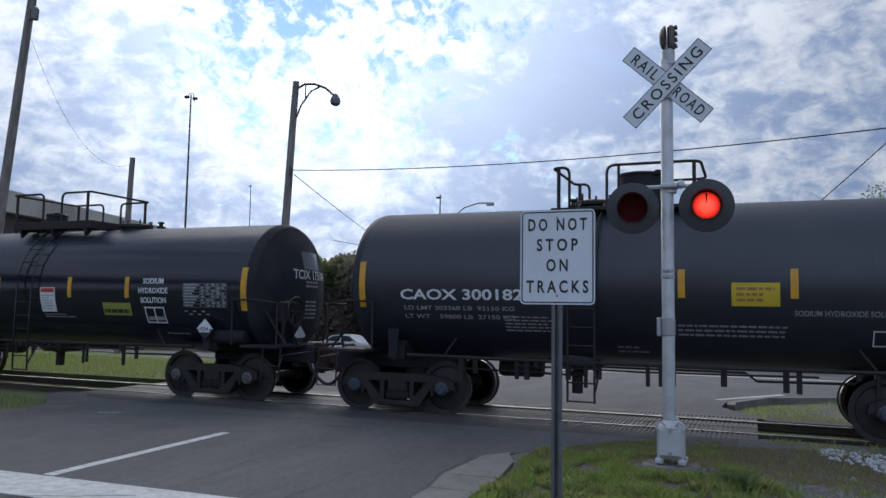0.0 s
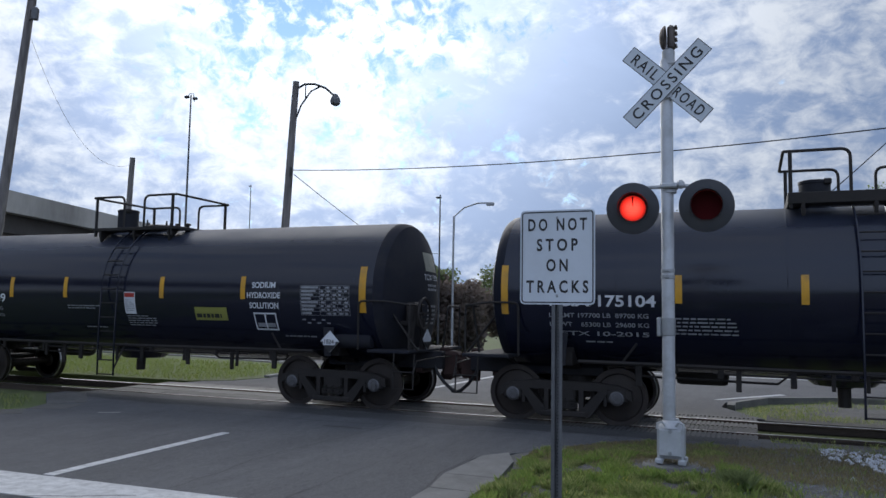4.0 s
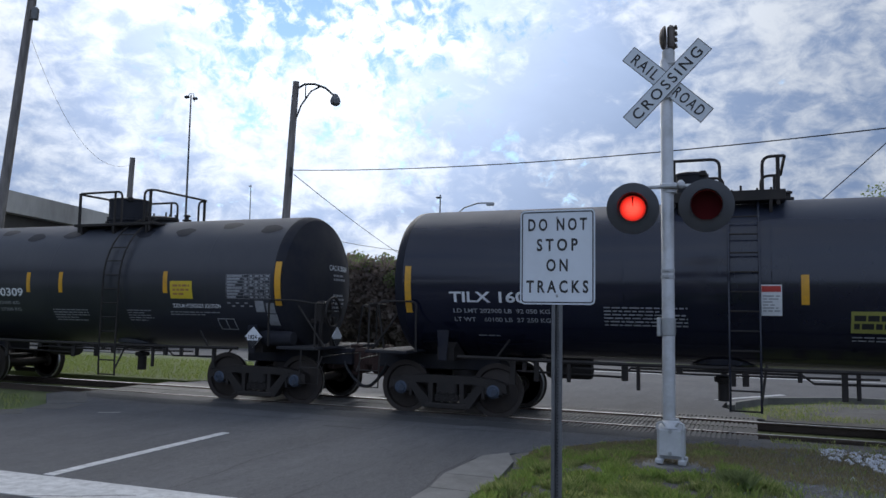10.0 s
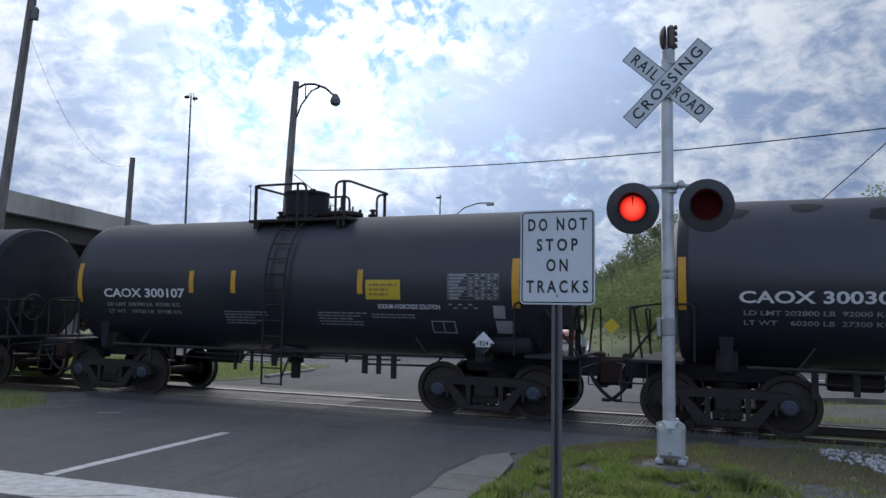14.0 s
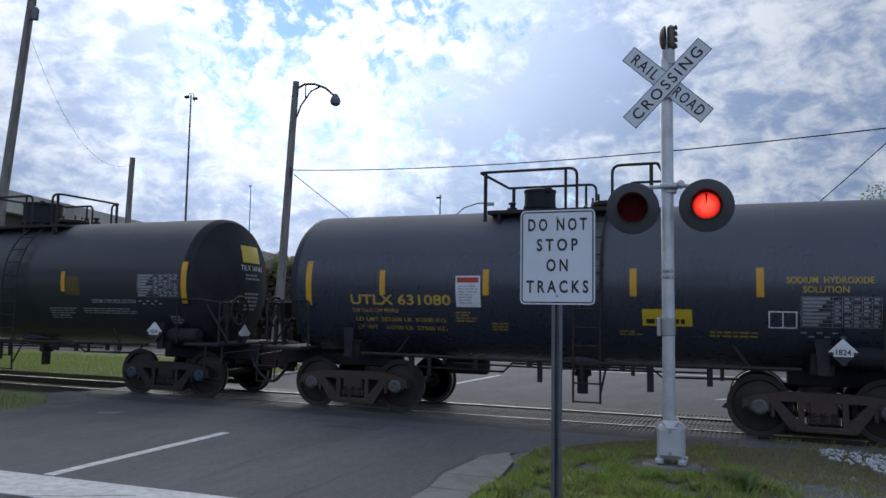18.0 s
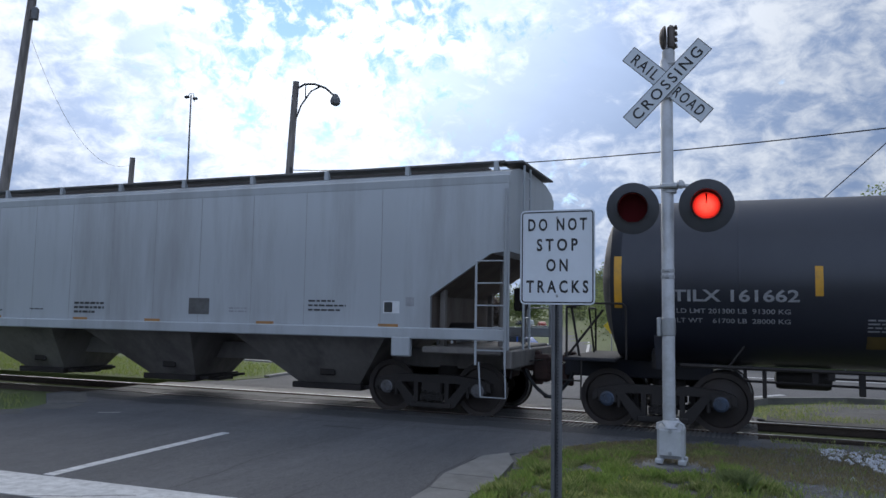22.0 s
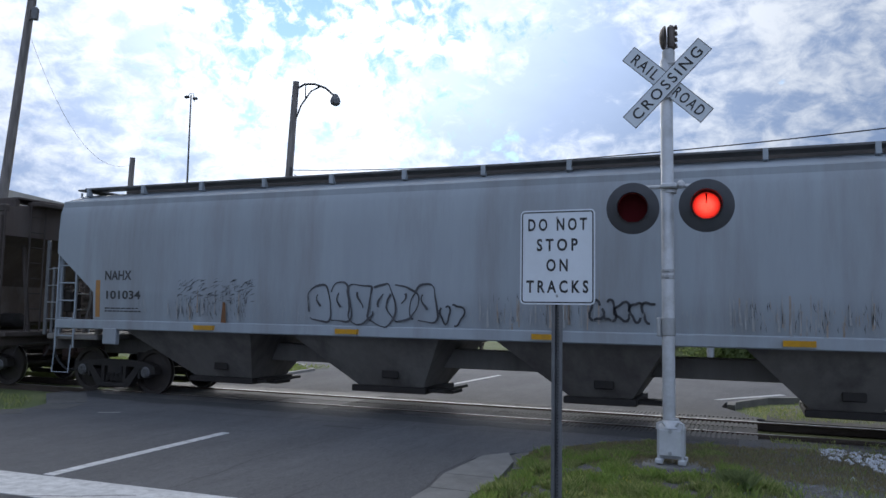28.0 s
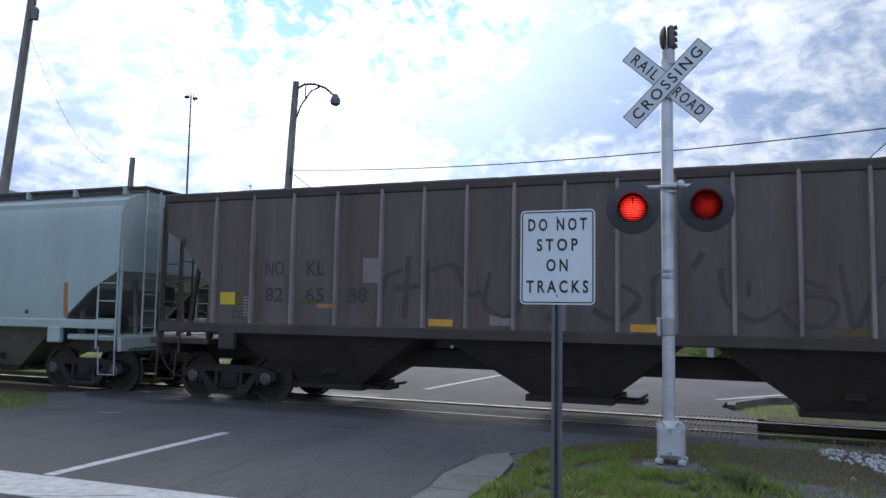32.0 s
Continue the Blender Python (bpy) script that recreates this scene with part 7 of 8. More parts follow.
    cl.lathe([(0.072, 3.26), (0.084, 3.265), (0.084, 3.30), (0.072, 3.305)], 20, (0, 0, 0))
    cl.soft((0.13, -0.02, 3.36), (0.09, 0.09, 0.10), 0.03)
    part("arm_clamp", cl, "silver_paint", sig)
    for z in (2.35, 2.28):
        part("band", Form().lathe([(0.072, z - 0.02), (0.079, z - 0.018), (0.079, z + 0.018), (0.072, z + 0.02)], 20, (-0.024, 0, 0)), "galvanized", sig)
        part("band_screw", Form().soft((-0.03, -0.084, z), (0.06, 0.025, 0.03), 0.005), "galvanized", sig)
    part("sleeve", Form().lathe([(0.073, 1.60), (0.082, 1.605), (0.082, 1.80), (0.073, 1.805)], 20, (-0.024, 0, 0)), "galvanized", sig)
    part("sleeve_lug", Form().soft((-0.125, -0.02, 1.70), (0.05, 0.06, 0.22), 0.01), "galvanized", sig)
    for sx, z in ((-0.41, 3.085), (0.415, 3.09)):
        m = pose(sx, -0.10, z, 4, 0, 7 if sx < 0 else 3)
        f = Form().lathe([(0.155, 0.005), (0.16, -0.012), (0.29, -0.004), (0.305, 0.004), (0.305, 0.012), (0.28, 0.012), (0.15, 0.02)], 40, (0, 0, 0), "y")
        f.lathe([(0.16, 0.0), (0.17, 0.06), (0.15, 0.14), (0.08, 0.17), (0.0, 0.17)], 28, (0, 0, 0), "y")
        lamp = part("flasher", f, "lamp_black", sig, "black flasher lamp with a round backing disc", m)
        # visor: a tube cut away below
        v = Form()
        n = 28
        for i in range(n + 1):
            a = radians(-40 + 260 * i / n)
            ln = 0.10 + 0.16 * max(0, 0.55 + 0.45 * math.sin(a))
            v.v += [(q * math.cos(a), -d, q * math.sin(a)) for q, d in ((0.172, 0), (0.172, ln), (0.180, ln), (0.180, 0))]
        v.f += [(4 * i + c, 4 * i + c + 1, 4 * i + c + 5, 4 * i + c + 4) for i in range(n) for c in range(3)]
        part("visor", v, "lamp_black", lamp, "black lamp visor")
        lens = part("lens", Form().lathe([(0.0, -0.022), (0.08, -0.018), (0.150, -0.004), (0.150, 0.004), (0.0, 0.004)], 32, (0, 0, 0), "y"), "lens_red", lamp, "glowing red lens")
        part("lamp_socket", Form().rod((0, -0.028, 0.135), (0, -0.030, 0.03), 0.010, 8, 0.006), "lens_dark", lens, "dark bulb socket")
        # added louvres, no part of such a lamp, hide the glow between flashes
        for i in range(16):
            z = -0.15 + 0.02 * i
            zs = [z - 0.0102, z, z + 0.0102]
            ws = [math.sqrt(max(0.003, 0.165 ** 2 - q * q)) for q in zs]
            lv = Form().prism([(-ws[0], -0.0102), (ws[0], -0.0102), (ws[1], 0), (ws[2], 0.0102), (-ws[2], 0.0102), (-ws[1], 0)], "y", -0.0006, 0.0006)
            SHUTTERS.append((part("louvre", lv.mesh("louvre", "lens_dark", 0), None, lamp, "dark red shutter louvre", pose(0, -0.055, z)), sx < 0, z))
        part("hanger_pipe", Form().rod((0, 0.06, 0.12), (0, 0.10, 0.27), 0.022, 8), "silver_paint", lamp)


crossing_signal()


# ---- road sign ----
def road_sign():
    sx, sy, zc = -1.44, 6.05, 2.28
    sg = thing("road_sign", pose(sx, sy, -0.05), "white rectangular road sign with black lettering on a steel post", "road sign")
    zc += 0.05
    w, h, rr = 0.305, 0.381, 0.038

    def outline(k):
        a, b, r = w - k, h - k, max(0.006, rr - k)
        p = []
        for cx, cz, a0 in ((a - r, b - r, 0), (-a + r, b - r, 90), (-a + r, -b + r, 180), (a - r, -b + r, 270)):
            p += [(cx + r * math.cos(radians(a0 + t)), zc + cz + r * math.sin(radians(a0 + t))) for t in (0, 22.5, 45, 67.5, 90)]
        return p

    panel = part("panel", Form().prism(outline(0), "y", -0.002, 0.002), "sign_white", sg, "white reflective sheet aluminium")
    o, i = outline(0.012), outline(0.022)
    f = Form()
    n = len(o)
    f.add([(x, -0.0035, z) for x, z in o] + [(x, -0.0035, z) for x, z in i], [(k, (k + 1) % n, n + (k + 1) % n, n + k) for k in range(n)])
    part("border", f, "sign_black", panel, "black border line", smooth=0)
    for word, z, wd in (("DO NOT", 0.262, 0.48), ("STOP", 0.098, 0.335), ("ON", -0.066, 0.175), ("TRACKS", -0.238, 0.505)):
        vs, fs = letters(word, 0.102, wd, 0.026, 1.5)
        for gv, gf in glyphs(vs, fs):
            part("letter", Form().add([(a, -0.0038, zc + z + b) for a, b in gv], gf).mesh("letter", "sign_black", 0), None, panel, "black letter")
    for z in (0.315, -0.31):
        part("bolt", Form().lathe([(0.0, -0.010), (0.008, -0.009), (0.012, -0.004), (0.012, 0.0)], 8, (0.0, -0.002, zc + z), "y"), "galvanized", panel)
    # perforated channel post
    p = Form().prism([(-0.044, 0.004), (-0.044, 0.010), (-0.022, 0.010), (-0.015, 0.046), (0.015, 0.046), (0.022, 0.010), (0.044, 0.010), (0.044, 0.004), (0.017, 0.004), (0.010, 0.040), (-0.010, 0.040), (-0.017, 0.004)], "z", -0.4, zc + 0.33)
    post = part("post", p, "dark_galvanized", sg, "grey perforated steel channel post", smooth=0)
    for k in range(70):
        part("hole", Form().lathe([(0.0, 0.0), (0.0055, 0.0), (0.0055, 0.004), (0.0, 0.004)], 8, (0.0, 0.0365, 0.02 + k * 0.027), "y"), "sign_black", post)


road_sign()


# ---- poles, wires, bridge ----
def wood_pole(x, y, h, lean, r0, r1, label, name="utility_pole"):
    p = thing(name, pose(x, y, -0.2), label, "utility pole", "utility poles")
    u = [i / 9 for i in range(10)]
    f = Form().taper([(lean * a, 0.03 * math.sin(a * 5), (h + 0.2) * a if a else drop(y)) for a in u], [r0 + (r1 - r0) * a for a in u])
    part("shaft", f, "wood_pole", p, "weathered dark wooden shaft")
    return p


p1 = wood_pole(-26.33, 20.0, 15.5, 1.97, 0.20, 0.13, "tall leaning wooden utility pole beside the bridge")
f = Form().lathe([(0.0, -0.24), (0.12, -0.22), (0.13, 0.0), (0.13, 0.18), (0.08, 0.24), (0.0, 0.24)], 16, (2.05, -0.15, 12.75))
part("fixture", f, "dark_galvanized", p1, "small grey canister")
f = Form().rod((1.55, -0.05, 12.95), (2.0, -0.15, 12.9), 0.03, 6)
f.rod((1.55, -0.05, 12.55), (2.0, -0.15, 12.6), 0.03, 6)
f.rod((2.05, -0.15, 13.05), (2.05, -0.15, 13.3), 0.02, 6)
part("fixture_bracket", f, "dark_metal", p1)
p2 = wood_pole(-17.55, 26.0, 11.05, 0.61, 0.19, 0.13, "wooden street lamp pole with a curved arm")
f = Form().tube([(0.62, 0, 10.95), (1.0, 0, 11.12), (1.5, -0.05, 11.06), (2.0, -0.05, 10.85), (2.35, -0.05, 10.55)], 0.045, 8)
f.tube([(0.58, 0, 9.6), (0.85, 0, 10.25), (1.3, 0, 10.8), (1.75, -0.02, 10.95)], 0.035, 8)
f.rod((1.05, 0, 10.45), (1.05, 0, 11.1), 0.025, 6)
part("lamp_arm", f, "dark_metal", p2, "dark curved steel lamp arm")
f = Form().lathe([(0.0, 0.36), (0.08, 0.34), (0.12, 0.26), (0.17, 0.20), (0.21, 0.06), (0.18, -0.06), (0.08, -0.13), (0.0, -0.14)], 16, (2.46, -0.05, 10.22))
part("lamp_head", f, "dark_galvanized", p2, "grey bell-shaped lamp head")
f = Form().soft((0.62, -0.2, 7.55), (0.10, 0.14, 0.35), 0.03)
f.tube([(0.55, -0.2, 7.4), (0.7, -0.25, 7.15), (0.6, -0.2, 6.9)], 0.02, 5)
part("insulator", f, "dark_metal", p2)
wood_pole(-26.6, 27.0, 8.69, 0.36, 0.165, 0.12, "short wooden pole stump behind the train")


def steel_pole(x, y, h, r, label, lean=0.0):
    p = thing("signal_pole", pose(x, y, -0.2), label, "steel pole", "signal poles")
    part("shaft", Form().lathe([(r, drop(y)), (r * 0.75, h + 0.2), (0.0, h + 0.25)], 20, (0, 0, 0)), "galvanized", p, "tapered galvanised shaft")
    part("base_flange", Form().soft((0, 0, drop(y) + 0.12), (r * 3.2, r * 3.2, 0.05), 0.01), "galvanized", p)
    for z in (h * 0.45, h * 0.62):
        part("band", Form().lathe([(r, z - 0.03), (r * 1.06, z), (r, z + 0.03)], 16, (0, 0, 0)), "galvanized", p)
    return p


steel_pole(-2.46, 52.4, 10.1, 0.24, "galvanised steel signal pole before green woods")


def high_mast(x, y, h, label, r=0.14, twin=True):
    p = thing("light_mast", pose(x, y, -0.2), label, "light mast", "light masts")
    part("shaft", Form().lathe([(r, drop(y)), (r * 0.5, h + 0.2), (0.0, h + 0.25)], 12, (0, 0, 0)), "dark_metal", p)
    if twin:
        part("cross_bar", Form().tube([(-0.45, 0, h - 0.1), (-0.2, 0, h + 0.35), (0.3, 0, h + 0.3), (0.45, 0, h - 0.5)], 0.04, 6), "dark_metal", p)
        for s in (-1, 1):
            part("lamp_head", Form().soft((s * 0.5, 0, h + 0.05 - 0.25 * (s > 0)), (0.5, 0.3, 0.25), 0.05), "dark_metal", p)
    else:
        part("lamp_head", Form().soft((-0.12, 0, h), (0.42, 0.24, 0.14), 0.05), "dark_metal", p)
    return p


high_mast(-51.3, 60.0, 23.0, "tall thin twin-headed light mast beyond the bridge")
high_mast(-21.6, 53.1, 10.7, "thin grey lamp pole by the far junction", 0.09, False)
high_mast(-62.0, 85.0, 18.6, "small distant light mast", 0.1, False)
cob = thing("street_lamp", pose(-20.6, 53.4, -0.5), "distant curved street lamp", "street lamp")
part("arm", Form().tube([(0.0, 0, 7.0), (0.06, 0, 9.58), (0.82, 0, 10.2), (1.87, 0, 10.5), (2.7, 0, 10.5)], 0.06, 7), "galvanized", cob)
part("shaft", Form().rod((0, 0, -1.0), (0, 0, 9.58), 0.10, 10, 0.07), "galvanized", cob)
part("lamp_head", Form().soft((2.87, 0, 10.4), (0.6, 0.24, 0.26), 0.06), "galvanized", cob)


def sag(a, b, drop, r, label, name="wire"):
    a, b = Vector(a), Vector(b)
    pts = [a.lerp(b, i / 24) - Vector((0, 0, 4 * drop * (i / 24) * (1 - i / 24))) for i in range(25)]
    thing(name, pose(0, 0, 0), label, "overhead wire", "overhead wires", form=Form().tube(pts, r, 6), mat="cable")


sag((-16.95, 25.9, 7.42), (12.0, 17.0, 6.4), 0.60, 0.016, "black overhead cable crossing above the track")
sag((-24.35, 19.8, 11.6), (-26.3, 26.9, 8.35), 1.5, 0.006, "thin slack wire between two poles")
sag((-16.9, 26.0, 7.25), (-21.2, 45.0, 5.67), 0.1, 0.016, "thin wire running down to hanging signals")
sag((-26.0, 45.0, 6.6), (-21.6, 53.1, 6.25), 0.15, 0.018, "span wire carrying traffic signals")
sag((8.6, 35.5, 12.4), (1.2, 38.0, 5.55), 0.15, 0.022, "black span wire slanting down to traffic signals")


def traffic_light(x, y, z, turn, label, s=1.0):
    t = thing("traffic_light", pose(x, y, z, 0, 6, turn), label, "traffic light", "traffic lights")
    part("housing", Form().soft((0, 0, 0), (0.34 * s, 0.24 * s, 1.06 * s), 0.03), "signal_yellow", t, "yellow three-lamp housing")
    part("hanger", Form().rod((0, 0, 0.53 * s), (0, 0, 0.95 * s), 0.025, 6), "dark_metal", t)
    for k in (-1, 0, 1):
        v = Form()
        for i in range(14):
            a0, a1 = radians(-20 + 220 * i / 14), radians(-20 + 220 * (i + 1) / 14)
            v.add([(0.14 * s * math.cos(a), -0.12 * s - d, k * 0.34 * s + 0.14 * s * math.sin(a)) for a in (a0, a1) for d in (0.0, 0.22 * s)], [(0, 1, 3, 2)])
        vis = part("visor", v, "signal_yellow", t, "yellow tunnel visor")
        part("lamp_lens", Form().lathe([(0.0, -0.125 * s), (0.13 * s, -0.122 * s), (0.13 * s, -0.118 * s)], 16, (0, 0, k * 0.34 * s), "y"), "sign_black", vis, "unlit dark lens")


traffic_light(1.45, 38.0, 4.68, -55, "yellow hanging traffic light before green woods")
traffic_light(2.52, 38.0, 5.45, -120, "yellow hanging traffic light before green woods")
traffic_light(-20.75, 45.0, 4.75, -60, "yellow hanging traffic light over the junction", 1.05)
traffic_light(-19.85, 45.0, 4.60, -60, "yellow hanging traffic light over the junction", 1.05)


def bridge():
    dx, dy = -0.2665, 0.9638
    b = thing("overpass", pose(-39.5, 31.1, 0, 0, 0, math.degrees(math.atan2(-dx, dy))), "long pale concrete highway overpass on piers", "bridge")
    lo, hi = -70, 260
    part("deck", Form().box((-6.0, (lo + hi) / 2, 7.45), (12.0, hi - lo, 0.45)), "bridge_concrete", b, "concrete deck slab")
    part("parapet", Form().box((-0.12, (lo + hi) / 2, 8.08), (0.26, hi - lo, 0.82)), "bridge_concrete", b, "concrete parapet wall")
    for x in (-0.9, -3.5, -6.0, -8.5, -11.0):
        part("girder", Form().soft((x, (lo + hi) / 2, 6.65), (0.5, hi - lo, 1.15), 0.05), "bridge_girder", b, "dark weathered girder")
    for k in range(9):
        y = lo + 15 + k * 26
        cap_ = part("pier_cap", Form().soft((-6.0, y, 5.7), (11.6, 1.2, 0.8), 0.05), "bridge_concrete", b)
        for x in (-2.0, -10.0):
            part("column", Form().rod((x, y, -2.2), (x, y, 5.4), 0.55, 16), "bridge_concrete", cap_)


bridge()


# ---- vehicles on the far road ----
def vehicle(label, category, paint, kind):
    v = thing({"suv": "sport_utility_vehicle", "pickup": "pickup_truck", "sedan": "car"}[kind], pose(-60, 36, 0), label, category, "vehicles on the far road")
    L, W = 4.7, 1.85
    if kind == "suv":
        low = [(-2.3, 0.42), (2.25, 0.42), (2.35, 0.75), (2.2, 0.98), (1.15, 1.06), (-2.3, 1.06), (-2.38, 0.7)]
        top = [(-2.25, 1.06), (1.1, 1.06), (0.45, 1.66), (0.1, 1.74), (-2.0, 1.72), (-2.2, 1.6)]
        glass = [[(0.95, 1.10), (0.42, 1.58), (-0.35, 1.60), (-0.35, 1.10)], [(-0.45, 1.10), (-0.45, 1.60), (-1.3, 1.60), (-1.3, 1.10)], [(-1.4, 1.10), (-1.4, 1.60), (-2.0, 1.56), (-2.12, 1.10)]]
    elif kind == "pickup":
        low = [(-2.7, 0.5), (2.6, 0.5), (2.7, 0.85), (2.55, 1.12), (1.3, 1.18), (-2.7, 1.18)]
        top = [(-0.75, 1.18), (1.25, 1.18), (0.6, 1.78), (0.2, 1.84), (-0.6, 1.82)]
        glass = [[(1.05, 1.22), (0.55, 1.70), (0.3, 1.72), (0.3, 1.22)], [(0.2, 1.22), (0.2, 1.74), (-0.55, 1.74), (-0.62, 1.22)]]
    else:
        low = [(-2.2, 0.38), (2.2, 0.38), (2.25, 0.65), (2.05, 0.82), (1.05, 0.92), (-1.6, 0.95), (-2.2, 0.88)]
        top = [(-1.6, 0.94), (1.05, 0.92), (0.4, 1.36), (-0.3, 1.42), (-1.0, 1.36)]
        glass = [[(0.9, 0.95), (0.38, 1.31), (-0.25, 1.35), (-0.25, 0.95)], [(-0.35, 0.95), (-0.35, 1.35), (-0.95, 1.29), (-1.4, 0.96)]]
    f = Form().prism(low, "y", -W / 2, W / 2)
    part("body", f, paint, v)
    part("cabin", Form().prism(top, "y", -W / 2 + 0.12, W / 2 - 0.12), paint, v)
    for q in glass:
        part("window", Form().prism(q, "y", -W / 2 + 0.105, -W / 2 + 0.125), "car_glass", v, "dark window glass")
    for x in (-1.42, 1.45):
        for s in (-1, 1):
            t = part("wheel", Form().lathe([(0.2, -0.11), (0.33, -0.11), (0.36, -0.07), (0.36, 0.07), (0.33, 0.11), (0.2, 0.11)], 20, (x, s * (W / 2 - 0.06), 0.36), "y"), "tyre", v)
            part("rim", Form().lathe([(0.0, -0.06), (0.1, -0.09), (0.21, -0.10), (0.21, 0.1), (0.0, 0.08)], 14, (x, s * (W / 2 - 0.06), 0.36), "y"), "galvanized", t)
    part("bumper", Form().soft((L / 2 - 0.05, 0, 0.5), (0.2, W - 0.05, 0.22), 0.04), "dark_metal" if kind != "sedan" else paint, v)
    part("headlight", Form().soft((L / 2 - 0.2, -W / 2 + 0.18, 0.82), (0.2, 0.28, 0.14), 0.03), "white_paint", v, "clear headlight")
    part("mirror", Form().soft((0.75, -W / 2 - 0.06, 1.12 if kind != "sedan" else 0.95), (0.12, 0.16, 0.14), 0.03), paint, v)
    return v


suv = vehicle("white sport utility vehicle driving on the far road", "car", "car_white", "suv")
pickup = vehicle("blue pickup truck driving on the far road", "pickup truck", "car_blue", "pickup")
dark_sedan = vehicle("dark blue car driving on the far road", "car", "car_dark", "sedan")
white_car = vehicle("white car driving on the far road", "car", "car_white", "sedan")
white_suv = vehicle("pale sport utility vehicle driving on the far road", "car", "car_white", "suv")
sedan = vehicle("dark red car driving on the far road", "car", "car_red", "sedan")


# ---- yellow warning signs ----
def warning_sign(x, y, z, s, label):
    w = thing("warning_sign", pose(x, y, -0.15), label, "road sign", "yellow warning signs")
    part("panel", Form().prism([(-s, z), (0, z - s), (s, z), (0, z + s)], "y", -0.02, 0.0), "sign_yellow", w, "yellow diamond panel")
    part("post", Form().rod((0, 0.03, drop(y)), (0, 0.03, z + s * 0.8), 0.04, 8), "galvanized", w)


warning_sign(-10.4, 62.4, 1.17, 0.65, "yellow diamond warning sign by the far lane")
warning_sign(5.3, 53.2, -0.30, 0.4, "low yellow marker sign at the wood's edge")


# ---- trees and woods ----
def leaf_cloud(f, c, rx, rz, n, size, rnd):
    """Small leaf clumps spread unevenly round a few boughs."""
    lumps = [(rnd.uniform(-0.6, 0.6) * rx, rnd.uniform(-0.6, 0.6) * rx, rnd.uniform(-0.55, 0.65) * rz, rnd.uniform(0.35, 0.6)) for _ in range(7)]
    for i in range(n):
        lx, ly, lz, lr = rnd.choice(lumps)
        d = Vector((rnd.gauss(0, 1), rnd.gauss(0, 1), rnd.gauss(0, 1))).normalized() * (rnd.random() ** 0.4) * lr
        p = Vector((c[0] + lx + d.x * rx, c[1] + ly + d.y * rx, c[2] + lz + d.z * rz))
        u = Vector((rnd.gauss(0, 1), rnd.gauss(0, 1), rnd.gauss(0, 0.6))).normalized()
        w = u.cross(Vector((rnd.gauss(0, 1), rnd.gauss(0, 1), rnd.gauss(0, 1)))).normalized()
        s = size * rnd.uniform(0.5, 1.3)
        k = len(f.v)
        f.v += [tuple(p + u * s), tuple(p + w * s * 0.7), tuple(p - u * s * 0.9), tuple(p - w * s * 0.6)]
        f.f.append((k, k + 1, k + 2, k + 3))


def raw_mesh(f, name, mat):
    me = bpy.data.meshes.new(name)
    me.from_pydata(f.v, [], f.f)
    me.materials.append(M[mat])
    return me


def tree(x, y, h, r, mat, seed, label, n=1400, bare=0.35, size=0.16):
    rnd = random.Random(seed)
    t = thing("tree", pose(x, y, rise(x, y)), label, "tree", "trees by the junction")
    f = Form()
    tip = Vector((rnd.uniform(-0.4, 0.4), rnd.uniform(-0.4, 0.4), h * 0.8))
    f.tube([(0, 0, -0.1), (0.05, 0, h * 0.2), tip * 0.55, tip], h * 0.016, 7)
    trunk = part("trunk", f, "bark", t)
    for k in range(7):
        a = rnd.uniform(0, 6.28)
        b = tip * rnd.uniform(0.35, 0.85)
        e = b + Vector((math.cos(a) * r * 0.55, math.sin(a) * r * 0.55, rnd.uniform(0.05, 0.2) * h))
        part("limb", Form().rod(b, e, h * 0.005, 5, h * 0.002), "bark", trunk)
    g_ = Form()
    leaf_cloud(g_, (0, 0, h * (bare + (1 - bare) / 2)), r, h * (1 - bare) / 2, n, size, rnd)
    part("crown", raw_mesh(g_, "crown", mat), None, t, "uneven crown of small leaves")
    return t


for i, (x, y, h, r, mat) in enumerate(((6.1, 55.1, 11.4, 2.9, "leaf_bright"), (9.6, 57.3, 11.0, 3.5, "leaf_spring"), (3.8, 55.0, 8.2, 2.5, "leaf_bright"), (1.3, 55.6, 7.6, 2.6, "leaf_spring"), (-1.2, 55.2, 7.4, 2.5, "leaf_bright"),
                                       (-2.2, 58.4, 7.0, 2.5, "leaf_spring"), (12.8, 55.0, 10.2, 3.5, "leaf_bright"), (16.7, 55.6, 10.8, 3.8, "leaf_spring"), (0.0, 60.0, 8.8, 3.0, "leaf_bright"), (3.2, 60.5, 9.6, 3.2, "leaf_spring"), (-3.2, 66.0, 7.6, 2.7, "leaf_bright"))):
    tree(x, y, h, r, mat, 100 + i, "young spring-green tree at the foot of the slope" if mat == "leaf_bright" else "leafy green tree at the foot of the slope", 14000, 0.0, 0.09)
tree(-41.5, 122.0, 11.4, 2.6, "leaf_spring", 140, "small distant green tree beyond the field", 1500, 0.02, 0.24)
tree(-54.5, 124.0, 9.2, 3.0, "leaf_brown", 141, "small distant budding tree beyond the field", 1500, 0.02, 0.24)

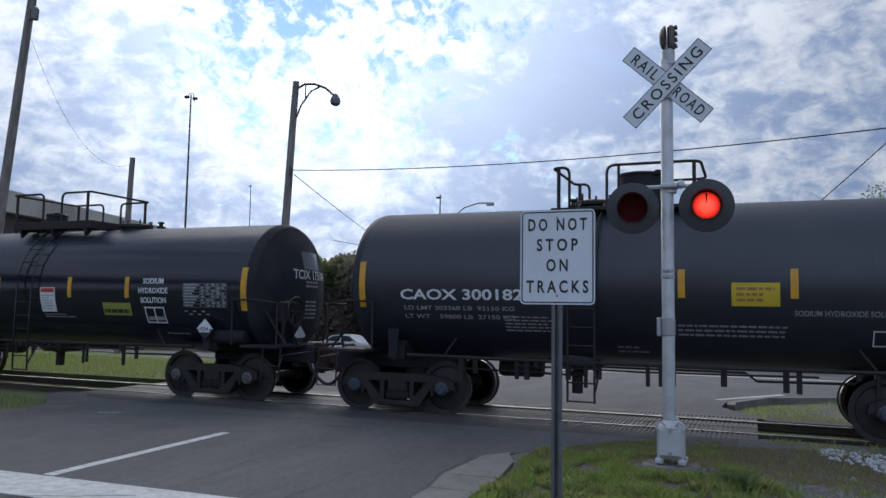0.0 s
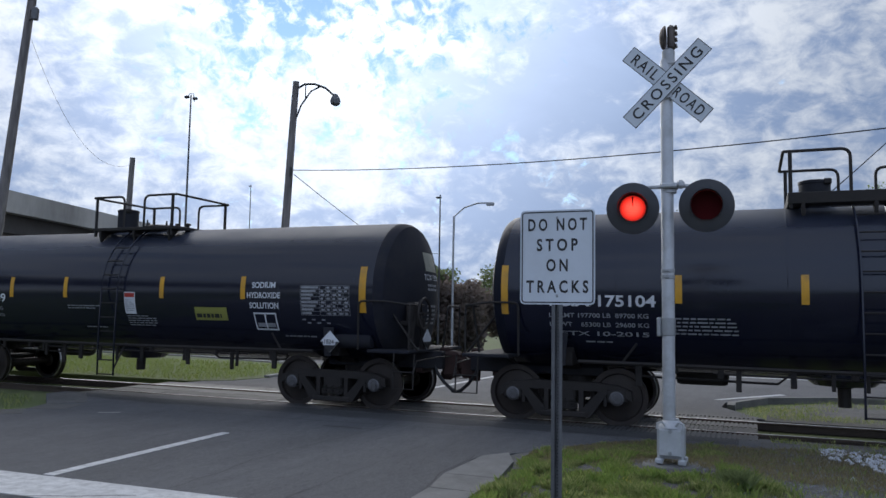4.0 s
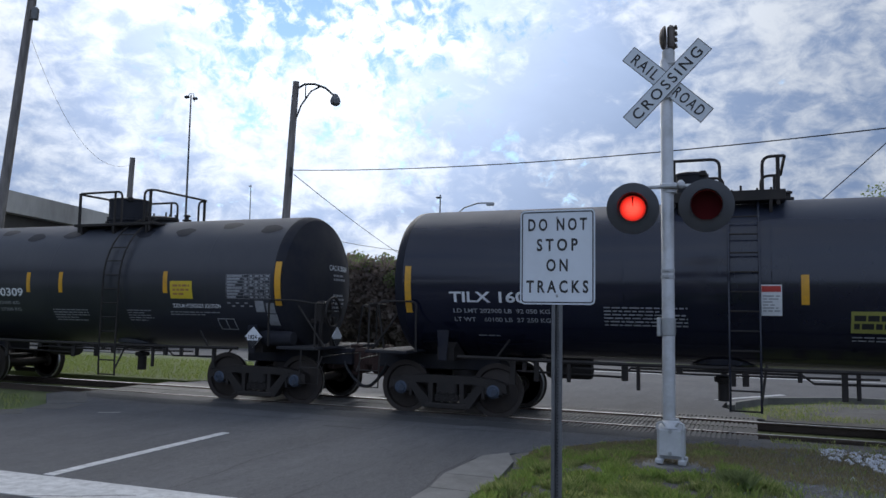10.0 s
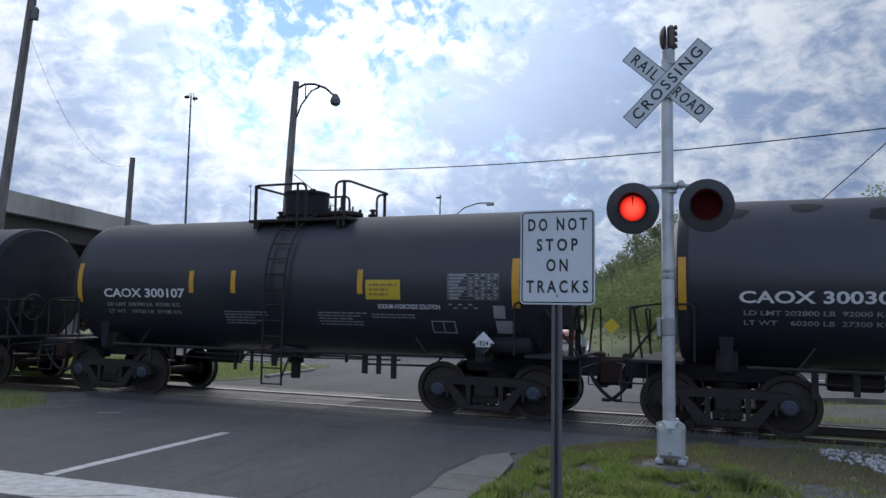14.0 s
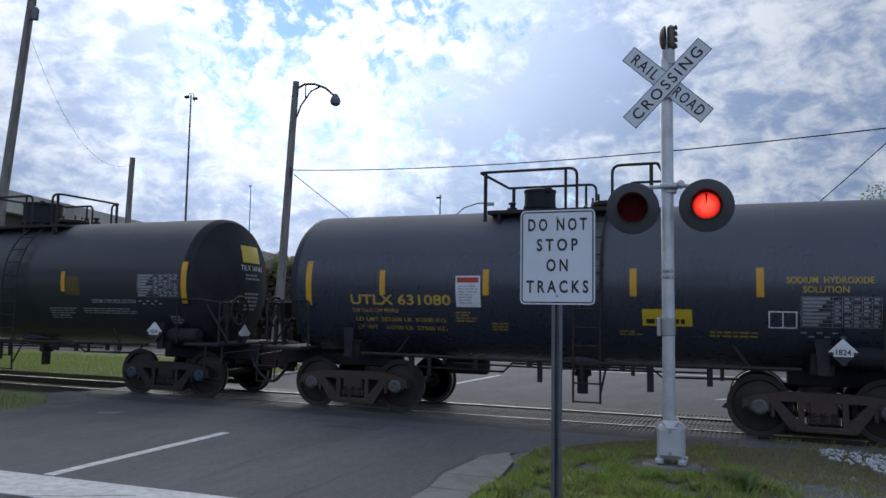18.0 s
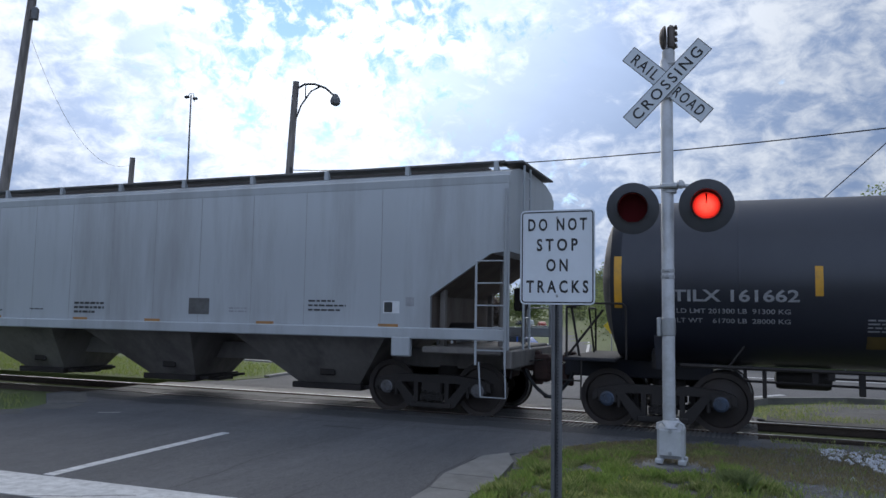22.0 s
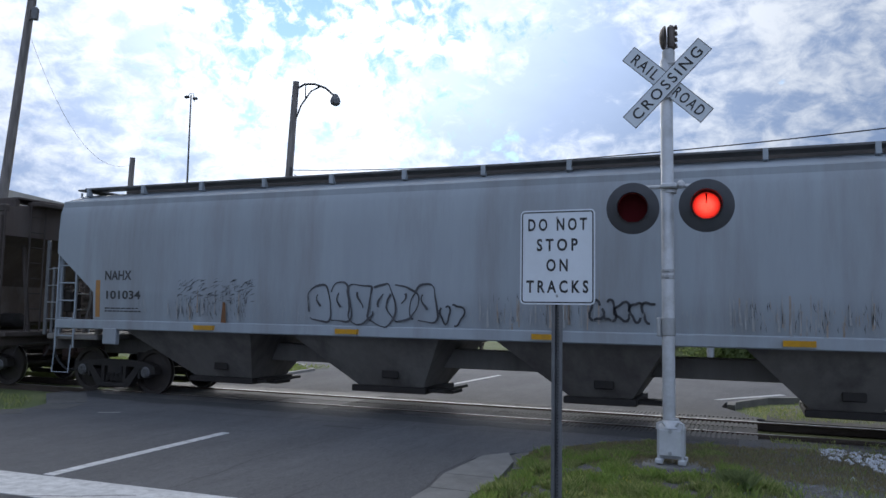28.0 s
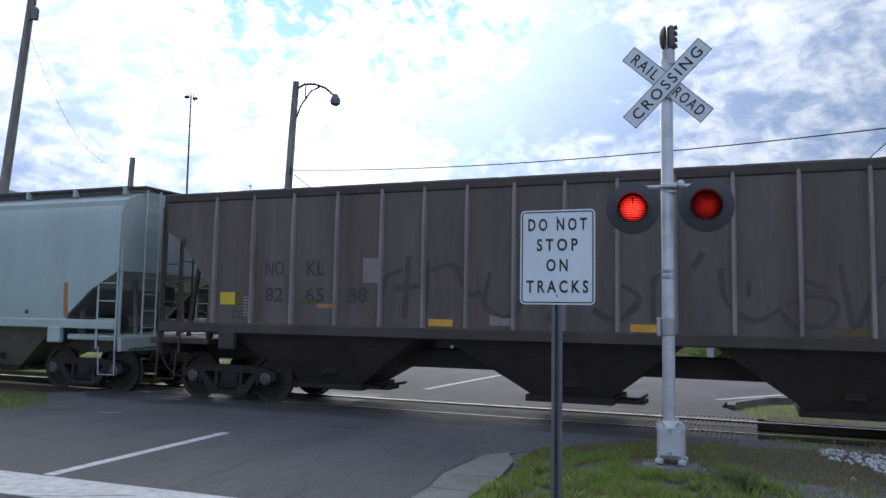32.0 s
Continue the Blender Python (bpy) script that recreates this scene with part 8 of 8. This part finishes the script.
rnd = random.Random(77)
for name, mat, label, spots in (
        ("hillside_woods", "leaf_spring", "dense spring-green woods on the far slope", [(rnd.uniform(-20, 80), rnd.uniform(62, 140), rnd.uniform(3.2, 5.0), rnd.uniform(6, 8.6)) for _ in range(210)]),
        ("hillside_woods_pale", "leaf_bright", "pale fresh-leaved trees among the woods", [(rnd.uniform(-20, 80), rnd.uniform(60, 120), rnd.uniform(2.8, 4.4), rnd.uniform(5.4, 8)) for _ in range(90)]),
        ("roadside_bushes", "leaf_bright", "low bushes along the foot of the woods", [(rnd.uniform(-4.5, 24), rnd.uniform(54.5, 58), rnd.uniform(1.4, 2.2), rnd.uniform(2.0, 3.4)) for _ in range(46)]),
        ("ridge_pines", "leaf_dark", "dark pines along the ridge", [(rnd.uniform(-38, 115), rnd.uniform(140, 200), rnd.uniform(3.6, 5.6), rnd.uniform(7, 10.5)) for _ in range(150)]),
        ("distant_trees", "leaf_spring", "low line of distant trees", [(rnd.uniform(-110, -50), rnd.uniform(215, 250), rnd.uniform(5, 8), rnd.uniform(10, 15)) for _ in range(60)]),
        ("bare_thicket", "leaf_brown", "brown leafless thicket beside the junction", [(x, 57 + rnd.uniform(0, 9), rnd.uniform(1.7, 2.7), rnd.uniform(6.6, 8.4) - max(0, (x + 31) * 0.2)) for x in [rnd.uniform(-72, -21.5) for _ in range(130)] + [rnd.uniform(-42, -22) for _ in range(60)]]),
        ("thicket_buds", "leaf_spring", "green budding tops of the thicket", [(x, 56.5 + rnd.uniform(0, 8), rnd.uniform(1.2, 2.1), rnd.uniform(7.6, 8.6) - max(0, (x + 31) * 0.22)) for x in [rnd.uniform(-70, -36) for _ in range(12)] + [rnd.uniform(-33.5, -25) for _ in range(22)]])):
    f = Form()
    wide = name in ("ridge_pines", "distant_trees")
    for x, y, r, h in spots:
        if ("woods" in name or wide) and -60 < x < (0.0 if y < 80 else -3.0) - 0.22 * (y - 36):
            x += 9
        if name == "thicket_buds":
            leaf_cloud(f, (x, y, rise(x, y) + h * 0.83), r, h * 0.19, 1300, 0.15, rnd)
            continue
        leaf_cloud(f, (x, y, rise(x, y) + h * 0.5), r, h * 0.5, 420 if wide else 2600 if name == "bare_thicket" else 1100, 0.38 if wide else 0.21 if name == "bare_thicket" else 0.15, rnd)
    ob = tagged(new(name, raw_mesh(f, name, mat)), label, "woods", "", "stuff")

# ---- verge, grass, gravel ----
f = Form()
nxv, nyv = 60, 78


def verge_left(y):
    """Where the verge meets the gutter and the asphalt."""
    return float(np.interp(y, (9.0, 9.3, 9.86, 10.75, 11.4, 11.6, 11.75, 12.6), (-2.64, -2.78, -3.0, -2.46, -2.03, -1.25, 0.08, 0.10)))


def verge_z(x, y):
    bump = 0.125 * math.exp(-((x - SX) ** 2 + (y - SY) ** 2) / 1.6)
    edge = max(0.0, min(1.0, (x - verge_left(y)) / 0.5)) * max(0.0, min(1.0, (12.3 - y) / 0.8))
    return -0.016 + edge * 0.03 + bump * edge + 0.025 * noise.noise((x * 1.7, y * 1.7, 3.0)) * edge


for j in range(nyv + 1):
    for i in range(nxv + 1):
        y = -12.0 + 24.6 * j / nyv
        x0 = verge_left(y)
        x = x0 + (12.0 - x0) * (i / nxv) ** 1.6
        f.v.append((x, y, verge_z(x, y)))
f.f = [(j * (nxv + 1) + i, j * (nxv + 1) + i + 1, (j + 1) * (nxv + 1) + i + 1, (j + 1) * (nxv + 1) + i) for j in range(nyv) for i in range(nxv)]
thing("verge", pose(0, 0, 0), "dirt and gravel verge round the signal mast", "verge", kind="structure", form=f, mat="dirt")


def lawn(name, label, spots, mat="grass_blade"):
    f = Form()
    for x, y, z, h in spots:
        a = rnd.uniform(0, 6.28)
        w = 0.0014 + 0.009 * h
        lean = Vector((rnd.gauss(0, 0.32), rnd.gauss(0, 0.32))) * h
        k = len(f.v)
        f.v += [(x - w * math.cos(a), y - w * math.sin(a), z - 0.01), (x + w * math.cos(a), y + w * math.sin(a), z - 0.01), (x + lean.x * 0.4 + w * 0.6 * math.cos(a), y + lean.y * 0.4 + w * 0.6 * math.sin(a), z + h * 0.6), (x + lean.x, y + lean.y, z + h)]
        f.f += [(0 + k, 1 + k, 2 + k), (0 + k, 2 + k, 3 + k)]
    tagged(new(name, raw_mesh(f, name, mat)), label, "grass", "", "stuff")


def scatter(n, x0, x1, y0, y1, keep, height, zf):
    out = []
    while len(out) < n:
        x, y = rnd.uniform(x0, x1), rnd.uniform(y0, y1)
        if rnd.random() < keep(x, y):
            out.append((x, y, zf(x, y), height(x, y) * rnd.uniform(0.45, 1.2)))
    return out


def near_keep(x, y):
    left = verge_left(y) + max(0.0, y - 9.3) * 0.12
    if x < left + rnd.uniform(0, 0.22) or (x - SX) ** 2 + (y - SY) ** 2 < 0.26:
        return 0
    patch = 0.42 + 0.8 * noise.noise((x * 1.3, y * 1.3, 9.0)) + 1.3 * noise.noise((x * 7.0, y * 7.0, 2.0))
    gravel = max(0.0, min(1.0, (x - (-0.62 + max(0.0, 9.4 - y) * 0.45 - max(0.0, 0.5 - abs(y - 9.9)) * 0.7)) / 0.7))
    far = max(0.0, min(1.0, (y - 9.6) / 0.8))
    return max(0.0, patch * (1 - 0.94 * gravel) * (1 - 0.55 * far))


lawn("verge_grass", "ragged spring grass round the sign post", scatter(165000, -2.7, 1.6, 5.2, 11.6, near_keep, lambda x, y: (0.082 if y < 8.7 else 0.055) * max(0.25, 0.8 + 1.5 * noise.noise((x * 2.6, y * 2.6, 4.0))), verge_z))
lawn("verge_weeds", "taller ragged tufts in the grass", scatter(12000, -2.6, 0.6, 5.4, 9.6, lambda x, y: near_keep(x, y) * max(0.0, 0.1 + 2.2 * noise.noise((x * 3.1, y * 3.1, 7.0))), lambda x, y: 0.11, verge_z), "weed_blade")
lawn("verge_straw", "dry straw among the grass", scatter(42000, -2.7, 1.8, 5.2, 11.9, lambda x, y: 0.3 * near_keep(x, y) + (0.35 if y > 9.2 and x > verge_left(y) + 0.25 else 0.0), lambda x, y: 0.05, verge_z), "dry_blade")
lawn("verge_flowers", "small yellow flowers in the grass", [(x, y, z + h * 0.8, 0.022) for x, y, z, h in scatter(160, -2.6, 0.2, 5.4, 8.9, near_keep, lambda x, y: 0.12, verge_z)], "flower")
lawn("verge_tuft", "dense green tuft of weeds in the gravel", [(-0.17 + rnd.gauss(0, 0.055), 8.55 + rnd.gauss(0, 0.06), verge_z(-0.2, 8.5), rnd.uniform(0.05, 0.20)) for _ in range(1500)], "leaf_spring")
lawn("far_verge_grass", "bright green grass beyond the track", scatter(26000, -34, -12.2, 15.9, 22, lambda x, y: 0.9 if x < (-13.4 + 1.1 * (y - 15.9) if y < 16.8 else -12.65) else 0.0, lambda x, y: 0.13, lambda x, y: -0.01 if y < 22 else rise(x, y) + 0.1), "grass_bright")
lawn("corner_grass", "rough grass by the far kerb", scatter(16000, -0.2, 14, 15.5, 20.4, lambda x, y: max(0.0, 0.35 + 1.6 * noise.noise((x * 0.7, y * 1.1, 5.0))) if y < 17 + (x + 0.3) * 1.2 and y < 20.2 else 0.0, lambda x, y: 0.08, lambda x, y: -0.035))
lawn("left_verge_grass", "rough grass at the road's edge", scatter(5000, -22, -12.5, 8.3, 12.0, lambda x, y: 0.9 if x < -12.6 - abs(y - 10.3) * 0.8 else 0, lambda x, y: 0.13, lambda x, y: rise(x, y) + 0.02))
lawn("rail_side_weeds", "sparse grass beside the near rail", scatter(2600, 0.25, 6, 11.7, 13.2, lambda x, y: max(0.0, 0.1 + 1.5 * noise.noise((x * 1.9, y * 2.3, 6.0))), lambda x, y: 0.07, lambda x, y: -0.05 if y > 12.5 else verge_z(x, y)))
lawn("track_weeds", "dry weeds along the track", scatter(1800, 0.2, 9, 15.0, 16.4, lambda x, y: 0.8, lambda x, y: 0.16, lambda x, y: -0.2))


def stones(name, label, spots, mat):
    f = Form()
    for x, y, z, s in spots:
        k = len(f.v)
        q = [(s * rnd.uniform(0.7, 1.3), 0, 0), (-s * rnd.uniform(0.7, 1.3), 0, 0), (0, s * rnd.uniform(0.6, 1.2), 0), (0, -s * rnd.uniform(0.6, 1.2), 0), (0, 0, s * rnd.uniform(0.5, 0.9)), (0, 0, -s)]
        a = rnd.uniform(0, 6.28)
        c, d = math.cos(a), math.sin(a)
        f.v += [(x + u * c - w * d, y + u * d + w * c, z + h) for u, w, h in q]
        f.f += [(k + i, k + j, k + m) for i, j, m in ((0, 2, 4), (2, 1, 4), (1, 3, 4), (3, 0, 4), (2, 0, 5), (1, 2, 5), (3, 1, 5), (0, 3, 5))]
    tagged(new(name, raw_mesh(f, name, mat)), label, "gravel", "", "stuff")


stones("verge_gravel", "loose grey gravel on the verge", [(x, y, verge_z(x, y), s * 0.02) for x, y, z, s in scatter(6500, -0.9, 4, 6.5, 11.9, lambda x, y: 0.12 + 0.75 * (x > -0.5 + (9.4 - y) * 0.4), lambda x, y: 1.0, verge_z)], "stone")
stones("ballast_heap", "pale crushed stone beside the track", [(x, y, verge_z(x, y) + 0.02, s * 0.045) for x, y, z, s in scatter(750, 0.85, 5, 9.6, 12.2, lambda x, y: 0.9 if abs(y - 12.0 + (x - 0.7) * 1.15) < 0.35 + (x - 0.5) * 0.4 else 0.02, lambda x, y: 1.0, verge_z)], "stone_pale")
stones("track_ballast", "dark track ballast", [(x, y, -0.17 - max(0, abs(y - TRACK_Y) - 1.6) * 0.3, s * 0.04) for x, y, z, s in scatter(7000, -32, 8, 11.9, 16.2, lambda x, y: 0.9 if x < -10.5 or x > 0.15 else 0, lambda x, y: 1.0, lambda x, y: 0)], "ballast_stone")

# ---- crossing panels and ties, piece by piece ----
floor_set = tagged(new("crossing_surface"), "ribbed rubber and timber panels between the rails", "crossing panels", "", "structure")


def panel_mesh(wy, ribs):
    f = Form().box((0, 0, -0.07), (1.50, wy, 0.10))
    if ribs:
        for k in range(20):
            f.box((-0.7125 + 0.075 * k, 0, -0.014), (0.042, wy - 0.03, 0.022))
    else:
        f.box((0, 0, -0.014), (1.49, wy - 0.01, 0.02))
    return f.mesh("panel", "rubber_panel", 0)


kinds = {(w, r): panel_mesh(w, r) for w in (0.56, 0.66) for r in (True, False)}
for i in range(9):
    x = -0.68 - 1.515 * i
    ribbed = i < 5
    for y, w in ((TRACK_Y - 0.755 - 0.40, 0.66), (TRACK_Y - 0.36, 0.56), (TRACK_Y + 0.23, 0.56), (TRACK_Y + 0.755 + 0.40, 0.66)):
        ob = new("panel", kinds[w, ribbed])
        ob.parent = floor_set
        ob.location = (x, y, 0.001 * ((i * 7 + int(y * 10)) % 4) - 0.004)
ramp_plate = Form().prism([(0.08, TRACK_Y - 1.5), (0.26, TRACK_Y - 1.45), (0.26, TRACK_Y - 0.85), (0.08, TRACK_Y - 0.85)], "z", -0.16, -0.06)
part("end_plate", ramp_plate, "rubber_panel", floor_set)
ties = tagged(new("ties"), "dark creosoted timber ties under the rails", "railway ties", "", "structure")
tie = Form().soft((0, 0, 0), (0.23, 2.6, 0.17), 0.012).mesh("tie", "tie_wood", 0)
for i in range(110):
    x = -45 + 0.545 * i
    if -13.6 < x < 0.25:
        continue
    ob = new("tie", tie)
    ob.parent = ties
    ob.location = (x, TRACK_Y + 0.03 * math.sin(i * 3.1), -0.235)
    ob.rotation_euler = (0, 0, radians(math.sin(i * 1.7)))
# ---- what moves ----
def motions():
    times = [i * 0.5 for i in range(65)]
    for car, at in CARS:
        walk(car, [(t, pose(at + run(t), TRACK_Y, 0)) for t in times])
    steps = [i * 0.125 for i in range(257)]
    for ws, x in WHEELS:
        walk(ws, [(t, pose(x, 0, 0.457, 0, math.degrees(run(t) / 0.457), 0)) for t in steps])
    # the flashers take turns: added louvres hide each lit lens, edge-on while it shows
    for sh, left, z in SHUTTERS:
        # each lamp takes a fifth of a second to come up and to die away
        rows = []
        for k in range(53):
            t = float(np.interp(k, (0, 15, 31, 40, 46, 52), (0.08, 9.20, 19.03, 24.56, 28.26, 31.97)))
            rising = (k % 2 == 0) == left
            for dt, v in ((-0.10, 0), (-0.03, 34), (0.03, 66), (0.08, 94)) if rising else ((-0.05, 94), (0.03, 36), (0.15, 0)):
                if 0.03 < t + dt < 31.95:
                    rows.append((t + dt, pose(0, -0.055, z, v, 0, 0)))
        last = 60 if left else 27
        walk(sh, [(0.0, pose(0, -0.055, z, 0 if left else 94, 0, 0))] + rows + [(32.0, pose(0, -0.055, z, last, 0, 0))])
    # traffic on the far road, and one car that turns into the curving lane
    for v, t0, x0, y0, speed in ((white_car, 0.0, -26.2, 48.0, 9.0), (suv, 13.0, -24.4, 49.0, 10.0), (pickup, 21.5, -20.2, 48.6, 12.0)):
        walk(v, [(t, pose(x0 + speed * (t - t0), y0, drop(y0) - 0.01)) for t in (0.0, 8.0, 16.0, 24.0, 32.0)])
    bend = [(0.0, 72.0, 46.5, 180), (7.6, 6.4, 46.5, 180), (8.6, -1.6, 46.8, 178), (9.4, -7.6, 48.2, 155), (10.2, -11.8, 52.0, 120), (10.9, -13.6, 57.5, 104), (13.0, -17.3, 76.0, 101), (20.0, -39.0, 165.0, 112), (32.0, -120.0, 300.0, 120)]
    for v, lead in ((sedan, 0.0), (white_suv, 0.95), (dark_sedan, 1.75)):
        rows = [(0.0, pose(72.0 - 8.63 * lead, 46.5, drop(46.5) - 0.01, 0, 0, 180))]
        rows += [(t - lead, pose(x, y, drop(y) - 0.01, 0, 0, a)) for t, x, y, a in bend[1:]]
        if lead:
            rows.append((32.0, pose(-120.0 - 6.75 * lead, 300.0 + 11.25 * lead, drop(300.0) - 0.01, 0, 0, 120)))
        walk(v, rows)


motions()
